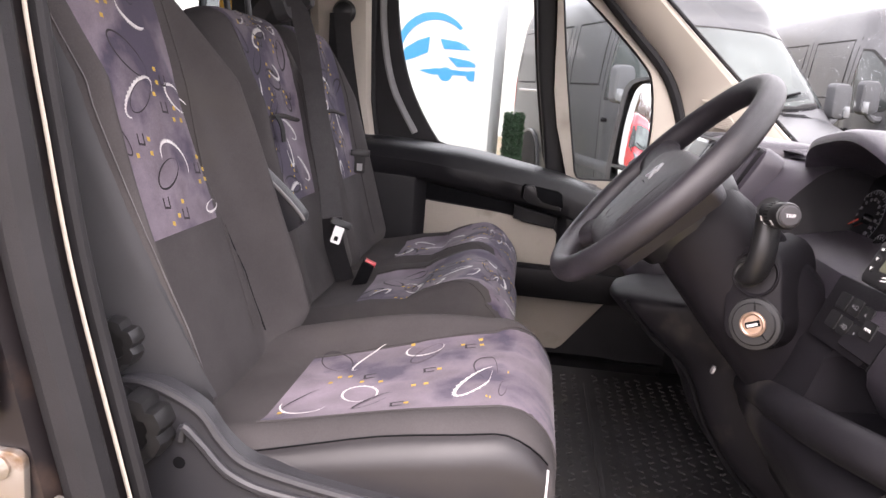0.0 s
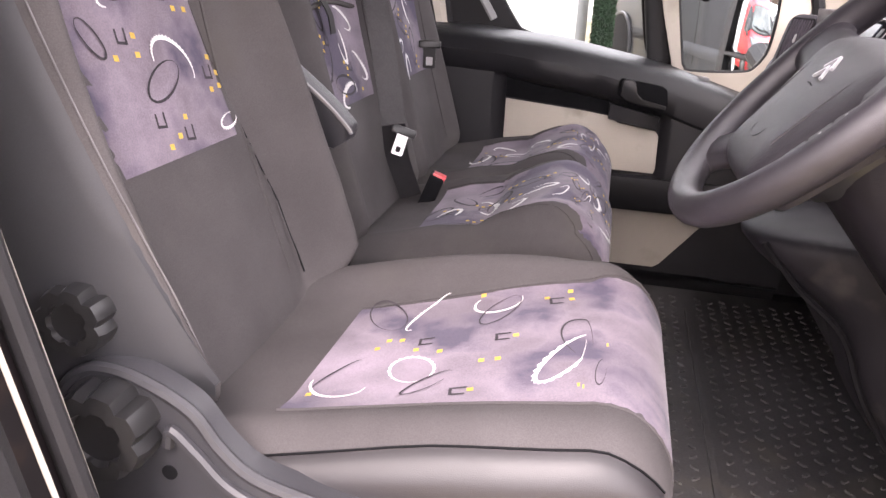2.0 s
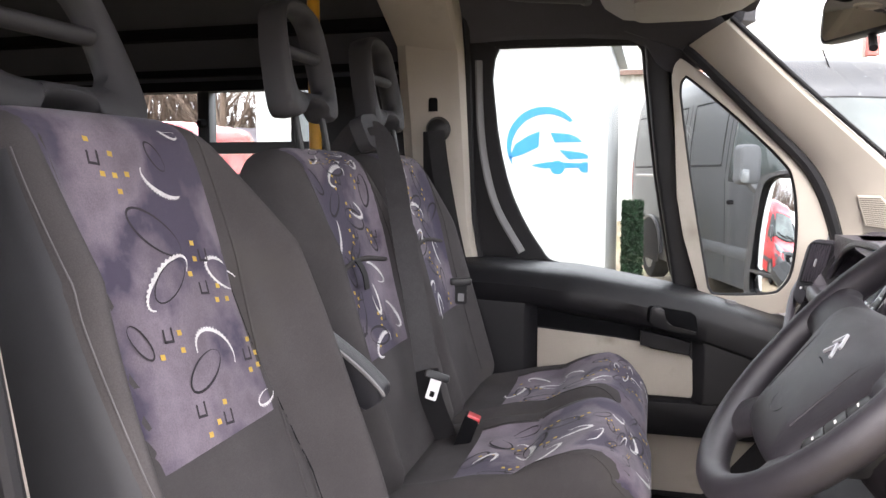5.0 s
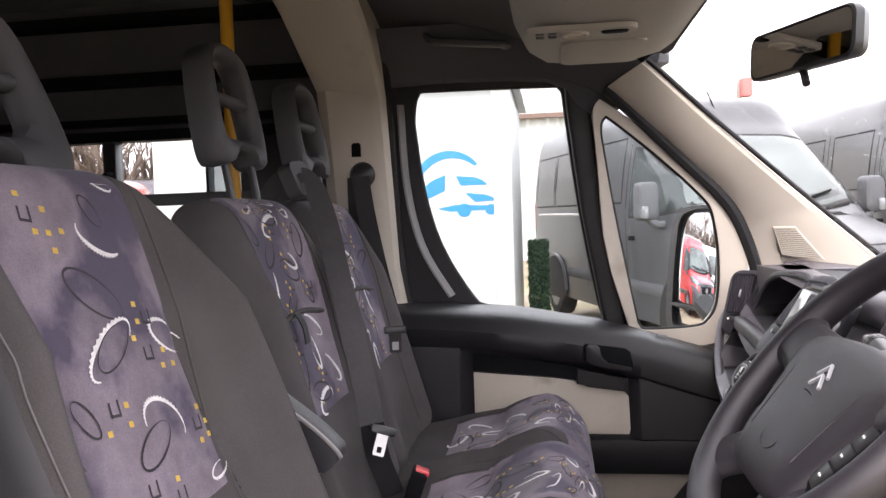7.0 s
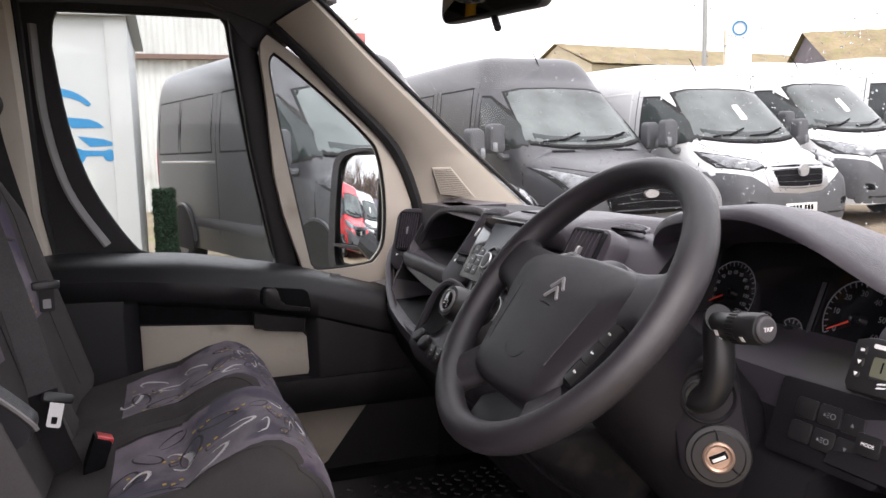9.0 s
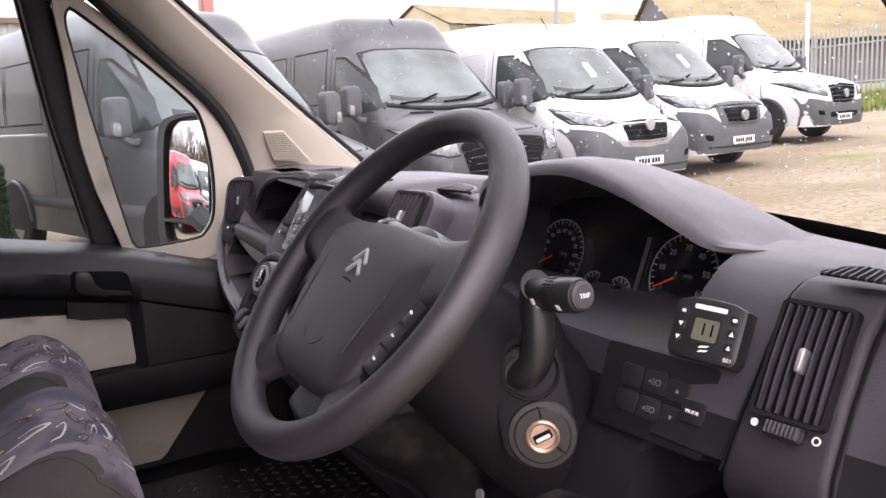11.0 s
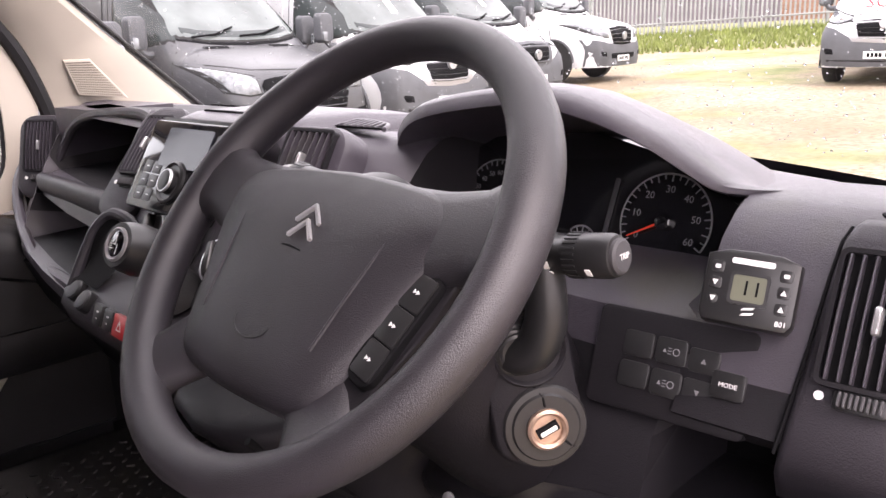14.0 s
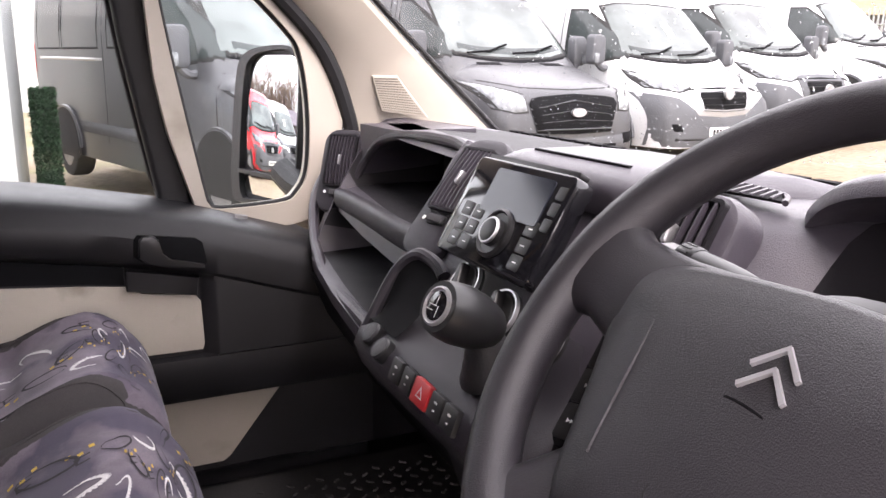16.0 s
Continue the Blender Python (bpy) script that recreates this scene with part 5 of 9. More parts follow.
# folded armrest between the seats
bm = bmesh.new()
arm = smooth_line([(-0.285, -0.335, 1.375), (-0.262, -0.305, 1.345), (-0.228, -0.268, 1.300), (-0.202, -0.252, 1.265), (-0.196, -0.250, 1.25)], 5)
loft(bm, [[p + Vector((x * 0.75, y, x * 0.45)) for x, y in rrect(0.062 if i < 15 else 0.062 - 0.006 * (i - 15), 0.044, 0.012, 3)] for i, p in enumerate(arm)])
part("armrest", bm, SEAT_PLASTIC, drv, "folded up dark grey armrest")
bm = bmesh.new()
tube(bm, [p + Vector((0.022, -0.024, 0.012)) for p in arm[2:-3]], 0.003, 6)
part("armrest_edge", bm, ARM_GREY, drv, "pale moulded edge")
bm = bmesh.new()
box(bm, -0.205, -0.30, 1.085, 0.07, 0.04, 0.07, 0.01, pose(0, 0, 0))
part("belt_buckle_stalk", bm, DEEP_BLACK, drv)
bm = bmesh.new()
tube(bm, [(-0.205, -0.331, 1.140), (-0.166, -0.329, 1.104)], 0.0045, 8)
part("lever", bm, SILVER, drv, "bare metal lever")

# bench plinth
for t_, yc in ((mid, 0.075), (out, 0.508)):
    bm = bmesh.new()
    box(bm, -0.03, yc, 0.83, 0.36, 0.40, 0.31, 0.02)
    part("seat_box", bm, SEAT_PLASTIC, t_)
bm = bmesh.new()
loft(bm, [[midm @ Vector((-0.055 + 0.004 * k + x, 0.412 - 0.014 * k, 0.075 + 0.004 * math.sin(k) + z)) for x, z in ((-0.011, 0), (0.011, 0), (0.011, 0.0025), (-0.011, 0.0025))] for k in range(5)])
part("pull_strap", bm, WEBBING, mid, "black pull strap")

# middle belt over the bench, with its tongue and buckle
b3 = thing("seat_belt", (-0.25, 0.2, 1.1), "dark seat belt lying over the bench backrest", "seat belt")
webbing("webbing", [(-0.49, 0.30, 1.62), (-0.43, 0.30, 1.692), (-0.385, 0.303, 1.668), (-0.345, 0.272, 1.592), (-0.300, 0.200, 1.470), (-0.262, 0.150, 1.355), (-0.238, 0.130, 1.262), (-0.228, 0.122, 1.208)], 0.046, b3, (0.85, 0.5, 0.1), material("worn webbing", (0.040, 0.037, 0.039), 0.7, vary=0.15, scale=20, fine=0.3, fine_scale=500))
webbing("webbing", [(-0.228, 0.124, 1.205), (-0.228, 0.155, 1.14), (-0.215, 0.19, 1.07), (-0.20, 0.20, 1.02)], 0.046, b3, (0.85, 0.5, 0.1))
bm = bmesh.new()
gm3 = basis((-0.415, 0.302, 1.668), (0.1, 1, 0.1), (-0.35, 0, 0.93))
frame_ring(bm, rrect(0.085, 0.075, 0.02, 4), rrect(0.055, 0.02, 0.006, 4), 0.02, gm3, -0.01)
part("belt_guide", bm, GREY_PLASTIC, b3, "grey plastic belt guide")
tm = basis((-0.209, 0.112, 1.180), (0.86, 0.35, -0.34), (-0.22, 0.19, 0.95)) @ Matrix.Diagonal((0.78, 0.78, 0.78, 1))
bm = bmesh.new()
prism(bm, rrect(0.062, 0.020, 0.006), 0.011, tm @ Matrix.Translation((0, 0.022, -0.005)), 0.003)
part("tongue_grip", bm, SMOOTH_BLACK, b3)
bm = bmesh.new()
o_ = rrect(0.028, 0.052, 0.004, 3)
i_ = [(x, y - 0.012) for x, y in rrect(0.012, 0.014, 0.002, 3)]
frame_ring(bm, o_, i_, 0.002, tm @ Matrix.Translation((0, -0.012, 0)))
part("tongue_plate", bm, TONGUE, b3, "bright steel tongue")
bkm = basis((-0.165, 0.188, 1.070), (-0.15, 1, -0.1), (0.35, 0.05, 0.93))
bm = bmesh.new()
prism(bm, rrect(0.050, 0.085, 0.010), 0.030, bkm @ Matrix.Translation((0, -0.01, -0.012)), 0.005)
bck = part("buckle", bm, DEEP_BLACK, b3, "black buckle with red button")
bm = bmesh.new()
box(bm, 0, 0.029, 0.006, 0.042, 0.010, 0.026, 0.003, bkm)
part("release_button", bm, RED, bck, "red release button")

# ---- dashboard ----
dash = thing("dashboard", (0.65, 0, 0.7), "black moulded plastic dashboard with open shelves and round vents", "dashboard")


def face(x, y, z, lean=0.5, yaw=0.0):
    """A frame on the dash: x to the right as the driver sees it, y up the face, z towards the seats."""
    return basis((x, y, z), (math.sin(radians(yaw)), -math.cos(radians(yaw)), 0), (lean, 0, 0.866))


def front_x(y):
    return lerp([(-0.96, 0.66), (-0.90, 0.635), (-0.85, 0.622), (-0.74, 0.608), (-0.62, 0.60), (-0.36, 0.585), (-0.30, 0.530), (-0.20, 0.502), (0.0, 0.495), (0.12, 0.500), (0.2, 0.508), (0.45, 0.535), (0.69, 0.572), (0.76, 0.592), (0.83, 0.620), (0.90, 0.68)], y)


def dash_ring(y, kind):
    X = front_x(y)
    drop = lerp([(-0.96, 0.024), (-0.66, 0.024), (-0.45, 0.012), (-0.34, 0.0)], y)
    roof = [(1.06, 1.385 - drop * 2.05), (0.92, 1.418 - drop * 1.65), (X + 0.13, 1.440 - drop)]
    low = [(X - 0.075, 1.165), (X - 0.03, 1.12), (0.60, 0.98), (0.80, 0.74), (1.05, 0.70)]
    if kind == "shelf":
        mid_ = [(X + 0.075, 1.440), (X + 0.056, 1.428), (0.78, 1.415), (0.79, 1.325), (X + 0.015, 1.322), (X - 0.010, 1.316), (X - 0.022, 1.276), (0.74, 1.266), (0.72, 1.205), (X - 0.055, 1.197), (X - 0.078, 1.190)]
    elif kind == "dials":
        roof = [(1.06, 1.385 - drop * 2.05), (0.95, 1.41 - drop * 1.65), (0.88, 1.425 - drop * 1.45)]
        mid_ = [(0.84, 1.425 - drop * 1.2), (0.80, 1.42 - drop), (0.76, 1.405 - drop * 0.5), (0.725, 1.385), (0.69, 1.352), (0.60, 1.335), (0.586, 1.325), (0.578, 1.29), (0.570, 1.262), (X - 0.05, 1.24), (X - 0.06, 1.205)]
    else:
        mid_ = [(X + 0.085, 1.438 - drop), (X + 0.06, 1.425 - drop * 0.6), (X + 0.043, 1.408 - drop * 0.2), (X + 0.022, 1.385), (X + 0.0, 1.35), (X - 0.012, 1.33), (X - 0.030, 1.295), (X - 0.036, 1.28), (X - 0.052, 1.25), (X - 0.065, 1.22), (X - 0.075, 1.19)]
    if kind == "" and y < -0.6:
        mid_[-3:] = [(X - 0.045, 1.264), (X - 0.030, 1.250), (X + 0.10, 1.246)]
        low[:2] = [(X + 0.10, 1.20), (X + 0.05, 1.10)]
    return [(x, y, z) for x, z in roof + mid_ + low]


bm = bmesh.new()
stations = [(-0.96, ""), (-0.90, ""), (-0.87, ""), (-0.80, ""), (-0.735, ""), (-0.70, ""), (-0.672, ""), (-0.66, "dials"), (-0.55, "dials"), (-0.42, "dials"), (-0.36, "dials"), (-0.34, ""), (-0.30, ""), (-0.22, ""), (-0.10, ""), (0.0, ""), (0.10, ""),
            (0.185, ""), (0.195, "shelf"), (0.3, "shelf"), (0.45, "shelf"), (0.6, "shelf"), (0.685, "shelf"), (0.693, ""), (0.76, ""), (0.80, ""), (0.83, ""), (0.86, ""), (0.90, "")]
loft(bm, [dash_ring(y, k) for y, k in stations])
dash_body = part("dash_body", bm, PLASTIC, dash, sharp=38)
dash_body.data.materials.append(PLASTIC_POD)  # shade put into the colour below and beside the dials and in the shelves
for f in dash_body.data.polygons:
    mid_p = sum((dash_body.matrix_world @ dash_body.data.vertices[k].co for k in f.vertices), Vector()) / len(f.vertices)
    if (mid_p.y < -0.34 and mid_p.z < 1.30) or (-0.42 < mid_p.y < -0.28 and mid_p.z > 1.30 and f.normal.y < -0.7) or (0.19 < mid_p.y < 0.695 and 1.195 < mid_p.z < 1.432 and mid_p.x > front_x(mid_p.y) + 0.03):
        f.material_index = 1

# soft dark backs of the open shelves, their shade put into the colour
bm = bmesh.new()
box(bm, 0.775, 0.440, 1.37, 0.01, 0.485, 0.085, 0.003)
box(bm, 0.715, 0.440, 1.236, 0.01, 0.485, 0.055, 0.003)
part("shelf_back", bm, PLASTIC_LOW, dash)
bm = bmesh.new()
lip_line = smooth_line([(0.560, 0.695, 1.298), (0.548, 0.60, 1.303), (0.530, 0.45, 1.310), (0.510, 0.30, 1.317), (0.498, 0.195, 1.322)], 5)
loft(bm, [[p + Vector((x, 0, y - 0.2 * x)) for x, y in rrect(0.034, 0.040, 0.014, 4)] for p in lip_line])
part("shelf_lip", bm, PLASTIC_SHELL, dash)
bm = bmesh.new()
tube(bm, smooth_line([(0.575, 0.815, 1.345), (0.535, 0.790, 1.290), (0.512, 0.725, 1.225), (0.495, 0.63, 1.190), (0.480, 0.525, 1.180), (0.455, 0.33, 1.194), (0.432, 0.20, 1.210), (0.412, 0.15, 1.222)], 5), 0.0105, 10)
part("tray_rim", bm, PLASTIC, dash)
bm = bmesh.new()
tube(bm, smooth_line([(0.575, 0.200, 1.440), (0.592, 0.28, 1.445), (0.604, 0.42, 1.440), (0.610, 0.54, 1.430), (0.612, 0.63, 1.410), (0.606, 0.680, 1.375), (0.588, 0.698, 1.335), (0.562, 0.700, 1.298)], 6), 0.009, 10)
part("shelf_arch", bm, PLASTIC_SHELL, dash)
# filled rounded corner of the shelf opening
bm = bmesh.new()
loft(bm, [[(x + dx, y, z) for x, y, z in ((0.607, 0.54, 1.430), (0.609, 0.61, 1.416), (0.607, 0.655, 1.395), (0.603, 0.682, 1.368), (0.60, 0.695, 1.335), (0.60, 0.70, 1.44), (0.607, 0.54, 1.44))] for dx in (0.0, 0.16)])
part("shelf_corner", bm, PLASTIC, dash)
# tall cheek between the shelf and the middle outlet
bm = bmesh.new()
tube(bm, smooth_line([(0.585, 0.215, 1.447), (0.560, 0.205, 1.425), (0.530, 0.190, 1.385), (0.505, 0.175, 1.345), (0.488, 0.165, 1.31), (0.470, 0.16, 1.27)], 5), 0.009, 10)
part("module_edge", bm, PLASTIC, dash)

# defroster slot and leading edge
bm = bmesh.new()
for k in range(20):
    y = -0.21 + k * 0.047
    box(bm, 0.94, y, 1.418, 0.016, 0.036, 0.004)
tagged(part("defrost_slot", bm, DEEP_BLACK, dash), kind="stuff")


def vent(m, w, h, blades, tab=True, upright=True, name="air_vent", label=""):
    """A framed outlet with upright blades, one level under the dash."""
    b2 = bmesh.new()
    o_, i_ = rrect(w + 0.007, h + 0.007, 0.006, 4), rrect(w, h, 0.004, 4)
    frame_ring(b2, o_, i_, 0.0060, m, -0.010)
    v = part(name, b2, PLASTIC_POD, dash, label)
    b2 = bmesh.new()
    prism(b2, rrect(w + 0.004, h + 0.004, 0.006), 0.0012, m @ Matrix.Translation((0, 0, 0.0006)))
    part("duct", b2, DEEP_BLACK, v)
    for k in range(blades):
        b2 = bmesh.new()
        q = (k + 0.5) / blades - 0.5
        if upright:
            loft(b2, [[m @ Vector((q * w + dx, y, dz + 0.002 * math.sin((y / h + 0.5) * math.pi))) for dx, dz in ((-0.0009, 0.0), (0.0009, 0.0), (0.0007, 0.0068), (-0.0007, 0.0068))] for y in [(-0.49 + 0.14 * i) * h for i in range(8)]])
        else:
            loft(b2, [[m @ Vector((x, q * h + dy, dz)) for dy, dz in ((-0.0009, 0.0), (0.0009, 0.0), (0.0007, 0.0068), (-0.0007, 0.0068))] for x in (-0.49 * w, 0, 0.49 * w)])
        part("blade", b2, PLASTIC, v)
    if tab:
        b2 = bmesh.new()
        prism(b2, rrect(0.0052, 0.020, 0.0024), 0.011, m @ Matrix.Translation((0, 0.0, 0.001)), 0.003)
        part("vane_tab", b2, SILVER, v, "silver vane tab")
    return v


def roller(m, parent):
    b2 = bmesh.new()
    prism(b2, rrect(0.034, 0.014, 0.004), 0.003, m, 0.001)
    part("roller_bezel", b2, SMOOTH_BLACK, parent)
    b2 = bmesh.new()
    for k in range(8):
        box(b2, -0.0125 + k * 0.0036, 0, 0.004, 0.002, 0.010, 0.006, 0.0008, m)
    part("roller", b2, GREY_PLASTIC, parent)
    b2 = bmesh.new()
    prism(b2, circle(0.0032, 14), 0.0008, m @ Matrix.Translation((-0.026, 0, 0)))
    part("full_mark", b2, WHITE_INK, parent)
    b2 = bmesh.new()
    frame_ring(b2, circle(0.0034, 14), circle(0.0024, 14), 0.0008, m @ Matrix.Translation((0.026, 0, 0)))
    part("ring_mark", b2, WHITE_INK, parent)


# driver's outer module: raised panel with vent, roller and top grille
rm = basis((0.612, -0.787, 1.345), (0.06, -1, 0.02), (0.49, 0, 0.87))
bm = bmesh.new()
rows = []
for v, a, b, d in ((-0.128, -0.046, 0.050, -0.040), (-0.112, -0.042, 0.049, -0.008), (-0.10, -0.039, 0.048, 0.003), (-0.0758, -0.0358, 0.046, 0.008), (-0.0238, -0.031, 0.045, 0.010), (0.028, -0.028, 0.046, 0.010), (0.055, -0.026, 0.049, 0.008), (0.068, -0.023, 0.051, 0.002), (0.076, -0.020, 0.052, -0.008), (0.082, -0.016, 0.051, -0.028), (0.0835, -0.008, 0.046, -0.046), (0.082, 0.006, 0.030, -0.058)):
    rows.append([rm @ Vector((x, v, d - q)) for x, q in ((a - 0.002, 0.03), (a - 0.001, 0.004), (a + 0.002, 0.0008), (a + 0.006, 0), (a * 0.3 + b * 0.7, 0), (b - 0.006, 0), (b - 0.002, 0.0008), (b + 0.001, 0.004), (b + 0.002, 0.03))])
loft(bm, rows)
part("vent_module", bm, PLASTIC_SHELL, dash, sharp=50)
for e in (-1, 1):
    bm = bmesh.new()
    tube(bm, [rm @ Vector((x + 0.0026 * e, v, d)) for v, x, d in (((-0.10, -0.040, 0.0), (-0.0758, -0.0363, 0.004), (-0.0238, -0.0315, 0.005), (0.028, -0.0285, 0.004), (0.055, -0.0265, 0.001), (0.068, -0.0235, -0.005)) if e < 0 else ((-0.10, 0.0485, 0.0), (-0.0758, 0.0465, 0.004), (-0.0238, 0.0455, 0.005), (0.028, 0.0465, 0.004), (0.055, 0.0495, 0.001), (0.068, 0.0515, -0.005)))], 0.0014, 6)
    part("module_gap", bm, DEEP_BLACK, dash)
rvm = rm @ Matrix.Translation((0.0068, 0.0, 0.010))
rv = vent(rvm, 0.056, 0.089, 7)
roller(rm @ Matrix.Translation((0.0063, -0.0545, 0.010)), rv)
tvm = basis((0.651, -0.805, 1.4155), (0.05, -1, 0.0), (0.97, 0, 0.17))
leaf_o = [(-0.025, -0.014), (0.026, -0.014), (0.030, -0.010), (0.022, 0.004), (0.010, 0.011), (-0.006, 0.012), (-0.018, 0.006), (-0.028, -0.009)]
bm = bmesh.new()
prism(bm, leaf_o, 0.0016, tvm, 0.0005)
tg = part("top_grille", bm, DEEP_BLACK, dash)
for k in range(8):
    bm = bmesh.new()
    x = -0.022 + k * 0.0066
    hi_ = 0.012 - abs(x) * 0.55
    prism(bm, [(x, -0.014), (x + 0.0014, -0.014), (x * 0.9 + 0.0026, hi_), (x * 0.9 + 0.0012, hi_)], 0.0026, tvm, 0.0003)
    part("bar", bm, PLASTIC, tg)
# second outlet, in the dash end towards the door
em = rm @ Matrix.Translation((0.1285, -0.009, 0.009)) @ pose(0, 0, 0, 0, 8, 0)
ev = vent(em, 0.064, 0.101, 4, False, True, "end_vent")
for k in range(7):
    bm = bmesh.new()
    box(bm, 0, -0.043 + 0.0143 * k, 0.0005, 0.062, 0.0026, 0.004, 0.0005, em)
    part("cross_blade", bm, SMOOTH_BLACK, ev)

# passenger's vent and the centre outlets
lm = basis((0.5765, 0.737, 1.358), (0.66, -0.75, 0), (0.40, 0.05, 0.90))
bm = bmesh.new()
prism(bm, rrect(0.092, 0.168, 0.03, 5), 0.03, lm @ Matrix.Translation((0, -0.014, -0.022)), 0.008)
part("vent_module", bm, PLASTIC_SHELL, dash)
lv = vent(lm @ Matrix.Translation((0, 0.006, 0.008)), 0.056, 0.096, 8)
roller(lm @ Matrix.Translation((0.0, -0.058, 0.008)), lv)
cm = basis((0.532, 0.140, 1.401), (0.22, -0.97, 0.0), (0.070, 0.0, 0.075))
bm = bmesh.new()
prism(bm, rrect(0.090, 0.185, 0.03, 5), 0.035, cm @ Matrix.Translation((0, -0.012, -0.032)), 0.008)
part("vent_module", bm, PLASTIC_SHELL, dash)
cv = vent(cm @ Matrix.Translation((0, 0.010, 0.003)), 0.052, 0.092, 7)
roller(cm @ Matrix.Translation((0.0, -0.052, 0.003)), cv)
dm = basis((0.536, -0.246, 1.413), (0.06, -1, 0), (0.5, 0, 0.87))
bm = bmesh.new()
prism(bm, rrect(0.108, 0.125, 0.028, 5), 0.035, dm @ Matrix.Translation((0, -0.012, -0.032)), 0.010)
part("vent_module", bm, PLASTIC, dash)
vent(dm @ Matrix.Translation((0, 0.004, 0.003)), 0.072, 0.070, 7)
dtm = basis((0.618, -0.205, 1.4485), (0.05, -1, 0.0), (0.98, 0, 0.1))
bm = bmesh.new()
prism(bm, [(-0.080, -0.010), (0.080, -0.010), (0.066, 0.008), (0.036, 0.019), (0.0, 0.023), (-0.036, 0.019), (-0.066, 0.008)], 0.0022, dtm, 0.0008)
tg2 = part("top_grille", bm, DEEP_BLACK, dash)
bm = bmesh.new()
tube(bm, smooth_line([dtm @ Vector((x, y, 0.001)) for x, y in ((-0.083, -0.010), (-0.068, 0.010), (-0.037, 0.021), (0.0, 0.025), (0.037, 0.021), (0.068, 0.010), (0.083, -0.010))], 4), 0.0028, 8)
part("grille_rim", bm, PLASTIC, tg2)
for k in range(14):
    bm = bmesh.new()
    x = -0.070 + k * 0.0105
    hi_ = 0.022 * math.sqrt(max(0.0, 1 - (x / 0.082) ** 2)) - 0.001
    prism(bm, [(x, -0.0095), (x + 0.0030, -0.0095), (x * 0.92 + 0.0030, hi_), (x * 0.92, hi_)], 0.0038, dtm, 0.0005)
    part("bar", bm, PLASTIC, tg2)
# raised crown over the radio
bm = bmesh.new()
rows = []
for y, k in ((0.075, 0.0), (0.06, 0.8), (0.03, 1.0), (-0.15, 1.0), (-0.195, 0.8), (-0.21, 0.0)):
    rows.append([(x, y, z + 0.016 * k) for x, z in ((0.535, 1.425), (0.545, 1.438), (0.575, 1.446), (0.65, 1.446), (0.74, 1.437), (0.80, 1.425), (0.80, 1.40), (0.54, 1.40))])
loft(bm, rows)
crown = part("radio_crown", bm, PLASTIC, dash, sharp=60)
bm = bmesh.new()
box(bm, 0.572, -0.055, 1.4608, 0.005, 0.17, 0.004, 0.001)
part("tray_slot", bm, DEEP_BLACK, crown)

# radio
radio = thing("car_radio", (0.49, -0.055, 1.34), "glossy black car radio with display and silver knob", "car radio")
am = basis((0.500, -0.044, 1.395), (0.02, -1, 0), (0.5, 0, 0.87))
bm = bmesh.new()
prism(bm, rrect(0.188, 0.118, 0.010, 4), 0.022, am @ Matrix.Translation((0, 0, -0.004)), 0.004)
part("front_panel", bm, GLOSS_BLACK, radio)
bm = bmesh.new()
prism(bm, rrect(0.108, 0.050, 0.004, 3), 0.0015, am @ Matrix.Translation((0.012, 0.024, 0.018)))
part("display", bm, SCREEN, radio, "dark display glass")
bm = bmesh.new()
lathe(bm, [(0.027, 0), (0.027, 0.004), (0.024, 0.006), (0.022, 0.003)], 30, am @ Matrix.Translation((0.010, -0.020, 0.018)))
part("knob_ring", bm, SMOOTH_BLACK, radio)
bm = bmesh.new()
lathe(bm, [(0.0150, 0.006), (0.0150, 0.0085), (0.0142, 0.0098), (0.0130, 0.0098)], 28, am @ Matrix.Translation((0.010, -0.020, 0.020)))
bmc = bmesh.new()
lathe(bmc, [(0.0152, 0.000), (0.0150, 0.0070), (0.0132, 0.0096), (0.011, 0.0105), (0.002, 0.0106)], 28, am @ Matrix.Translation((0.010, -0.020, 0.020)))
part("knob_face", bmc, SMOOTH_BLACK, radio)
part("volume_knob", bm, SILVER, radio, "silver ringed volume knob")
for k in range(3):
    for sx in (-0.040, -0.064, 0.062):
        bm = bmesh.new()
        prism(bm, rrect(0.020, 0.016, 0.002, 2), 0.0012, am @ Matrix.Translation((sx, -0.004 - 0.018 * k, 0.0175)), 0.0004)
        b = part("radio_button", bm, SMOOTH_BLACK, radio)
        bm = bmesh.new()
        prism(bm, rrect(0.007, 0.0013, 0.0004, 1), 0.0002, am @ Matrix.Translation((sx, -0.004 - 0.018 * k, 0.0188)))
        part("print_bar", bm, WHITE_INK, b)
for k in range(3):
    bm = bmesh.new()
    prism(bm, rrect(0.014, 0.014, 0.002, 2), 0.001, am @ Matrix.Translation((0.080, 0.038 - 0.017 * k, 0.0175)), 0.0006)
    part("radio_button", bm, SMOOTH_BLACK, radio)
bm = bmesh.new()
box(bm, 0.0, 0.062, 0.006, 0.17, 0.005, 0.012, 0.001, am)
part("top_strip", bm, SMOOTH_BLACK, radio)

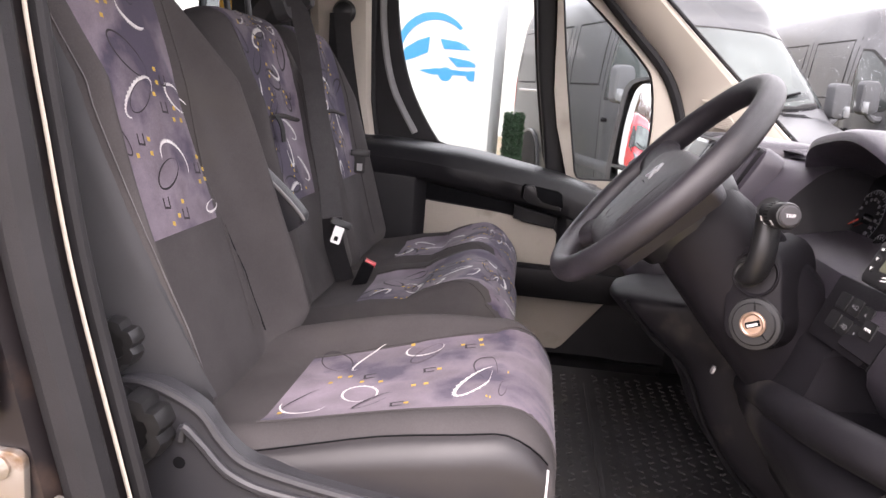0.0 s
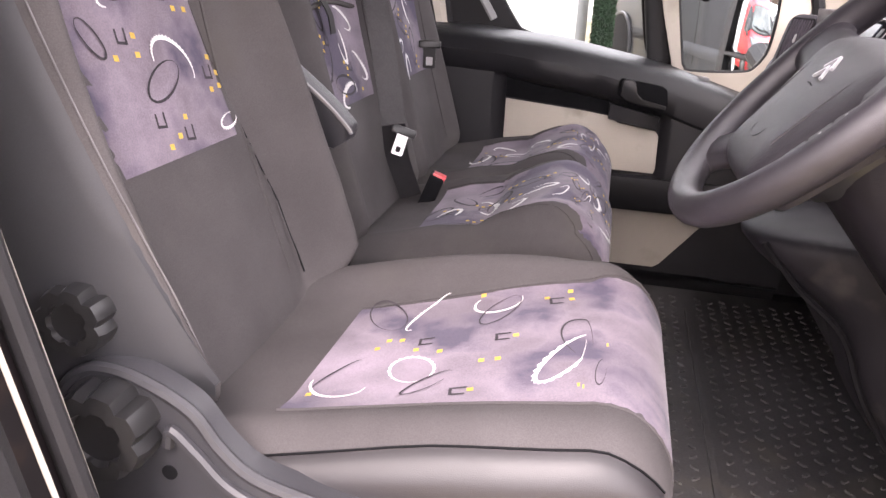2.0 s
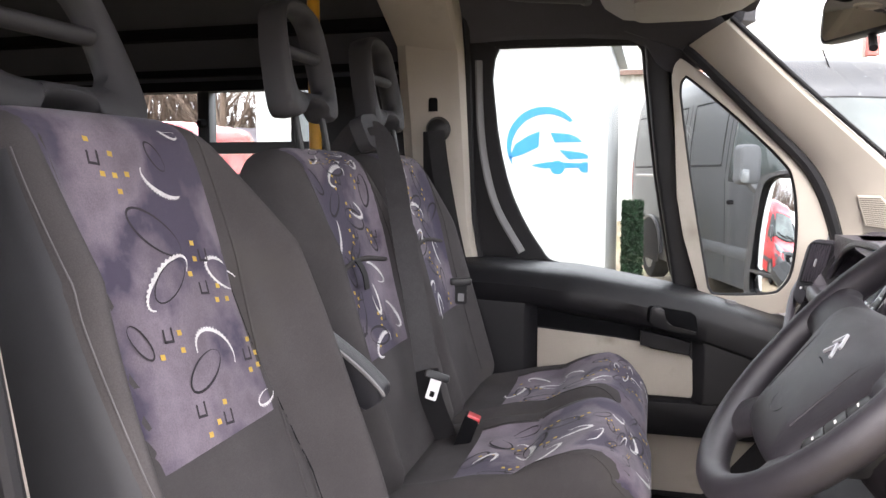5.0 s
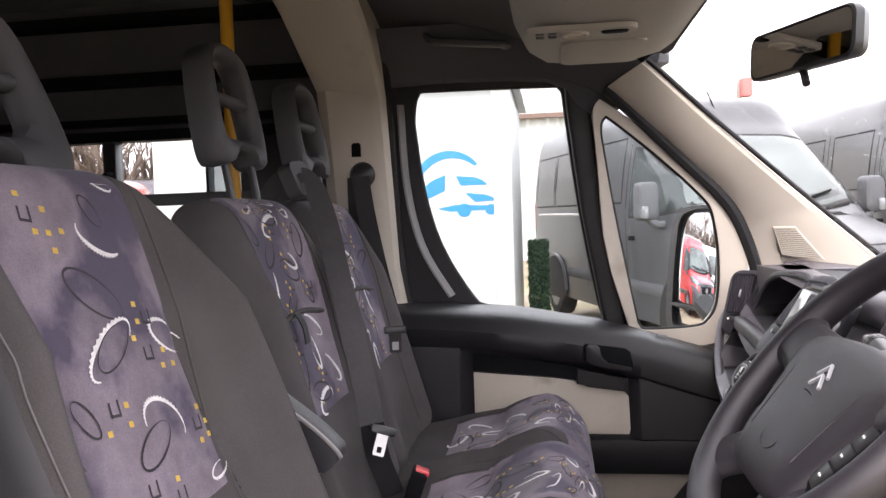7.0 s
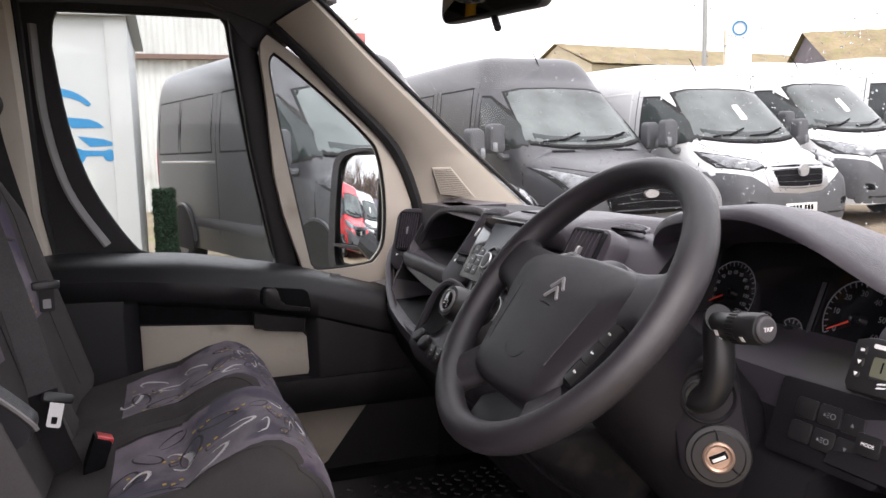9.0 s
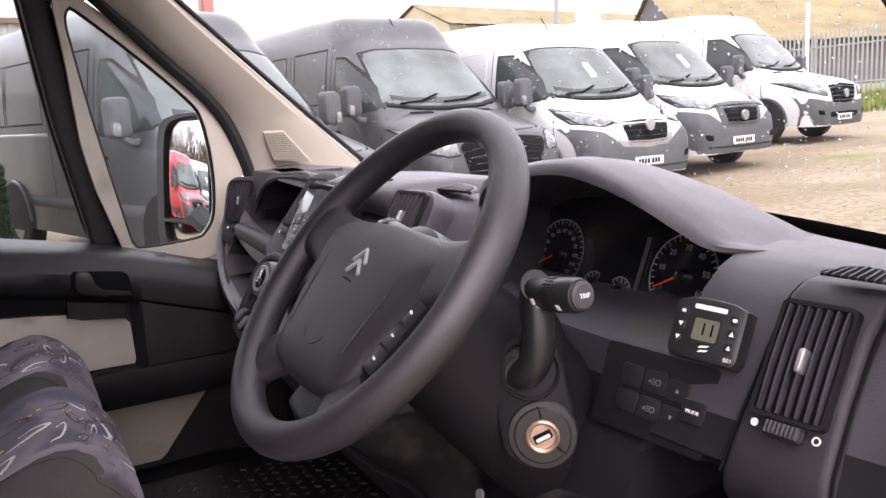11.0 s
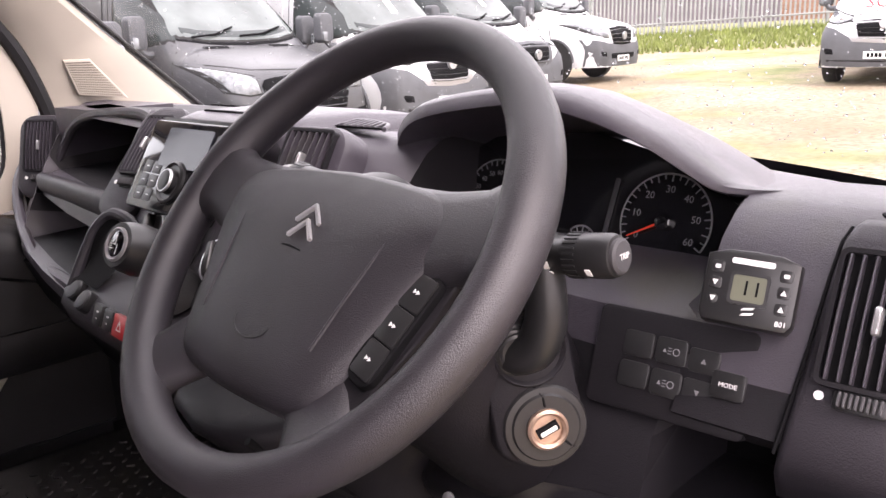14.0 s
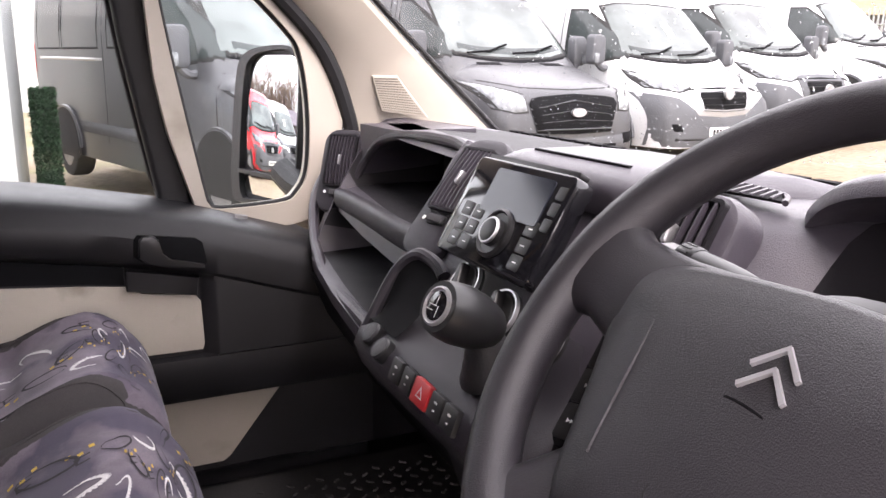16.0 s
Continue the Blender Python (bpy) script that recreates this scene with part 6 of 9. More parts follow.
# centre console below the radio
con = thing("centre_console", (0.45, -0.05, 1.0), "black plastic centre console with gear lever and switches", "centre console")
bm = bmesh.new()
rows = []
prof = [(0.60, 1.35), (0.50, 1.348), (0.475, 1.338), (0.450, 1.300), (0.425, 1.272), (0.392, 1.258), (0.370, 1.246), (0.362, 1.228), (0.372, 1.200), (0.42, 1.16), (0.48, 1.09), (0.52, 0.98), (0.62, 0.95)]
for y, k in ((0.165, 0.035), (0.155, 0.015), (0.13, 0.004), (0.06, 0.0), (-0.14, 0.0), (-0.20, 0.004), (-0.225, 0.015), (-0.235, 0.035)):
    rows.append([(x + k + 0.018, y, z - k * 0.35 - 0.006) for x, z in prof])
loft(bm, rows)
part("console_body", bm, PLASTIC_SHELL, con, sharp=55)
strip = [(-0.085, 0.024, SMOOTH_BLACK), (-0.055, 0.024, SMOOTH_BLACK), (-0.021, 0.036, RED), (0.014, 0.026, SMOOTH_BLACK), (0.043, 0.026, SMOOTH_BLACK)]
sm = basis((0.3835, -0.100, 1.236), (0.0, -1, 0), (0.35, 0, 0.94))
for x, w, m_ in strip:
    bm = bmesh.new()
    prism(bm, rrect(w, 0.026, 0.002, 2), 0.006, sm @ Matrix.Translation((x, 0, -0.001)), 0.0012)
    b = part("hazard_button" if m_ is RED else "rocker_switch", bm, m_, con, "red hazard warning button" if m_ is RED else "")
    bm = bmesh.new()
    if m_ is RED:
        frame_ring(bm, [(0, 0.007), (-0.007, -0.005), (0.007, -0.005)], [(0, 0.0045), (-0.0048, -0.0037), (0.0048, -0.0037)], 0.0004, sm @ Matrix.Translation((x, 0, 0.005)))
    else:
        prism(bm, rrect(0.006, 0.0022, 0.0005, 1), 0.0004, sm @ Matrix.Translation((x, 0.004, 0.005)))
        prism(bm, rrect(0.004, 0.0016, 0.0005, 1), 0.0004, sm @ Matrix.Translation((x, -0.004, 0.005)))
    part("print_mark", bm, WHITE_INK, b)
# cup recess with rounded rim, lighter and plug
bm = bmesh.new()
tube(bm, smooth_line([(0.400, 0.132, 1.232), (0.430, 0.126, 1.293), (0.445, 0.117, 1.318), (0.456, 0.094, 1.333), (0.462, 0.060, 1.328), (0.462, 0.040, 1.318)], 6), 0.008, 10)
part("recess_rim", bm, PLASTIC_SHELL, con)
# black sheet under the rim paints the recess's shade, nothing is hollowed out
bm = bmesh.new()
arch_ = smooth_line([(0.402, 0.130, 1.234), (0.432, 0.124, 1.293), (0.447, 0.115, 1.316), (0.458, 0.094, 1.330), (0.464, 0.060, 1.326), (0.464, 0.040, 1.316)], 6)
sheet(bm, [[p.lerp(Vector((0.408, 0.125 - 0.085 * i / (len(arch_) - 1), 1.250)), q) + Vector((-0.006 + 0.012 * math.sin(q * math.pi), 0, 0.002)) for q in (0, 0.25, 0.5, 0.75, 1.0)] for i, p in enumerate(arch_)])
part("cup_hollow", bm, DEEP_BLACK, con, "black sheet standing in for the shade of the cup recess")
for x, y, z in ((0.393, 0.086, 1.243), (0.386, 0.038, 1.241)):
    bm = bmesh.new()
    lathe(bm, [(0.014, -0.02), (0.014, 0.004), (0.012, 0.006)], 20, basis((x, y, z), (0, -1, 0), (0.7, 0, 0.7)))
    pl = part("socket_plug", bm, SMOOTH_BLACK, con)
    bm = bmesh.new()
    lathe(bm, [(0.0125, 0.005), (0.0125, 0.007), (0.010, 0.008), (0.003, 0.0078)], 20, basis((x, y, z), (0, -1, 0), (0.7, 0, 0.7)))
    part("bright_cap", bm, GREY_PLASTIC, pl, "grey rimmed cap")
# heater dials
for x, y, z in ((0.463, -0.175, 1.312), (0.463, -0.095, 1.312), (0.463, -0.018, 1.322)):
    hm = basis((x, y, z), (0, -1, 0), (0.55, 0, 0.83))
    bm = bmesh.new()
    lathe(bm, [(0.026, 0), (0.026, 0.006), (0.0245, 0.008), (0.022, 0.006), (0.020, 0.008), (0.004, 0.008)], 30, hm)
    dial = part("heater_dial", bm, SMOOTH_BLACK, con)
    bm = bmesh.new()
    frame_ring(bm, circle(0.0262, 30), circle(0.0242, 30), 0.0086, hm, 0.004)
    part("dial_ring", bm, SILVER, dial, "silver ring")
    bm = bmesh.new()
    box(bm, 0, 0, 0.013, 0.009, 0.042, 0.012, 0.003, hm @ pose(0, 0, 0, 0, 0, 25))
    part("dial_grip", bm, SMOOTH_BLACK, dial)
# gear lever
gear = thing("gear_lever", (0.42, -0.13, 1.27), "black gear lever with round emblem cap", "gear lever")
bm = bmesh.new()
gm_ = basis((0.435, -0.125, 1.268), (0, -1, 0), (0.9, 0, 0.4))
rr = []
for k in range(9):
    r = 0.034 - 0.0028 * k + 0.0012 * (k % 2)
    c = Vector((0.435, -0.125, 1.268)).lerp(Vector((0.415, -0.135, 1.318)), k / 8)
    rr.append([c + gm_.to_3x3() @ Vector((x, y, 0)) for x, y in circle(r, 18)])
loft(bm, rr)
part("gaiter", bm, material("gaiter leatherette", (0.016, 0.016, 0.017), 0.5, vary=0.2, scale=40, grain=0.5, grain_scale=300), gear, "black pleated gaiter")
bm = bmesh.new()
km = basis((0.390, -0.138, 1.336), (0.13, -0.99, 0.0), (0.459, 0.06, 0.907))
rr = []
for z, r, ry in ((-0.048, 0.016, 0.016), (-0.040, 0.024, 0.022), (-0.020, 0.031, 0.029), (0.0, 0.0335, 0.031), (0.016, 0.031, 0.029), (0.025, 0.027, 0.026)):
    rr.append([km @ Vector((x * 0.92, y * 0.92, z)) for x, y in circle(r, 24, ry)])
loft(bm, rr)
kn = part("knob", bm, SMOOTH_BLACK, gear)
bm = bmesh.new()
lathe(bm, [(0.0185, 0.024), (0.0185, 0.027), (0.0165, 0.0285), (0.0150, 0.027)], 28, km)
part("cap_ring", bm, SILVER, kn, "silver ring")
bm = bmesh.new()
lathe(bm, [(0.0152, 0.0262), (0.013, 0.0275), (0.002, 0.028)], 28, km)
part("cap", bm, GLOSS_BLACK, kn)
bm = bmesh.new()
for k, (a, b) in enumerate(((-0.008, -0.006), (0.001, 0.006), (-0.004, 0.0), (0.006, -0.006))):
    prism(bm, rrect(0.011, 0.0007, 0.0003, 1), 0.0004, km @ Matrix.Translation((a * 0.8, b * 0.8, 0.0278)) @ pose(0, 0, 0, 0, 0, 90 * (k % 2)))
part("shift_pattern", bm, WHITE_INK, kn)

# instrument hood and dials
hood = thing("instrument_cluster", (0.68, -0.5, 1.33), "instrument cluster with white dials under a curved black hood", "instrument cluster")
LIP = [(0.628, -0.303, 1.402), (0.612, -0.310, 1.432), (0.602, -0.350, 1.460), (0.60, -0.43, 1.475), (0.60, -0.50, 1.480), (0.603, -0.56, 1.470), (0.612, -0.605, 1.453), (0.632, -0.632, 1.431), (0.650, -0.652, 1.4145), (0.672, -0.674, 1.4095), (0.697, -0.698, 1.408)]
bm = bmesh.new()
arc = smooth_line(LIP, 4)
rows = []
for dx, dz, sp in ((0.14, -0.045, 0.93), (0.06, -0.018, 0.97), (0.008, -0.006, 0.99), (0.0, 0.002, 1.0), (0.002, 0.009, 1.01), (0.015, 0.014, 1.02), (0.05, 0.014, 1.03), (0.10, 0.006, 1.03), (0.15, -0.010, 1.02), (0.20, -0.028, 1.0), (0.26, -0.06, 0.96)):
    row = []
    for p in arc:
        w = max(0.0, min(1.0, (-0.50 - p.y) / 0.185))
        w = w * w * (3 - 2 * w) if sp >= 1.0 or dx > 0.19 else 0.0
        row.append((p.x + dx, -0.48 + (p.y + 0.48) * sp, p.z + dz * (1 - w * (0.35 if dx < 0.06 else 1.0)) - 0.22 * dx * w + (0.004 * (1 - w) if dx else 0.0)))
    rows.append(row)
sheet(bm, rows)
part("hood", bm, PLASTIC, hood, sharp=60)
fmz = basis((0.690, -0.5, 1.385), (0.03, -1, 0), (0.33, 0, 0.94))
bm = bmesh.new()
prism(bm, [(-0.185, -0.058), (0.172, -0.062), (0.150, 0.010), (0.10, 0.042), (0.0, 0.065), (-0.12, 0.060), (-0.17, 0.03)], 0.004, fmz @ Matrix.Translation((0, 0, -0.004)))
part("dial_board", bm, GLOSS_BLACK, hood, "dark dial board")


def dial(cx, cy, r, start, end, marks, labels, needle, size, name):
    b2 = bmesh.new()
    for k in range(marks + 1):
        a = radians(start + (end - start) * k / marks)
        big = k % 2 == 0
        m_ = fmz @ Matrix.Translation((cx, cy, 0.0005)) @ pose(0, 0, 0, 0, 0, math.degrees(a))
        prism(b2, [(r - (0.006 if big else 0.004), -0.0006), (r, -0.0006), (r, 0.0006), (r - (0.006 if big else 0.004), 0.0006)], 0.0006, m_)
    n = 48
    rows_ = []
    for k in range(n + 1):
        a = radians(start + (end - start) * k / n)
        rows_.append([fmz @ Vector((cx + q * math.cos(a), cy + q * math.sin(a), 0.0008)) for q in (r, r + 0.0018)])
    sheet(b2, rows_)
    d = part(name, b2, DIAL_INK, hood, "white dial scale")
    for k, s in enumerate(labels):
        a = radians(start + (end - start) * k / (len(labels) - 1))
        writing(s, size, fmz @ Matrix.Translation((cx + (r - 0.0135) * math.cos(a), cy + (r - 0.0135) * math.sin(a), 0.001)), DIAL_INK, d, "numeral")
    b2 = bmesh.new()
    m_ = fmz @ Matrix.Translation((cx, cy, 0.004)) @ pose(0, 0, 0, 0, 0, needle)
    prism(b2, [(-0.004, -0.0013), (r * 0.86, -0.0005), (r * 0.86, 0.0005), (-0.004, 0.0013)], 0.0012, m_)
    part("needle", b2, NEEDLE, d, "red needle")
    b2 = bmesh.new()
    lathe(b2, [(0.0075, 0.0), (0.0075, 0.006), (0.005, 0.0075), (0.001, 0.0075)], 18, fmz @ Matrix.Translation((cx, cy, 0)))
    part("hub", b2, GLOSS_BLACK, d)
    return d


dial(-0.1147, -0.0145, 0.0430, 222, -42, 26, ["", "10", "20", "30", "40", "50", "60", "70", "80", "90", "100", "110", "120"], 208, 0.0075, "speedometer")
dial(0.0855, -0.0125, 0.0435, 210, -30, 24, ["0", "10", "20", "30", "40", "50", "60"], 208, 0.0095, "rev_counter")
dial(-0.0430, -0.0445, 0.0165, 200, 60, 6, [], 190, 0.004, "fuel_gauge")
dial(0.0010, -0.0445, 0.0165, 140, -20, 6, [], -12, 0.004, "temperature_gauge")
bm = bmesh.new()
box(bm, 0.030, -0.018, 0.003, 0.003, 0.085, 0.004, 0.0005, fmz @ pose(0, 0, 0, 0, 0, -4))
part("divider", bm, GREY_PLASTIC, hood)

# switch panel on the driver's outer side
swp = thing("switch_panel", (0.57, -0.67, 1.26), "black switch panel with lamp adjusters and a mode button", "switch panel")
wm = basis((0.5775, -0.660, 1.289), (0.10, -1, 0.0), (0.36, 0, 0.93))
bm = bmesh.new()
prism(bm, rrect(0.128, 0.080, 0.006, 3), 0.012, wm @ Matrix.Translation((0, 0, -0.006)), 0.0015)
part("panel", bm, PLASTIC_POD, swp)
for x, y, w, h, s in ((-0.026, 0.013, 0.026, 0.020, ""), (0.001, 0.013, 0.026, 0.020, "lamp"), (0.027, 0.011, 0.025, 0.018, "up"), (-0.026, -0.011, 0.026, 0.020, ""), (0.001, -0.012, 0.026, 0.020, "lamp"), (0.026, -0.013, 0.024, 0.020, "down"), (0.048, -0.002, 0.026, 0.020, "MODE")):
    bm = bmesh.new()
    m_ = wm @ Matrix.Translation((x, y, 0.0055))
    prism(bm, rrect(w - 0.001, h, 0.003, 2), 0.0025 if s != "MODE" else 0.005, m_, 0.0008)
    b = part("button", bm, SMOOTH_BLACK, swp)
    if s == "MODE":
        writing("MODE", 0.0048, m_ @ Matrix.Translation((0, 0, 0.0052)), WHITE_INK, b)
    elif s:
        bm = bmesh.new()
        if s == "lamp":
            for k in range(3):
                prism(bm, rrect(0.003, 0.0007, 0.0002, 1), 0.0003, m_ @ Matrix.Translation((-0.001, -0.0022 + 0.0022 * k, 0.0027)))
            frame_ring(bm, circle(0.0030, 12), circle(0.0022, 12), 0.0003, m_ @ Matrix.Translation((0.0042, 0, 0.0026)))
            prism(bm, [(-0.0065, -0.0015), (-0.0035, -0.0015), (-0.005, 0.0015)], 0.0003, m_ @ Matrix.Translation((0, 0, 0.0027)))
        else:
            k = 1 if s == "up" else -1
            prism(bm, [(-0.002, -0.0018 * k), (0.002, -0.0018 * k), (0, 0.002 * k)], 0.0003, m_ @ Matrix.Translation((0, 0, 0.0027)))
        part("symbol", bm, DIAL_INK, b)

# heater controller stuck on the dash
hc = thing("heater_controller", (0.6, -0.71, 1.34), "small black heater controller with grey display", "heater controller")
hm = basis((0.5925, -0.712, 1.3555), (0.26, -0.96, -0.06), (0.42, 0.05, 0.9)) @ Matrix.Diagonal((0.93, 0.93, 0.93, 1))
bm = bmesh.new()
prism(bm, [(-0.034, 0.026), (-0.034, -0.020), (-0.030, -0.026), (0.030, -0.026), (0.034, -0.020), (0.034, 0.026), (0.020, 0.031), (0, 0.032), (-0.020, 0.031)][::-1], 0.020, hm @ Matrix.Translation((0, 0, -0.004)), 0.004)
part("case", bm, SMOOTH_BLACK, hc)
hz = hm @ Matrix.Translation((0, 0, 0.016))
bm = bmesh.new()
frame_ring(bm, rrect(0.029, 0.025, 0.003, 2), rrect(0.024, 0.020, 0.002, 2), 0.001, hz @ Matrix.Translation((0, 0.002, 0)))
part("display_frame", bm, SMOOTH_BLACK, hc)
bm = bmesh.new()
prism(bm, rrect(0.024, 0.020, 0.002, 2), 0.0006, hz @ Matrix.Translation((0, 0.002, 0)))
dsp = part("display", bm, LCD, hc, "grey green liquid crystal display")
writing("11", 0.016, hz @ Matrix.Translation((0.002, 0.002, 0.0009)), DEEP_BLACK, dsp, "digits")
bm = bmesh.new()
prism(bm, rrect(0.031, 0.0045, 0.001, 1), 0.0004, hz @ Matrix.Translation((0, 0.0225, 0)))
part("maker_bar", bm, WHITE_INK, hc)
bm = bmesh.new()
for k in range(3):
    prism(bm, [(-0.005, 0), (0.003, 0.0015), (0.005, 0.0035), (-0.003, 0.002)], 0.0004, hz @ Matrix.Translation((0.002, -0.0185 + 0.004 * k, 0)))
part("maker_mark", bm, WHITE_INK, hc)
writing("801", 0.0055, hz @ Matrix.Translation((0.026, -0.020, 0.0003)), WHITE_INK, hc, "model_number")
for sx in (-1, 1):
    for k in range(3):
        bm = bmesh.new()
        m_ = hz @ Matrix.Translation((sx * 0.0245, 0.016 - 0.0125 * k, 0))
        prism(bm, circle(0.004, 12) if k == 2 and sx < 0 else rrect(0.009, 0.009, 0.002, 2), 0.001, m_, 0.0004)
        b = part("key", bm, SMOOTH_BLACK, hc)
        bm = bmesh.new()
        prism(bm, [(-0.0022, -0.002), (0.0022, -0.002), (0, 0.0022)] if k else rrect(0.004, 0.003, 0.0005, 1), 0.0003, m_ @ Matrix.Translation((0, 0, 0.0011)) @ (pose(0, 0, 0, 0, 0, 180) if sx < 0 else Matrix()))
        part("key_mark", bm, WHITE_INK, b)

# lower dash: knee panels, glove box front, open tray by the driver's knee
low = thing("lower_dash", (0.6, 0, 0.7), "black lower dash panels with open knee tray", "lower dash")
bm = bmesh.new()
rows = []
for y in (-0.86, -0.80, -0.74, -0.70):
    rows.append([(x, y, z) for x, z in ((0.64, 1.165), (0.60, 1.16), (0.575, 1.14), (0.57, 1.11), (0.62, 1.06), (0.70, 0.97), (0.80, 0.80), (0.95, 0.80), (0.95, 1.16))])
loft(bm, rows)
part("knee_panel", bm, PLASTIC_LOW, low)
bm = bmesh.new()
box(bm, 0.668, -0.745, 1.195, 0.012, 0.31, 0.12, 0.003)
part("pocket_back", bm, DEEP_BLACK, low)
bm = bmesh.new()
rows = []
for y, d in ((-0.86, 0.02), (-0.80, 0.004), (-0.72, 0.0), (-0.62, -0.004), (-0.54, -0.002), (-0.46, 0.008), (-0.42, 0.03)):
    rows.append([(p.x + d, y, p.z + 0.09 * (-0.5 - y) / 0.35 * 0.35) for p in smooth_line([(0.66, 0, 1.17), (0.585, 0, 1.165), (0.535, 0, 1.150), (0.515, 0, 1.125), (0.525, 0, 1.09), (0.575, 0, 1.02), (0.65, 0, 0.92), (0.75, 0, 0.80), (0.95, 0, 0.80)], 3)] + [(0.95, y, 1.16)])
loft(bm, rows)
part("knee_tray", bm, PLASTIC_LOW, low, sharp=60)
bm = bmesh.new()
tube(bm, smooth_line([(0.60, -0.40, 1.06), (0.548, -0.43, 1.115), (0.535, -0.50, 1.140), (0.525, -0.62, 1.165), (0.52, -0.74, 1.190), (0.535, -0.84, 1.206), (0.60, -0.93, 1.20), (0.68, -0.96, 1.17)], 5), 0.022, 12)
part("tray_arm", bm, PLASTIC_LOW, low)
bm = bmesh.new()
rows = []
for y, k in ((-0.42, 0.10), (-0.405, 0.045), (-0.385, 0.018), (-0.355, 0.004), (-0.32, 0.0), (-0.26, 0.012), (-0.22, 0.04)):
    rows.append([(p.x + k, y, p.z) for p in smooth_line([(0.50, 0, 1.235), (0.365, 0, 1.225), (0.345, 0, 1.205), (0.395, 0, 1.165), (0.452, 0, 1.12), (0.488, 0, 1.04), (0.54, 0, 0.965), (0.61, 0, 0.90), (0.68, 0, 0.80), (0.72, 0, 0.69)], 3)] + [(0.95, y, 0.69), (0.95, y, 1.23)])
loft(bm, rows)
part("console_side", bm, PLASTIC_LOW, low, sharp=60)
bm = bmesh.new()
tube(bm, smooth_line([(0.360, -0.388, 1.215), (0.405, -0.392, 1.165), (0.462, -0.394, 1.115), (0.498, -0.396, 1.04), (0.55, -0.398, 0.965), (0.62, -0.40, 0.90)], 5), 0.004, 6)
part("panel_joint", bm, DEEP_BLACK, low)
bm = bmesh.new()
loft(bm, [[(x, y, z) for x, z in ((0.56, 1.17), (0.50, 1.15), (0.535, 1.06), (0.60, 0.96), (0.72, 0.78), (0.95, 0.70), (1.0, 1.1))] for y in (0.17, 0.4, 0.6, 0.80)])
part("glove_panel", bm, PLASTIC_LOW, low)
bm = bmesh.new()
for p, q in (((0.505, -0.31, 1.03), (0.56, -0.31, 0.955)),):
    tube(bm, [p, q], 0.004, 8)
part("release_rod", bm, SILVER, low)
bm = bmesh.new()
lathe(bm, [(0.006, 0), (0.006, 0.003), (0.003, 0.004)], 12, basis((0.47, -0.52, 1.165), (0, -1, 0), (0.3, 0, 0.9)))
part("fastener", bm, SILVER, low)
for y in (-0.42, -0.55, -0.68):
    th = thing("pedal", (0.78, y, 0.75), "black rubber faced pedal in the footwell", "pedal", "pedals")
    bm = bmesh.new()
    prism(bm, rrect(0.06, 0.08, 0.012), 0.014, basis((0.72, y, 0.80), (0, -1, 0), (0.6, 0, 0.8)), 0.004)
    part("pad", bm, RUBBER, th)
    bm = bmesh.new()
    tube(bm, [(0.73, y, 0.82), (0.80, y, 0.95), (0.88, y, 1.05)], 0.008, 8)
    part("arm", bm, DEEP_BLACK, th)

# plug on a curly lead by the windscreen
usb = thing("usb_cable", (0.83, -0.83, 1.42), "black cable with a plug hanging by the windscreen", "cable")
bm = bmesh.new()
tube(bm, smooth_line([(0.823, -0.80, 1.462), (0.822, -0.803, 1.445), (0.83, -0.815, 1.432), (0.85, -0.86, 1.425), (0.88, -0.90, 1.42)], 6), 0.0021, 8)
part("lead", bm, SMOOTH_BLACK, usb)
bm = bmesh.new()
pm = basis((0.8235, -0.8, 1.475), (0.5, -0.86, 0), (0.15, 0, 1))
prism(bm, rrect(0.010, 0.017, 0.002), 0.006, pm @ Matrix.Translation((0, 0.004, -0.004)), 0.0015)
prism(bm, rrect(0.007, 0.010, 0.002), 0.005, pm @ Matrix.Translation((0, -0.010, -0.003)), 0.001)
part("plug", bm, SMOOTH_BLACK, usb)

# ---- steering wheel, column and stalks ----
WC = Vector((0.3685, -0.5045, 1.4136))
W = basis(WC, (0, -1, 0), (0.669, 0, 0.743))
wheel = thing("steering_wheel", WC, "black four-spoke steering wheel with a chrome chevron emblem", "steering wheel")
R, r0 = 0.1715, 0.0172
bm = bmesh.new()
rows = []
for i in range(72):
    a = 2 * math.pi * i / 72
    fat = 1.0 + 0.10 * math.exp(-((math.sin(a) - 0.35) / 0.3) ** 2) * abs(math.cos(a))
    ring = []
    for j in range(16):
        b = 2 * math.pi * j / 16
        q = R + r0 * fat * 0.93 * math.cos(b)
        ring.append(W @ Vector((q * math.cos(a), q * math.sin(a), r0 * fat * math.sin(b))))
    rows.append(ring)
loft(bm, rows + rows[:1], False)
bmesh.ops.remove_doubles(bm, verts=bm.verts, dist=1e-5)
part("rim", bm, WHEEL_SKIN, wheel, sharp=60)


def spoke(pts, widths, depth, name="spoke"):
    line = smooth_line([(x, y, z) for x, y, z in pts], 6)
    b2 = bmesh.new()
    rows_ = []
    for i, p in enumerate(line):
        d = (line[min(i + 1, len(line) - 1)] - line[max(i - 1, 0)])
        d.z = 0
        d.normalize()
        sd = Vector((-d.y, d.x, 0))
        w = lerp([(k / (len(widths) - 1), v) for k, v in enumerate(widths)], i / (len(line) - 1))
        rows_.append([W @ (p + sd * (x * w) + Vector((0, 0, y * depth))) for x, y in [(math.copysign(abs(math.cos(q)) ** 0.6, math.cos(q)), math.sin(q)) for q in [2 * math.pi * k / 16 for k in range(16)]]])
    loft(b2, rows_)
    return part(name, b2, WHEEL_SKIN, wheel, sharp=60)


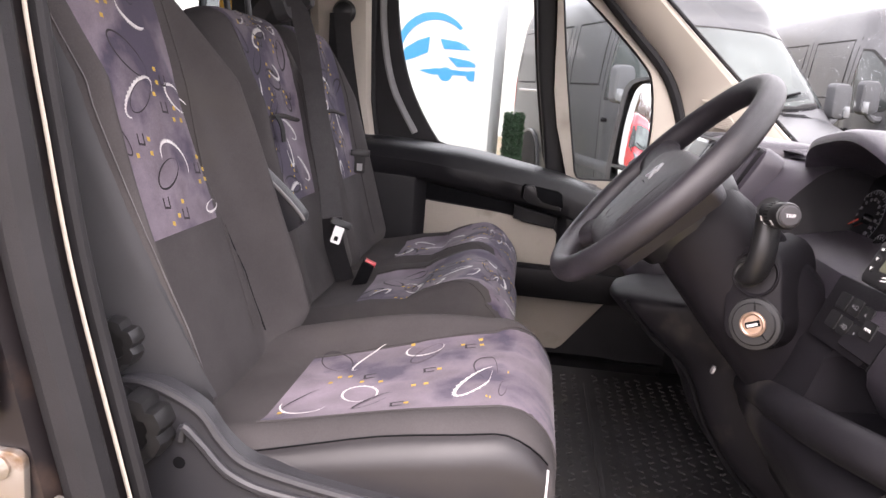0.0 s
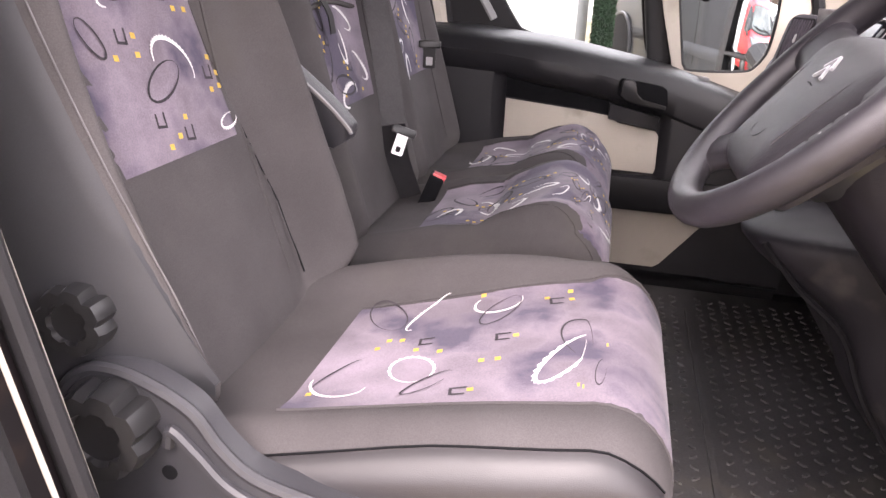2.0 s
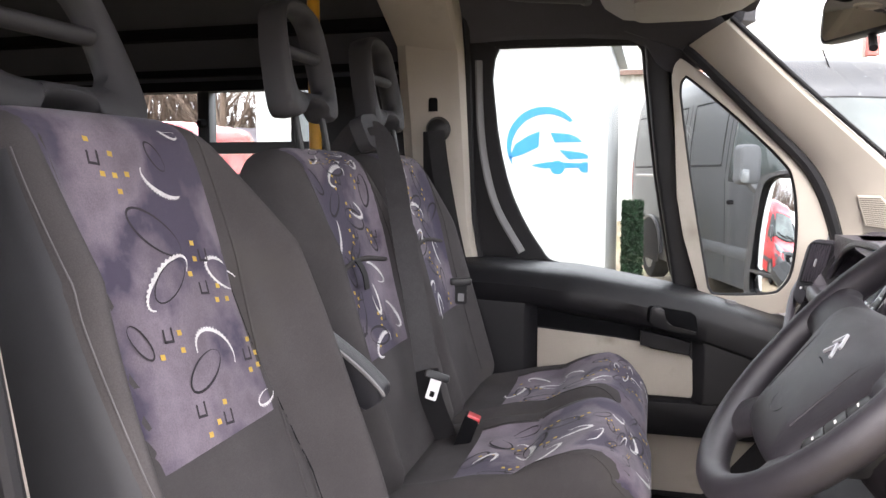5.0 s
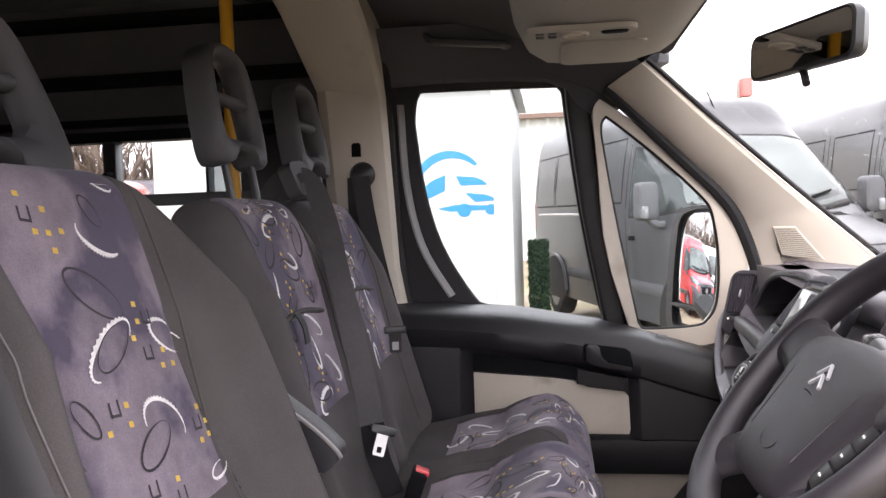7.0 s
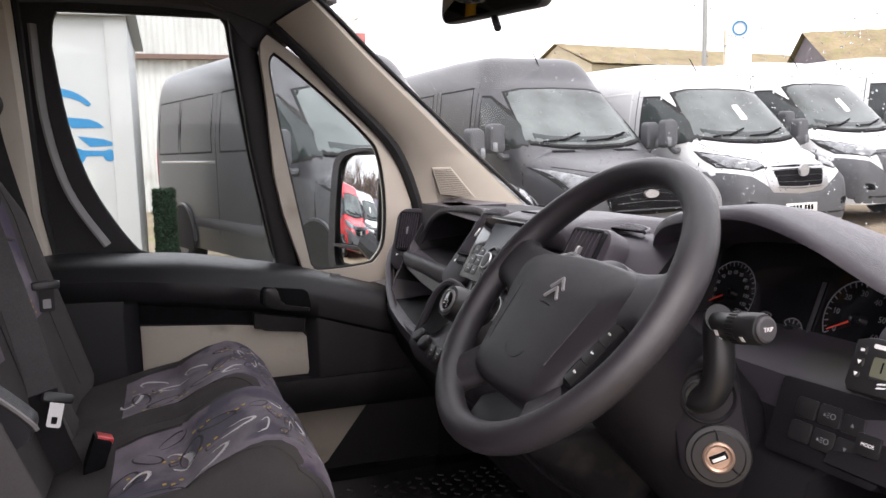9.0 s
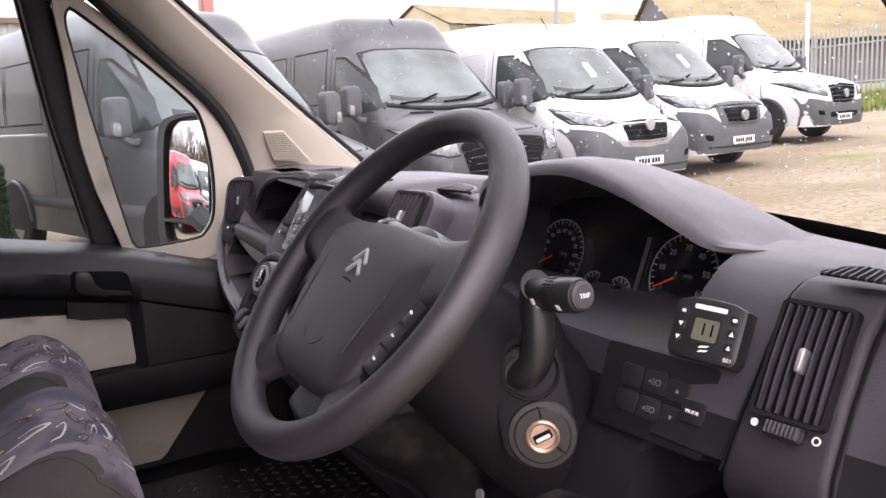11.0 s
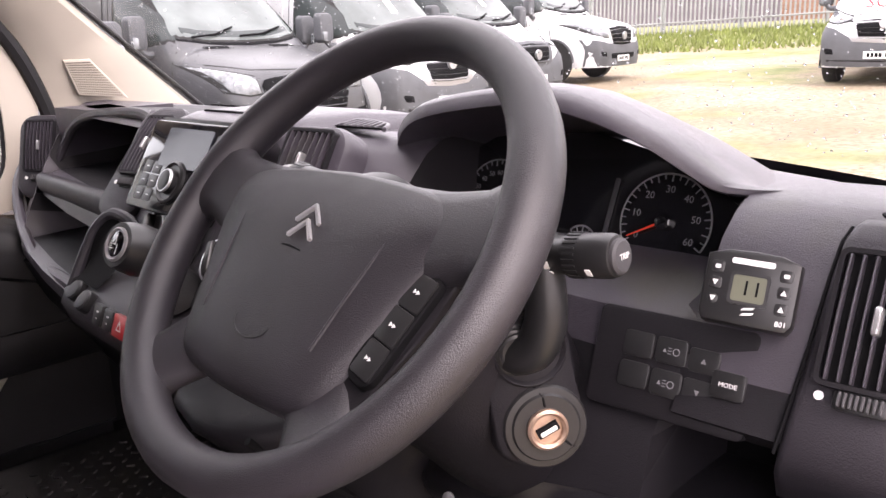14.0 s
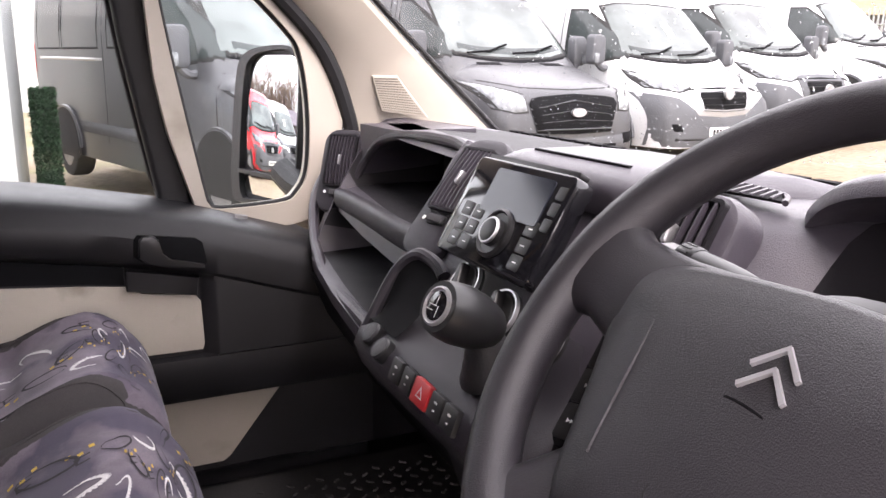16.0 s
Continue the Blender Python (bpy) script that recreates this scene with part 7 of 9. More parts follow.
for sx in (-1, 1):
    spoke([(sx * 0.05, 0.010, -0.012), (sx * 0.10, 0.016, -0.010), (sx * 0.14, 0.024, -0.005), (sx * 0.172, 0.030, 0.0)], [0.044, 0.036, 0.031, 0.046], 0.015)
    spoke([(sx * 0.055, -0.075, -0.020), (sx * 0.080, -0.102, -0.014), (sx * 0.095, -0.122, -0.008), (sx * 0.107, -0.136, 0.0)], [0.036, 0.030, 0.028, 0.042], 0.013)
# airbag cover
bm = bmesh.new()
pad = smooth_line([(0.0, 0.054, 0), (0.060, 0.051, 0), (0.106, 0.045, 0), (0.129, 0.039, 0), (0.139, 0.029, 0), (0.134, 0.014, 0), (0.123, -0.010, 0), (0.111, -0.038, 0), (0.099, -0.070, 0), (0.086, -0.100, 0), (0.066, -0.115, 0), (0.0, -0.120, 0), (-0.066, -0.115, 0), (-0.086, -0.100, 0), (-0.099, -0.070, 0), (-0.111, -0.038, 0), (-0.123, -0.010, 0), (-0.134, 0.014, 0), (-0.139, 0.029, 0), (-0.129, 0.039, 0), (-0.106, 0.045, 0), (-0.060, 0.051, 0), (0.0, 0.054, 0)], 4)[:-1]
rows = []
for k, z in ((0.95, -0.045), (1.0, -0.03), (1.0, -0.008), (0.985, -0.003), (0.955, 0.001), (0.90, 0.0045), (0.7, 0.009), (0.45, 0.011), (0.2, 0.012), (0.04, 0.012)):
    rows.append([W @ Vector((p.x * k, -0.02 + (p.y + 0.02) * k, z)) for p in pad])
loft(bm, rows)
cover = part("airbag_cover", bm, WHEEL_SKIN, wheel, sharp=60)
# emblem: two chevrons
bm = bmesh.new()
for dy in (0.0065, -0.0055):
    for sx in (-1, 1):
        arm_ = [(0.0, 0.0036), (0.0, 0.0006), (0.0124, -0.0122), (0.0138, -0.0100)]
        prism(bm, [(sx * x, y + dy) for x, y in arm_][::sx], 0.0026, W @ Matrix.Translation((0.0025, 0.0065, 0.0120)))
part("emblem", bm, EMBLEM, cover, "chrome double chevron emblem")
bm = bmesh.new()
frame_ring(bm, circle(0.021, 28, 0.012), circle(0.0200, 28, 0.0110), 0.0125, W @ Matrix.Translation((0.0, -0.073, -0.002)), 0.008)
part("oval_mark", bm, SMOOTH_BLACK, cover)
for sx in (-1, 1):
    bm = bmesh.new()
    tube(bm, smooth_line([W @ Vector((sx * 0.088, 0.027, 0.0066)), W @ Vector((sx * 0.081, 0.0, 0.0084)), W @ Vector((sx * 0.073, -0.04, 0.0086)), W @ Vector((sx * 0.066, -0.076, 0.0076))], 6), 0.0016, 8)
    part("crease", bm, WHEEL_SKIN, cover)
bm = bmesh.new()
tube(bm, smooth_line([W @ Vector((-0.040, -0.022, 0.0088)), W @ Vector((-0.008, -0.017, 0.0112)), W @ Vector((0.025, -0.021, 0.0104))], 6), 0.0012, 6)
part("crease", bm, DEEP_BLACK, cover)
# buttons in dark pods on both sides
for sx in (-1, 1):
    bm = bmesh.new()
    out_ = smooth_line([(sx * x, y, 0) for x, y in ((0.112, 0.040), (0.132, 0.045), (0.153, 0.046), (0.158, 0.030), (0.146, 0.012), (0.139, -0.010), (0.134, -0.040), (0.123, -0.072), (0.110, -0.098), (0.096, -0.117), (0.080, -0.116), (0.088, -0.095), (0.097, -0.050), (0.104, -0.015), (0.112, 0.010), (0.112, 0.040))], 4)[:-1]
    prism(bm, [(p.x, p.y) for p in (out_ if sx > 0 else out_[::-1])], 0.012, W @ Matrix.Translation((0, 0, -0.0165 if sx > 0 else -0.030)), 0.003)
    part("spoke_trim", bm, PLASTIC_POD, wheel, "smooth dark trim between the spokes")
    pm_ = W @ Matrix.Translation((sx * 0.1135, -0.0435, -0.0052 if sx > 0 else -0.0187)) @ pose(0, 0, 0, 0, 0, -12.5 * sx)
    bm = bmesh.new()
    prism(bm, rrect(0.026, 0.080, 0.010, 4), 0.010, pm_ @ Matrix.Translation((0, 0, -0.004)), 0.003)
    podo = part("button_pod", bm, DEEP_BLACK, wheel)
    for k in range(3):
        m_ = pm_ @ Matrix.Translation((sx * 0.001, 0.0235 - 0.0235 * k, 0.0055))
        bm = bmesh.new()
        prism(bm, rrect(0.0195, 0.0226, 0.002, 3), 0.0018, m_, 0.0007)
        b = part("button", bm, SMOOTH_BLACK, podo)
        bm = bmesh.new()
        for q in (-1, 1):
            prism(bm, [(-0.0018 + 0.0015 * q, -0.0014), (0.0009 + 0.0015 * q, 0), (-0.0018 + 0.0015 * q, 0.0014)], 0.0003, m_ @ Matrix.Translation((0, 0, 0.0019)))
        part("symbol", bm, WHITE_INK, b)

# column shroud
col = thing("steering_column", (0.5, -0.5045, 1.2), "black steering column shroud with stalks and ignition lock", "steering column")
bm = bmesh.new()
rows = []
for d, w, h, up in ((0.025, 0.055, 0.045, 0.0), (0.04, 0.076, 0.062, -0.004), (0.09, 0.082, 0.070, -0.006), (0.14, 0.084, 0.075, -0.008), (0.20, 0.084, 0.08, -0.012), (0.28, 0.08, 0.08, -0.02)):
    rows.append([W @ Vector((x, y + up, -d)) for x, y in [(w * math.copysign(abs(math.cos(q)) ** 0.75, math.cos(q)), h * math.copysign(abs(math.sin(q)) ** 0.75, math.sin(q))) for q in [2 * math.pi * k / 32 for k in range(32)]]])
loft(bm, rows)
part("shroud", bm, PLASTIC_MID, col, sharp=60)
# drum behind the wheel
bm = bmesh.new()
lathe(bm, [(0.06, -0.012), (0.078, -0.025), (0.082, -0.05), (0.075, -0.075)], 36, W @ Matrix.Translation((0, -0.01, 0)))
part("switch_drum", bm, SMOOTH_BLACK, col)
# side pod with ignition and stalk well
im = basis((0.484, -0.597, 1.288), (0.80, -0.55, 0.06), (0.10, 0.05, 1))
pod_o = smooth_line([(-0.001, 0.0665, 0), (0.018, 0.0600, 0), (0.0295, 0.0430, 0), (0.0345, 0.0040, 0), (0.0372, -0.0280, 0), (0.0275, -0.0515, 0), (-0.001, -0.0622, 0), (-0.0268, -0.0505, 0), (-0.0325, -0.0210, 0), (-0.0358, 0.0330, 0), (-0.0280, 0.0540, 0), (-0.001, 0.0665, 0)], 4)[:-1]
bm = bmesh.new()
rows = []
for k, z in ((1.22, -0.10), (1.08, -0.03), (1.02, 0.0), (0.985, 0.0055), (0.93, 0.0078)):
    rows.append([im @ Vector((p.x * k, p.y * k, z)) for p in pod_o])
loft(bm, rows)
ipod = part("ignition_pod", bm, PLASTIC_POD, col, sharp=60)
bm = bmesh.new()
lathe(bm, [(0.0325, 0.0), (0.0325, 0.0085), (0.0310, 0.0105), (0.0265, 0.0110), (0.0250, 0.0128), (0.016, 0.0130)], 32, im @ Matrix.Translation((0.0070, -0.0305, 0)))
part("lock_surround", bm, SMOOTH_BLACK, ipod)
bm = bmesh.new()
lathe(bm, [(0.0155, 0.010), (0.0155, 0.0165), (0.0135, 0.018), (0.0115, 0.0165), (0.011, 0.0135), (0.002, 0.0140)], 32, im @ Matrix.Translation((0.0070, -0.0305, 0)))
lock = part("ignition_lock", bm, BRASS, ipod, "worn brass coloured ignition lock")
bm = bmesh.new()
box(bm, 0, 0, 0.0150, 0.0175, 0.0075, 0.004, 0.001, im @ Matrix.Translation((0.0070, -0.0305, 0)) @ pose(0, 0, 0, 0, 0, 22))
ks_ = part("key_slot", bm, DEEP_BLACK, lock)
bm = bmesh.new()
box(bm, 0, -0.0008, 0.0170, 0.0135, 0.0034, 0.0012, 0.0006, im @ Matrix.Translation((0.0070, -0.0305, 0)) @ pose(0, 0, 0, 0, 0, 22))
part("slot_shutter", bm, TONGUE, ks_, "bright steel shutter")
wl_ = im @ Matrix.Translation((0.0005, 0.0300, 0.0008))
bm = bmesh.new()
lathe(bm, [(0.0285, 0.0), (0.0285, 0.0088), (0.0270, 0.0100), (0.0255, 0.0092), (0.0235, 0.0060), (0.0215, 0.0050), (0.004, 0.0048)], 36, wl_)
part("stalk_well", bm, PLASTIC_POD, ipod, "hollow round the stalk with a raised rim")
bm = bmesh.new()
lathe(bm, [(0.0220, 0.0052), (0.0215, 0.0066), (0.004, 0.0068)], 30, wl_)
part("well_floor", bm, DEEP_BLACK, ipod)
bm = bmesh.new()
for r_, h_ in ((0.0195, 0.0075), (0.0165, 0.0105), (0.0135, 0.0135)):
    lathe(bm, [(r_, h_ - 0.004), (r_, h_), (r_ - 0.002, h_ + 0.0012), (0.004, h_)], 26, wl_ @ Matrix.Translation((-0.010, 0.001, 0)))
part("stalk_boot", bm, SMOOTH_BLACK, ipod, "stepped rubber boot")
bm = bmesh.new()
tube(bm, [im @ Vector(p) for p in ((0.000, 0.0030, 0.0088), (0.003, -0.0015, 0.0088), (0.0062, -0.0070, 0.0125), (0.0070, -0.0135, 0.0132))], 0.0010, 6)
tube(bm, [im @ Vector(p) for p in ((0.0185, -0.0410, 0.0132), (0.0240, -0.0465, 0.0125), (0.0330, -0.0530, 0.0060))], 0.0010, 6)
part("split_line", bm, DEEP_BLACK, ipod)
# wiper stalk
bm = bmesh.new()
line = smooth_line([im @ Vector(p) for p in ((-0.012, 0.030, 0.002), (-0.006, 0.029, 0.010), (0.004, 0.036, 0.019), (0.011, 0.056, 0.024), (0.0125, 0.082, 0.0235), (0.0125, 0.103, 0.0225), (0.0140, 0.110, 0.0290))], 5)
tube(bm, line, [0.0150 + 0.0035 * min(1.0, i / 12) - 0.0020 * max(0.0, (i - 18) / 12) for i in range(len(line))], 18, flat=0.82)
stalk = part("wiper_stalk", bm, SMOOTH_BLACK, col, "black wiper stalk")
stm = Matrix.Translation((0.481, -0.612, 1.393)) @ Vector((0.06, -0.97, 0.13)).to_track_quat("Z", "Y").to_matrix().to_4x4()
bm = bmesh.new()
lathe(bm, [(0.010, -0.006), (0.0135, 0.0), (0.0135, 0.022), (0.0152, 0.025), (0.0152, 0.056), (0.0138, 0.060), (0.0120, 0.0605)], 28, stm)
part("stalk_barrel", bm, SMOOTH_BLACK, stalk)
for k in range(24):
    bm = bmesh.new()
    box(bm, 0.0153, 0, 0.031, 0.0012, 0.0016, 0.010, 0.0, stm @ pose(0, 0, 0, 0, 0, 15 * k))
    part("ridge", bm, SMOOTH_BLACK, stalk)
bm = bmesh.new()
lathe(bm, [(0.0120, 0.0605), (0.0120, 0.063), (0.010, 0.0645), (0.001, 0.065)], 28, stm)
cap = part("trip_button", bm, GREY_PLASTIC, stalk)
tz = stm.to_3x3() @ Vector((0, 0, 1))
upv = Vector((0, 0, 1)) - tz * tz.z
xv = upv.cross(tz)
writing("TRIP", 0.0058, basis(stm @ Vector((0, 0, 0.0652)), xv, upv), WHITE_INK, cap)
bm = bmesh.new()
for q, zz in ((200, 0.012), (235, 0.012), (215, 0.045)):
    box(bm, 0.0138 if zz < 0.03 else 0.0154, 0, zz, 0.0006, 0.006, 0.004, 0.0, stm @ pose(0, 0, 0, 0, 0, q))
part("stalk_marks", bm, WHITE_INK, stalk)
# light stalk on the far side
bm = bmesh.new()
tube(bm, smooth_line([(0.455, -0.445, 1.405), (0.465, -0.40, 1.416), (0.471, -0.372, 1.419), (0.476, -0.335, 1.421)], 5), [0.0085] * 6 + [0.0115] * 10, 14)
lst = part("light_stalk", bm, SMOOTH_BLACK, col, "black lamp stalk")
lsm = Matrix.Translation((0.476, -0.338, 1.421)) @ Vector((0.10, 0.99, 0.05)).to_track_quat("Z", "Y").to_matrix().to_4x4()
bm = bmesh.new()
lathe(bm, [(0.0117, 0), (0.0125, 0.003), (0.0125, 0.016), (0.0115, 0.018)], 20, lsm)
part("twist_ring", bm, SMOOTH_BLACK, lst)
bm = bmesh.new()
for k in range(16):
    box(bm, 0.0126, 0, 0.010, 0.0010, 0.0016, 0.011, 0.0, lsm @ pose(0, 0, 0, 0, 0, 22.5 * k))
part("ring_ridges", bm, SMOOTH_BLACK, lst)
bm = bmesh.new()
prism(bm, rrect(0.017, 0.013, 0.005, 4), 0.026, lsm @ Matrix.Translation((0, 0, 0.016)), 0.004)
part("stalk_tip", bm, ARM_GREY, lst, "pale grey paddle tip")

# interior mirror
im_ = thing("interior_mirror", (0.5, -0.12, 1.8), "black framed interior mirror hanging from the windscreen", "interior mirror")
mm2 = basis((0.470, -0.088, 1.811), (0.30, -0.95, -0.02), (0.05, 0, 1))
bm = bmesh.new()
shape = rrect(0.243, 0.070, 0.018, 5)
loft(bm, [[mm2 @ Vector((x * k, y * k, z)) for x, y in shape] for k, z in ((0.6, -0.035), (0.9, -0.025), (1.0, -0.008), (1.0, 0.004), (0.965, 0.006), (0.95, 0.003))])
part("housing", bm, SMOOTH_BLACK, im_)
bm = bmesh.new()
prism(bm, rrect(0.230, 0.060, 0.014, 5), 0.002, mm2 @ Matrix.Translation((0, 0, 0.003)))
part("mirror_glass", bm, MIRROR, im_, "mirror glass")
bm = bmesh.new()
tube(bm, smooth_line([mm2 @ Vector((0.0, -0.03, -0.005)), mm2 @ Vector((0.008, -0.045, -0.004)), mm2 @ Vector((0.018, -0.056, 0.0))], 4), 0.006, 8)
part("dip_lever", bm, SMOOTH_BLACK, im_)
bm = bmesh.new()
tube(bm, smooth_line([mm2 @ Vector((0, 0.0, -0.02)), (0.505, -0.066, 1.822), (0.555, -0.062, 1.846)], 5), 0.012, 10)
part("arm", bm, SMOOTH_BLACK, im_)

# ---- outside: yard, vans, cabin, buildings ----
def rise(x, y):
    """The yard climbs gently ahead of the van."""
    return lerp([(-60, 0), (0, 0.03), (2.5, 0.177), (5, 0.248), (7.3, 0.325), (9.65, 0.446), (13.5, 0.63), (20, 0.85), (25, 1.1), (32, 1.65), (60, 2.0), (400, 2.0)], x)


gr = bpy.data.materials.new("yard ground")
gr.use_nodes = True
gn, gl = gr.node_tree.nodes, gr.node_tree.links
gb = gn["Principled BSDF"]
gco = gn.new("ShaderNodeTexCoord").outputs["Object"]


def gnoise(sc, detail=5.0):
    n = gn.new("ShaderNodeTexNoise")
    n.inputs["Scale"].default_value, n.inputs["Detail"].default_value = sc, detail
    gl.new(gco, n.inputs["Vector"])
    return n.outputs["Fac"]


def gramp(src, a, b):
    n = gn.new("ShaderNodeMapRange")
    n.inputs["From Min"].default_value, n.inputs["From Max"].default_value = a, b
    gl.new(src, n.inputs["Value"])
    return n.outputs["Result"]


def gmix(f, a, b):
    n = gn.new("ShaderNodeMix")
    n.data_type = "RGBA"
    for s, v in ((n.inputs[0], f), (n.inputs[6], a), (n.inputs[7], b)):
        if isinstance(v, bpy.types.NodeSocket):
            gl.new(v, s)
        else:
            s.default_value = (*v, 1)
    return n.outputs[2]


dirt_c = gmix(gramp(gnoise(0.5), 0.35, 0.65), (0.22, 0.170, 0.112), (0.35, 0.290, 0.215))
dirt_c = gmix(gramp(gnoise(14.0), 0.4, 0.7), dirt_c, (0.15, 0.115, 0.072))
grass_c = gmix(gramp(gnoise(2.0), 0.35, 0.65), (0.11, 0.135, 0.045), (0.24, 0.225, 0.10))
sx = gn.new("ShaderNodeSeparateXYZ")
gl.new(gco, sx.inputs[0])
bank = gramp(sx.outputs["X"], 21.0, 26.0)
patchy = gramp(gnoise(0.42, 6.0), 0.51, 0.64)
mx = gn.new("ShaderNodeMath")
mx.operation = "MAXIMUM"
gl.new(bank, mx.inputs[0])
gl.new(patchy, mx.inputs[1])
gl.new(gmix(mx.outputs[0], dirt_c, grass_c), gb.inputs["Base Color"])
gb.inputs["Roughness"].default_value = 0.95
gbump = gn.new("ShaderNodeBump")
gbump.inputs["Strength"].default_value, gbump.inputs["Distance"].default_value = 0.6, 0.05
gl.new(gnoise(9.0), gbump.inputs["Height"])
gl.new(gbump.outputs["Normal"], gb.inputs["Normal"])
bm = bmesh.new()
xs = [-800, -200, -60, -30] + list(range(-20, 0, 4)) + [0, 2, 4, 6, 8, 10, 12, 14, 16, 18, 20, 22, 25, 28, 32, 40, 60, 200, 900]
ys = [-800, -200, -60, -20, -10, -5, 0, 3, 6, 9, 12, 16, 20, 26, 34, 50, 100, 300, 900]
sheet(bm, [[(x, y, rise(x, y) + 0.03 * math.sin(x * 1.7 + y) * math.sin(y * 1.3) * (1 if 3 < x < 40 else 0)) for y in ys] for x in xs])
solid("ground", bm, gr, "yard of pale trodden earth with patches of grass", "ground", kind="structure")

WHITE_PAINT = material("white van paint", (0.60, 0.61, 0.62), 0.25, vary=0.03, coat=0.6, dirt=(0.6, 0.6, 0.58), dirt_amount=0.05, dirt_scale=2)
GREY_PAINT = material("dark grey van paint", (0.049, 0.050, 0.055), 0.30, vary=0.08, spec=0.65, dirt=(0.06, 0.06, 0.06), dirt_amount=0.2, dirt_scale=2)
RED_PAINT = material("red van paint", (0.62, 0.02, 0.03), 0.25, vary=0.05, coat=0.7)
BUMPER = material("grey bumper plastic", (0.072, 0.075, 0.082), 0.6, vary=0.15, scale=4)
# the pale base colour carries part of the sky's reflection
WS_GLASS = material("pale van windscreen", (0.115, 0.130, 0.128), 0.08, vary=0.45, scale=1.3, spec=0.26)
VAN_GLASS = material("dark van glass", (0.035, 0.042, 0.042), 0.05, vary=0.4, scale=1.5, spec=0.35)
LAMP = material("headlamp lens", (0.15, 0.16, 0.17), 0.10, vary=0.5, scale=11, coat=0.8)
TYRE = material("tyre", (0.02, 0.02, 0.02), 0.8, vary=0.15)
RIM = material("steel rim", (0.25, 0.25, 0.26), 0.4, 0.6, vary=0.15)
PLATE = material("number plate", (0.7, 0.7, 0.68), 0.4, vary=0.05)
SEAM = material("panel gap", (0.008, 0.008, 0.008), 0.8, vary=0.05)


VAN_SHAPES = {
    # centre line from the nose up and back, nose half width, cowl and head of the windscreen, its half widths
    "transit": dict(line=[(0.0, 0.60), (-0.012, 0.78), (-0.04, 0.93), (-0.10, 1.03), (-0.25, 1.11), (-0.55, 1.20), (-0.90, 1.29), (-1.06, 1.345), (-1.50, 1.76), (-1.92, 2.13), (-2.10, 2.27), (-2.40, 0.84), (-2.9, 0.97)], cowl=-1.08, head=-1.90, zc=1.37, zh=2.10, glass=(0.83, 0.74)),
    "boxer": dict(line=[(0.0, 0.55), (-0.015, 0.72), (-0.05, 0.88), (-0.12, 0.99), (-0.28, 1.08), (-0.55, 1.19), (-0.72, 1.27), (-1.12, 1.67), (-1.50, 2.03), (-1.68, 2.14), (-1.95, 0.72), (-2.4, 0.93)], cowl=-0.75, head=-1.48, zc=1.31, zh=2.0, glass=(0.86, 0.74)),
    "sprinter": dict(line=[(0.0, 0.58), (-0.012, 0.78), (-0.04, 0.95), (-0.10, 1.05), (-0.30, 1.13), (-0.65, 1.21), (-0.98, 1.29), (-1.10, 1.34), (-1.48, 1.74), (-1.84, 2.10), (-2.02, 2.22), (-2.3, 0.80), (-2.8, 0.96)], cowl=-1.12, head=-1.82, zc=1.37, zh=2.07, glass=(0.84, 0.74)),
}
VAN_SHAPES["fiat"] = VAN_SHAPES["boxer"]


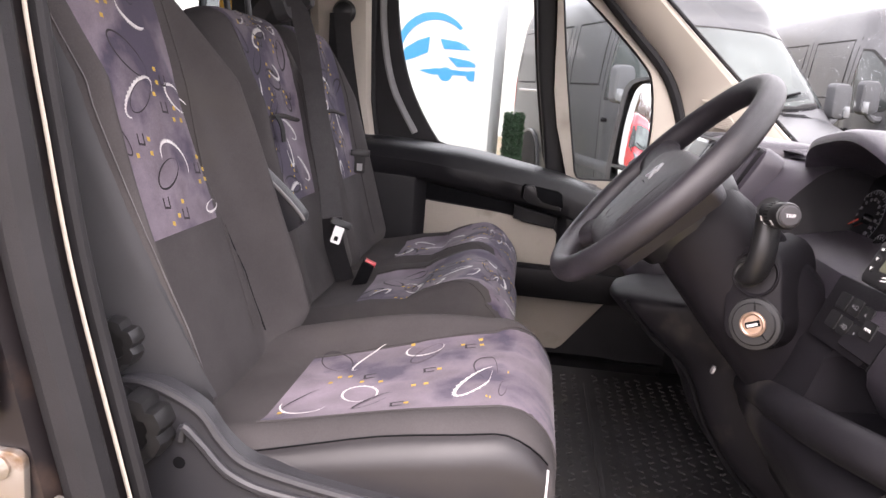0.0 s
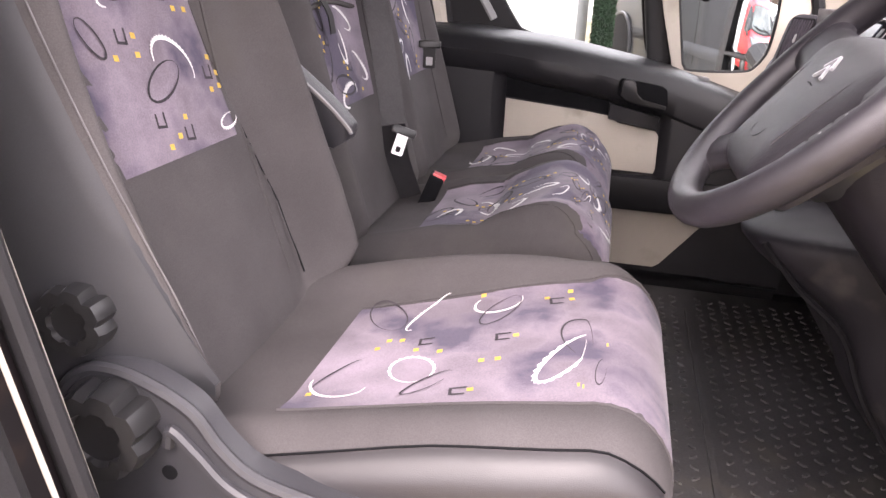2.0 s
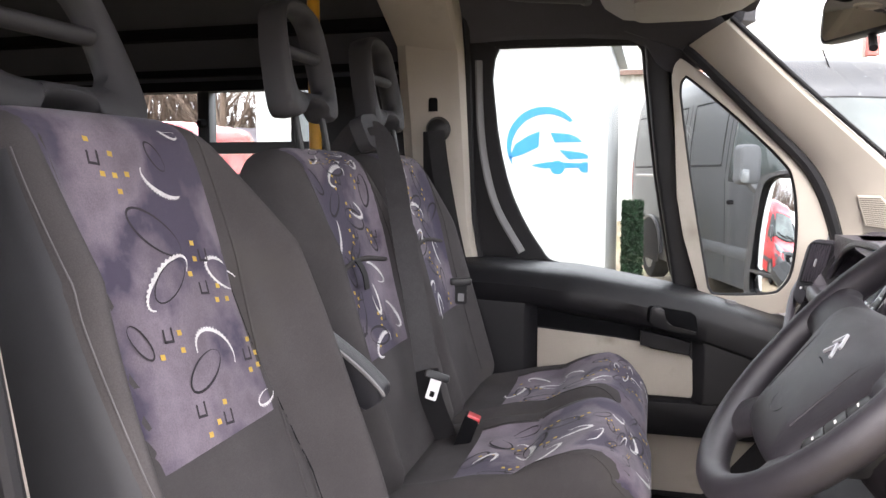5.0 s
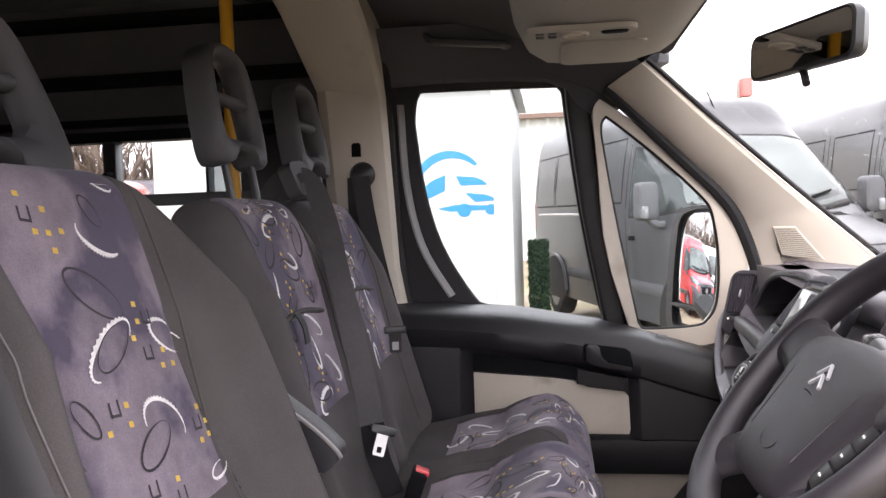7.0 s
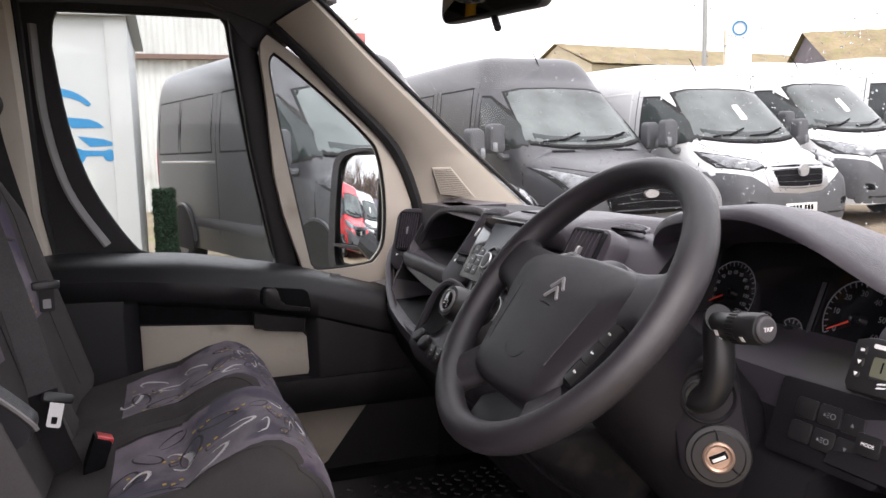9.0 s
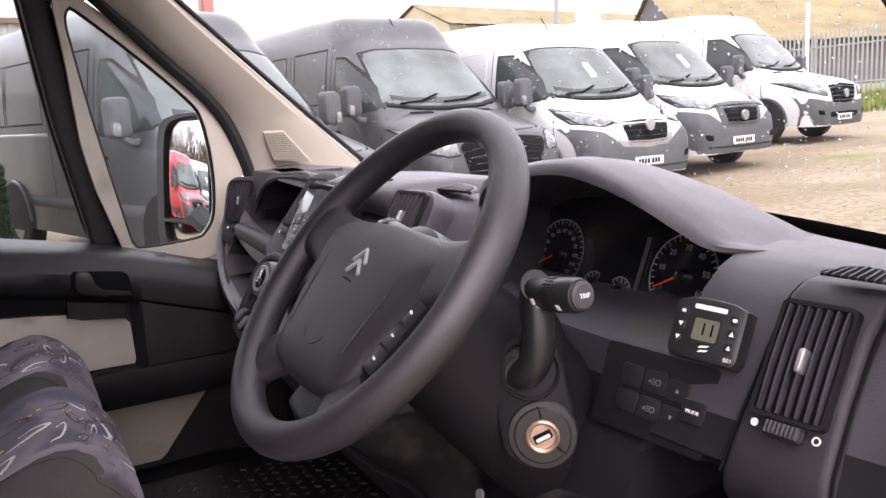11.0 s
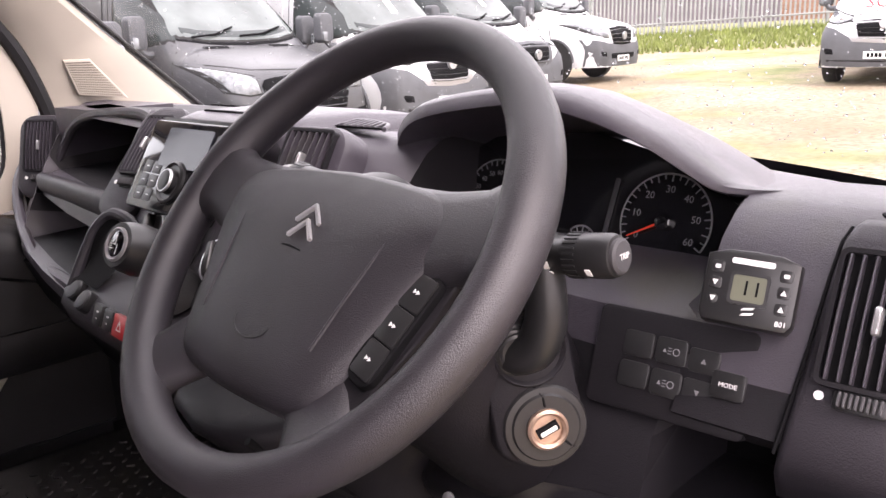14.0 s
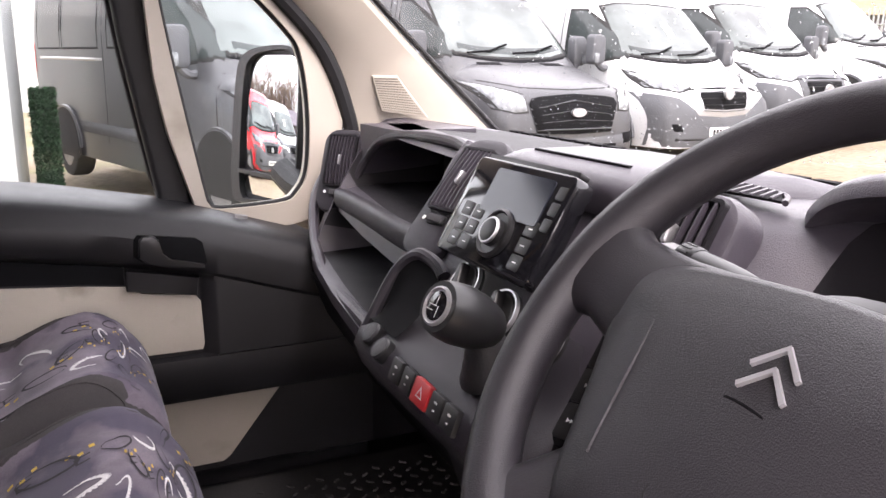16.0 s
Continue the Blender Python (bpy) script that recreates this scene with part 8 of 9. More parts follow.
def van(front, heading, paint, label, style="boxer", length=5.6, height=2.45, bumper=None, lift=0.0):
    """A panel van; its middle front stands at front, and it faces along heading."""
    bumper = bumper or BUMPER
    S = VAN_SHAPES[style]
    fx, fy = front
    h = Vector((heading[0], heading[1], 0)).normalized()
    m = basis((fx, fy, rise(fx, fy) + lift), h, (-h.y, h.x, 0))
    th = thing("panel_van", m, label, "van", "parked vans")
    # the last two heights of the line are shares of the way from the windscreen's head to the roof
    zl = S["line"][-3][1]
    line = S["line"][:-2] + [(x, zl + (height - zl) * k) for x, k in S["line"][-2:]]
    line += [(-3.6, height), (-length + 0.4, height), (-length + 0.10, height - 0.02), (-length + 0.02, height - 0.11), (-length, height - 0.45)]
    prof = smooth_line([(x, 0, z) for x, z in line], 4)
    top = sorted((p.x, p.z) for p in prof)

    def wide(x):
        return lerp(sorted([(0.02, 0.66), (0.0, 0.72), (-0.02, 0.80), (-0.06, 0.865), (-0.14, 0.925), (-0.28, 0.97), (-0.5, 1.0), (-0.9, 1.02), (-1.5, 1.03), (-length + 0.3, 1.03), (-length + 0.05, 1.005), (-length, 0.96)]), x)

    def tumble(z):
        return lerp([(0.2, 0.955), (0.5, 0.99), (0.75, 1.0), (1.15, 0.998), (1.40, 0.98), (2.0, 0.915), (2.4, 0.875), (2.9, 0.83)], z)

    def rub(z):
        return 0.014 * math.exp(-((z - 1.22) / 0.05) ** 2) - 0.010 * math.exp(-((z - 0.92) / 0.03) ** 2)

    n = 26
    rings = []
    xs_ = []
    for p in prof:
        if not xs_ or xs_[-1] - p.x > 0.004:
            xs_.append(p.x)
    k = 0
    while k < len(xs_) - 1:
        if xs_[k] - xs_[k + 1] > 0.24:
            xs_.insert(k + 1, (xs_[k] + xs_[k + 1]) / 2)
        else:
            k += 1
    for x in xs_:
        zt = lerp(top, x)
        e = lerp([(-3.4, 0.19), (-2.6, 0.23), (-1.9, 0.28), (-1.0, 0.34), (-0.4, 0.40), (0.0, 0.40)], x)
        half = []
        for i in range(n + 1):
            a = math.pi / 2 * i / n
            v = math.sin(a) ** e if i else 0.0
            z = 0.28 + (zt - 0.28) * v
            y = wide(x) * tumble(z) * (math.cos(a) ** e if i < n else 0.0)
            y += rub(z) * (1 if x < -1.2 else 0) * min(1.0, y * 5)
            half.append((y, z))
        rings.append([Vector((x, -y, z)) for y, z in half] + [Vector((x, y, z)) for y, z in half[-2::-1]])
    b2 = bmesh.new()
    loft(b2, rings)
    bmesh.ops.recalc_face_normals(b2, faces=b2.faces)
    keep = BVHTree.FromBMesh(b2)
    b2.transform(m)
    part("body", b2, paint, th, sharp=40)

    def lay(name, low, high, way, mat_, raise_=0.008, nu=12, nv=6, parent=th, lab="", both=False):
        """A panel between two lines on the body; way 'x' looks on its front, 'y' on a side, 'd' slantwise."""
        made = None
        for sg in ((1, -1) if both else (1,)):
            b3 = bmesh.new()
            rows_ = []
            for j in range(nv + 1):
                row = []
                for i in range(nu + 1):
                    u = i / nu
                    a = [lerp([(q / (len(low) - 1), p[d]) for q, p in enumerate(low)], u) for d in (0, 1)]
                    b = [lerp([(q / (len(high) - 1), p[d]) for q, p in enumerate(high)], u) for d in (0, 1)]
                    s, z = a[0] + (b[0] - a[0]) * j / nv, a[1] + (b[1] - a[1]) * j / nv
                    if way == "x":
                        o, d = Vector((2.0, s * sg, z)), Vector((-1, 0, 0))
                    elif way == "d":
                        o, d = Vector((1.0, (s + 1.0) * sg, z)), Vector((-1, -sg, 0)).normalized()
                    else:
                        o, d = Vector((s, 3.0 * sg, z)), Vector((0, -sg, 0))
                    hit = keep.ray_cast(o, d)
                    if hit[0] is None:
                        hit = keep.find_nearest(o + d * 2.0)
                    nrm = hit[1] if hit[1].dot(d) < 0 else -hit[1]
                    edge = i in (0, nu) or j in (0, nv)
                    row.append(m @ (hit[0] + nrm * (raise_ if not edge else raise_ * 0.3)))
                rows_.append(row)
            sheet(b3, rows_)
            made = part(name, b3, mat_, parent, lab, sharp=50)
        return made

    gw0, gw1 = S["glass"]
    zc, zh = S["zc"], S["zh"]
    bow = [(-gw0, zc + 0.07), (-gw0 * 0.6, zc + 0.015), (0, zc), (gw0 * 0.6, zc + 0.015), (gw0, zc + 0.07)]
    brow = [(-gw1, zh - 0.05), (-gw1 * 0.7, zh - 0.005), (0, zh + 0.01), (gw1 * 0.7, zh - 0.005), (gw1, zh - 0.05)]
    lay("glass_border", [(a * 1.03, b - 0.022) for a, b in bow], [(a * 1.035, b + 0.022) for a, b in brow], "x", SEAM, 0.006, 20, 12)
    ws = lay("windscreen", bow, brow, "x", WS_GLASS, 0.012, 20, 12, lab="windscreen with part of the sky's reflection put into its pale colour")
    lay("dash_shadow", [(a * 0.97, b + 0.012) for a, b in bow], [(a * 0.95, b + 0.13) for a, b in bow], "x", VAN_GLASS, 0.0135, 14, 3, ws, "dark dash seen through the glass")
    lay("scuttle", [(-gw0 * 0.97, zc + 0.01), (-gw0 * 0.5, zc - 0.045), (0, zc - 0.06), (gw0 * 0.5, zc - 0.045), (gw0 * 0.97, zc + 0.01)], [(a, b - 0.024) for a, b in bow], "x", DEEP_BLACK, 0.008, 14, 2)
    # bumper, grille and lamps
    if style == "transit":
        lay("bumper", [(-0.95, 0.30), (0, 0.28), (0.95, 0.30)], [(-0.97, 0.60), (-0.6, 0.56), (0, 0.54), (0.6, 0.56), (0.97, 0.60)], "x", bumper, 0.020, 20, 4)
        lay("lower_grille", [(-0.60, 0.36), (0.60, 0.36)], [(-0.66, 0.50), (0.66, 0.50)], "x", DEEP_BLACK, 0.028, 12, 3)
        g_low, g_up = [(-0.50, 0.60), (0, 0.585), (0.50, 0.60)], [(-0.60, 0.90), (-0.55, 0.97), (0, 1.0), (0.55, 0.97), (0.60, 0.90)]
        lamp_low, lamp_up = [(0.61, 0.83), (0.75, 0.82), (0.90, 0.86)], [(0.64, 0.99), (0.78, 1.04), (0.945, 1.12)]
    elif style == "sprinter":
        lay("bumper", [(-0.95, 0.30), (0, 0.28), (0.95, 0.30)], [(-0.98, 0.80), (-0.62, 0.72), (0, 0.70), (0.62, 0.72), (0.98, 0.80)], "x", bumper, 0.022, 20, 5)
        lay("lower_grille", [(-0.55, 0.40), (0.55, 0.40)], [(-0.60, 0.56), (0.60, 0.56)], "x", DEEP_BLACK, 0.030, 12, 3)
        g_low, g_up = [(-0.40, 0.70), (0, 0.68), (0.40, 0.70)], [(-0.50, 1.0), (0, 1.04), (0.50, 1.0)]
        lamp_low, lamp_up = [(0.56, 0.82), (0.75, 0.84), (0.90, 0.90)], [(0.58, 0.99), (0.75, 1.03), (0.94, 1.09)]
    else:
        lay("bumper", [(-0.95, 0.30), (0, 0.27), (0.95, 0.30)], [(-0.98, 0.92), (-0.72, 0.86), (-0.45, 0.70), (0, 0.66), (0.45, 0.70), (0.72, 0.86), (0.98, 0.92)], "x", bumper, 0.022, 24, 6)
        lay("bumper_lip", [(-0.9, 0.36), (0, 0.33), (0.9, 0.36)], [(-0.9, 0.42), (0, 0.40), (0.9, 0.42)], "x", SEAM, 0.030, 14, 2)
        fi = style == "fiat"
        g_low, g_up = [(-0.40, 0.68), (0, 0.655), (0.40, 0.68)], [(-0.50, 0.96), (0, 0.98), (0.50, 0.96)]
        lay("grille_surround", [(a * 1.16, b - 0.045) for a, b in g_low], [(a * 1.13, b + 0.045) for a, b in g_up], "x", SILVER if not fi else BUMPER, 0.032, 10, 4)
        lamp_low, lamp_up = [(0.50, 0.97), (0.68, 0.93), (0.90, 0.98)], [(0.49, 1.03), (0.70, 1.09), (0.93, 1.17)]
    grille = lay("grille", g_low, g_up, "x", DEEP_BLACK, 0.040, 10, 4)
    for k in range(4):
        q0, q1 = (k + 0.42) / 4.3, (k + 0.70) / 4.3
        lay("grille_bar", [(a[0] + (b[0] - a[0]) * q0, a[1] + (b[1] - a[1]) * q0) for a, b in ((g_low[0], g_up[0]), (g_low[1], g_up[len(g_up) // 2]), (g_low[2], g_up[-1]))],
            [(a[0] + (b[0] - a[0]) * q1, a[1] + (b[1] - a[1]) * q1) for a, b in ((g_low[0], g_up[0]), (g_low[1], g_up[len(g_up) // 2]), (g_low[2], g_up[-1]))], "x", BUMPER if style != "sprinter" else SILVER, 0.048, 10, 2, grille)
    zb = sum(p[1] for p in g_low + g_up) / len(g_low + g_up)
    b2 = bmesh.new()
    bx = -0.02
    lathe(b2, [(0.075, -0.03), (0.075, 0.004), (0.066, 0.014), (0.01, 0.018)], 20, m @ basis((bx + 0.055, 0, zb + (0.10 if style == "boxer" else 0.0)), (0, -1, 0), (0, 0, 1)) @ Matrix.Diagonal((1.25, 0.62, 1, 1) if style == "transit" else (1, 1, 1, 1)))
    part("badge", b2, SILVER, th, "plain silver badge")
    lay("lamp_border", [(a * 1.012 - 0.012 + 0.012 * q, b - 0.014) for q, (a, b) in enumerate(lamp_low)], [(a * 1.008 - 0.012 + 0.010 * q, b + 0.014) for q, (a, b) in enumerate(lamp_up)], "x", SEAM, 0.016, 10, 4, both=True)
    for sg in (1, -1):
        lp_ = lay("headlamp", [(a * 1.01, b) for a, b in lamp_low] if sg > 0 else [(-a * 1.01, b) for a, b in lamp_low], lamp_up if sg > 0 else [(-a, b) for a, b in lamp_up], "x", LAMP, 0.022, 10, 5, lab="clear headlamp")
        ca, cb = (lamp_low[1][0] + lamp_up[1][0]) / 2 * sg, (lamp_low[1][1] + lamp_up[1][1]) / 2
        lay("lamp_reflector", [(ca - 0.10, cb - 0.035), (ca + 0.04, cb - 0.035)], [(ca - 0.09, cb + 0.035), (ca + 0.05, cb + 0.045)], "x", SILVER, 0.027, 4, 2, lp_)
        lay("fog_recess", [(0.66 * sg, 0.44), (0.84 * sg, 0.46)], [(0.68 * sg, 0.58), (0.86 * sg, 0.60)], "x", DEEP_BLACK, 0.028, 4, 3)
    # bonnet shut line and vents
    lay("bonnet_gap", [(-0.86, lerp(top, -0.9) - 0.17), (-0.62, lerp(top, -0.14)), (0, lerp(top, -0.11)), (0.62, lerp(top, -0.14)), (0.86, lerp(top, -0.9) - 0.17)],
        [(-0.86, lerp(top, -0.9) - 0.155), (-0.62, lerp(top, -0.14) + 0.012), (0, lerp(top, -0.11) + 0.012), (0.62, lerp(top, -0.14) + 0.012), (0.86, lerp(top, -0.9) - 0.155)], "x", SEAM, 0.004, 24, 1)
    if style in ("transit", "sprinter"):
        for c in (-0.45, 0.42):
            lay("bonnet_vent", [(c - 0.17, zc - 0.085), (c + 0.17, zc - 0.085)], [(c - 0.15, zc - 0.055), (c + 0.15, zc - 0.055)], "x", DEEP_BLACK, 0.006, 6, 2)
    # sides: glass, doors, rails, panels, wheels
    cw, hd = S["cowl"], S["head"]
    dr_ = cw - 1.08
    win_low = [(cw - 0.10, zc + 0.02), (cw - 0.60, zc - 0.04), (dr_, zc - 0.03)]
    win_up = [(cw - 0.34, zc + 0.28), (hd - 0.12, zh - 0.10), (dr_ - 0.02, zh - 0.09)]
    lay("window_border", [(a + 0.02 - 0.04 * q / 2, b - 0.03) for q, (a, b) in enumerate(win_low)], [(a + 0.02 - 0.04 * q / 2, b + 0.03) for q, (a, b) in enumerate(win_up)], "y", SEAM, 0.006, 14, 6, both=True)
    lay("door_window", win_low, win_up, "y", VAN_GLASS, 0.011, 14, 6, lab="dark side glass", both=True)
    for x0 in (dr_ - 0.10, dr_ - 1.35, -length + 0.10):
        lay("door_gap", [(x0, 0.48), (x0 - 0.016, 0.48)], [(x0 - 0.02, height - 0.42), (x0 - 0.036, height - 0.42)], "y", SEAM, 0.004, 1, 12, both=True)
    lay("front_door_gap", [(cw + 0.16, 0.52), (cw + 0.145, 0.52)], [(cw - 0.02, zc), (cw - 0.035, zc)], "y", SEAM, 0.004, 1, 8, both=True)
    lay("side_rail", [(cw - 0.05, 0.56), (-length + 1.55, 0.56)], [(cw - 0.05, 0.68), (-length + 1.55, 0.68)], "y", bumper if paint is WHITE_PAINT else BUMPER, 0.016, 20, 3, both=True)
    lay("door_handle", [(dr_ + 0.02, 1.08), (dr_ + 0.18, 1.09)], [(dr_ + 0.02, 1.13), (dr_ + 0.18, 1.13)], "y", DEEP_BLACK, 0.03, 4, 3, both=True)
    lay("slide_rail", [(dr_ - 1.40, 1.335), (-length + 0.30, 1.345)], [(dr_ - 1.40, 1.37), (-length + 0.30, 1.38)], "y", SEAM if paint is WHITE_PAINT else SILVER, 0.012, 16, 2, both=True)
    for x0, x1 in ((dr_ - 0.24, dr_ - 1.24), (dr_ - 1.50, (dr_ - 1.5 - length) / 2), ((dr_ - 1.6 - length) / 2, -length + 0.22)):
        z0, z1 = 1.46, height - 0.46
        for lo, up in (([(x0, z0), (x1, z0)], [(x0, z0 + 0.022), (x1, z0 + 0.022)]), ([(x0, z1), (x1, z1)], [(x0, z1 + 0.022), (x1, z1 + 0.022)]), ([(x0, z0), (x0 - 0.02, z0)], [(x0 - 0.01, z1), (x0 - 0.03, z1)]), ([(x1, z0), (x1 + 0.02, z0)], [(x1 - 0.01, z1), (x1 + 0.01, z1)])):
            lay("panel_crease", lo, up, "y", SEAM if paint is not WHITE_PAINT else PLATE, 0.006, 10, 3, both=True)
    lay("rear_lamp", [(-length + 0.075, 1.05), (-length + 0.02, 1.05)], [(-length + 0.10, 1.55), (-length + 0.04, 1.55)], "y", RED_PAINT, 0.012, 2, 6, both=True)
    wx = (-1.0 if style != "boxer" and style != "fiat" else -0.93, -length + 1.15)
    for sg in (-1, 1):
        for c in wx:
            b2 = bmesh.new()
            prism(b2, [(0.435 * math.cos(q), 0.435 * math.sin(q)) for q in [math.pi * (k / 16) for k in range(17)]] + [(-0.435, -0.12), (0.435, -0.12)], 0.02, m @ basis((c, sg * 1.004 + (0.01 if sg > 0 else -0.01), 0.37), (1, 0, 0), (0, 0, 1)))
            part("arch_liner", b2, SEAM, th)
            b2 = bmesh.new()
            tube(b2, [m @ Vector((c + 0.45 * math.cos(q), sg * 1.008, 0.37 + 0.45 * math.sin(q))) for q in [math.pi * k / 16 for k in range(17)]], 0.022, 6)
            part("arch_lip", b2, paint if paint is not WHITE_PAINT else bumper, th)
            wm_ = m @ Matrix.Translation((c, sg * 0.920, 0.35)) @ pose(0, 0, 0, -90 * sg)
            b2 = bmesh.new()
            lathe(b2, [(0.20, -0.10), (0.33, -0.11), (0.35, -0.08), (0.35, 0.07), (0.335, 0.10), (0.23, 0.108), (0.215, 0.08)], 32, wm_)
            ty = part("wheel", b2, TYRE, th, "black tyre on a steel rim")
            b2 = bmesh.new()
            lathe(b2, [(0.225, 0.095), (0.205, 0.07), (0.13, 0.055), (0.09, 0.095), (0.02, 0.10)], 24, wm_)
            part("rim", b2, RIM, ty)
            b2 = bmesh.new()
            for k in range(8):
                prism(b2, rrect(0.03, 0.045, 0.014, 2), 0.004, wm_ @ pose(0, 0, 0, 0, 0, 45 * k) @ Matrix.Translation((0.168, 0, 0.064)), 0.001)
            part("rim_slots", b2, DEEP_BLACK, ty)
        mp = m @ Matrix.Translation((cw - 0.30, sg * 1.16, zc + 0.10))
        b2 = bmesh.new()
        prism(b2, rrect(0.21, 0.36, 0.06, 4), 0.14, mp @ basis((-0.07, 0, 0), (0, 1, 0), (0, 0, 1)), 0.05)
        tube(b2, smooth_line([mp @ Vector((0, 0, -0.14)), mp @ Vector((0.02, -sg * 0.08, -0.22)), mp @ Vector((0.0, -sg * 0.17, -0.22))], 4), 0.04, 8)
        mi = part("door_mirror", b2, BUMPER, th)
        b2 = bmesh.new()
        prism(b2, rrect(0.07, 0.12, 0.02, 3), 0.03, mp @ basis((0.055, sg * 0.05, -0.10), (0, 1, 0), (0, 0, 1)), 0.01)
        part("indicator", b2, LAMP, mi)
    # plate with bars
    pm2 = m @ basis((0.032 if style != "transit" else 0.026, 0, 0.46 if style in ("boxer", "fiat") else 0.43), (0, 1, 0), (0, 0, 1))
    b2 = bmesh.new()
    prism(b2, rrect(0.52, 0.111, 0.01, 2), 0.014, pm2 @ Matrix.Translation((0, 0, -0.004)), 0.002)
    pl_ = part("number_plate", b2, PLATE, th, "white plate with dark bars")
    for k in range(7):
        b2 = bmesh.new()
        prism(b2, rrect(0.040, 0.062, 0.004, 1), 0.001, pm2 @ Matrix.Translation((-0.19 + 0.055 * k + (0.03 if k > 3 else 0), 0, 0.010)))
        part("plate_bar", b2, DEEP_BLACK, pl_)
    for y0, y1 in ((-0.05, 0.60), (-0.66, -0.08)):
        b2 = bmesh.new()
        ends = [keep.ray_cast(Vector((2, y, z)), Vector((-1, 0, 0)))[0] + Vector((0.03, 0, 0.02)) for y, z in ((y0, zc + 0.03), ((y0 + y1) / 2, zc + 0.05), (y1, zc + 0.13))]
        tube(b2, [m @ p for p in ends], 0.013, 6)
        part("wiper", b2, DEEP_BLACK, ws)
    b2 = bmesh.new()
    ax = hd - 0.35
    tube(b2, [m @ Vector((ax, 0.0, lerp(top, ax) - 0.01)), m @ Vector((ax - 0.16, 0.0, lerp(top, ax) + 0.20))], 0.007, 6)
    part("aerial", b2, DEEP_BLACK, th)
    if paint is WHITE_PAINT:
        lay("dash_paper", [(-0.02, zc + 0.18), (0.22, zc + 0.18)], [(-0.02, zc + 0.55), (0.21, zc + 0.55)], "x", PLATE, 0.016, 3, 3, ws, "white paper behind the glass")
    return th


van((2.50, 5.24), (0.289, -0.957), GREY_PAINT, "dark grey panel van parked beside the cabin, wet with rain", "transit", 5.95, 2.60, GREY_PAINT)
van((5.00, 6.22), (0.094, -0.996), GREY_PAINT, "dark grey panel van with wet windscreen in the row", "transit", 5.6, 2.60, GREY_PAINT)
van((7.34, 6.46), (0.085, -0.996), WHITE_PAINT, "white panel van with grey bumper and framed grille", "boxer", 5.4, 2.45)
van((9.66, 6.93), (0.12, -0.993), WHITE_PAINT, "white panel van with grey bumper and barred grille", "fiat", 5.4, 2.45)
van((13.70, 8.07), (0.161, -0.987), WHITE_PAINT, "white panel van with dark grille at the end of the row", "sprinter", 5.9, 2.55)
far_van = van((13.22, 3.18), (-0.996, -0.088), WHITE_PAINT, "white panel van facing the row across the yard", "boxer", 5.4, 2.45)
sm_ = basis((13.22, 3.18, rise(13.22, 3.18)), (-0.996, -0.088, 0), (0.088, -0.996, 0))
sgm = sm_ @ basis((-0.34, 0, 1.22), (0, 1, 0), (-0.55, 0, 1)) @ Matrix.Translation((0, 0, 0.02))
bm = bmesh.new()
prism(bm, rrect(0.95, 0.30, 0.02, 2), 0.006, sgm, 0.002)
sold = part("sale_card", bm, PLATE, far_van, "white card with bold red letters")
writing("SOLD", 0.30, sgm @ Matrix.Translation((0, 0, 0.008)), RED_PAINT, sold)
van((-7.3, 7.7), (0.22, -0.975), RED_PAINT, "red panel van parked behind, seen in the door mirror", "fiat", 5.4, 2.4)
van((-9.9, 7.9), (0.22, -0.975), WHITE_PAINT, "white panel van parked behind, seen in the door mirror", "fiat", 5.4, 2.4)

# site cabin with its round blue sign
CABIN = material("white cabin sheet", (0.41, 0.422, 0.418), 0.45, vary=0.03, scale=1.5, dirt=(0.5, 0.52, 0.48), dirt_amount=0.08, dirt_scale=1.2)
BLUE = material("blue vinyl", (0.016, 0.190, 0.40), 0.4, vary=0.04)
cab = thing("site_cabin", (-1.8, 7.6, 0), "white site cabin with a round blue van sign", "cabin")
bm = bmesh.new()
box(bm, -2.35, 8.45, 1.55, 4.1, 2.5, 2.86, 0.02)
part("wall", bm, CABIN, cab)
bm = bmesh.new()
box(bm, -0.40, 7.19, 1.55, 0.20, 0.03, 2.86, 0.008)
part("corner_post", bm, CABIN, cab)
bm = bmesh.new()
box(bm, -2.35, 8.45, 3.0, 4.3, 2.7, 0.07, 0.01)
part("roof", bm, CABIN, cab, "white flat roof edge")
bm = bmesh.new()
box(bm, -2.35, 8.45, 0.07, 4.0, 2.4, 0.13, 0.01)
part("skid", bm, STEEL, cab)
lg = basis((-0.98, 7.198, 1.88), (1, 0, 0), (0, 0, 1))
bm = bmesh.new()
n = 40
sheet(bm, [[lg @ Vector((r_ * 0.40 * math.cos(a), r_ * 0.40 * math.sin(a), 0.003)) for r_ in (1.0 - 0.22 * math.sin(math.pi * min(1.0, (k + 3) / 30)) ** 0.7, 1.0)] for k, a in enumerate([radians(38 + 262 * q / n) for q in range(n + 1)])])
part("sign_ring", bm, BLUE, cab, "blue ring of the sign")
for nm, pts in (("sign_van_front", [(-0.31, 0.0), (-0.17, 0.09), (-0.04, 0.14), (-0.05, -0.03), (-0.215, -0.105), (-0.37, -0.154)]),
                ("sign_van_side", [(0.074, 0.123), (0.277, 0.105), (0.36, 0.07), (0.418, 0.018), (0.123, 0.018)]),
                ("sign_bonnet", [(0.166, -0.06), (0.40, -0.09), (0.46, -0.115), (0.51, -0.154), (0.277, -0.165)]),
                ("sign_swoosh", [(-0.14, -0.225), (0.05, -0.19), (0.20, -0.195), (0.57, -0.215), (0.50, -0.25), (0.0, -0.262)])):
    bm = bmesh.new()
    prism(bm, pts, 0.003, lg)
    part(nm, bm, BLUE, cab)
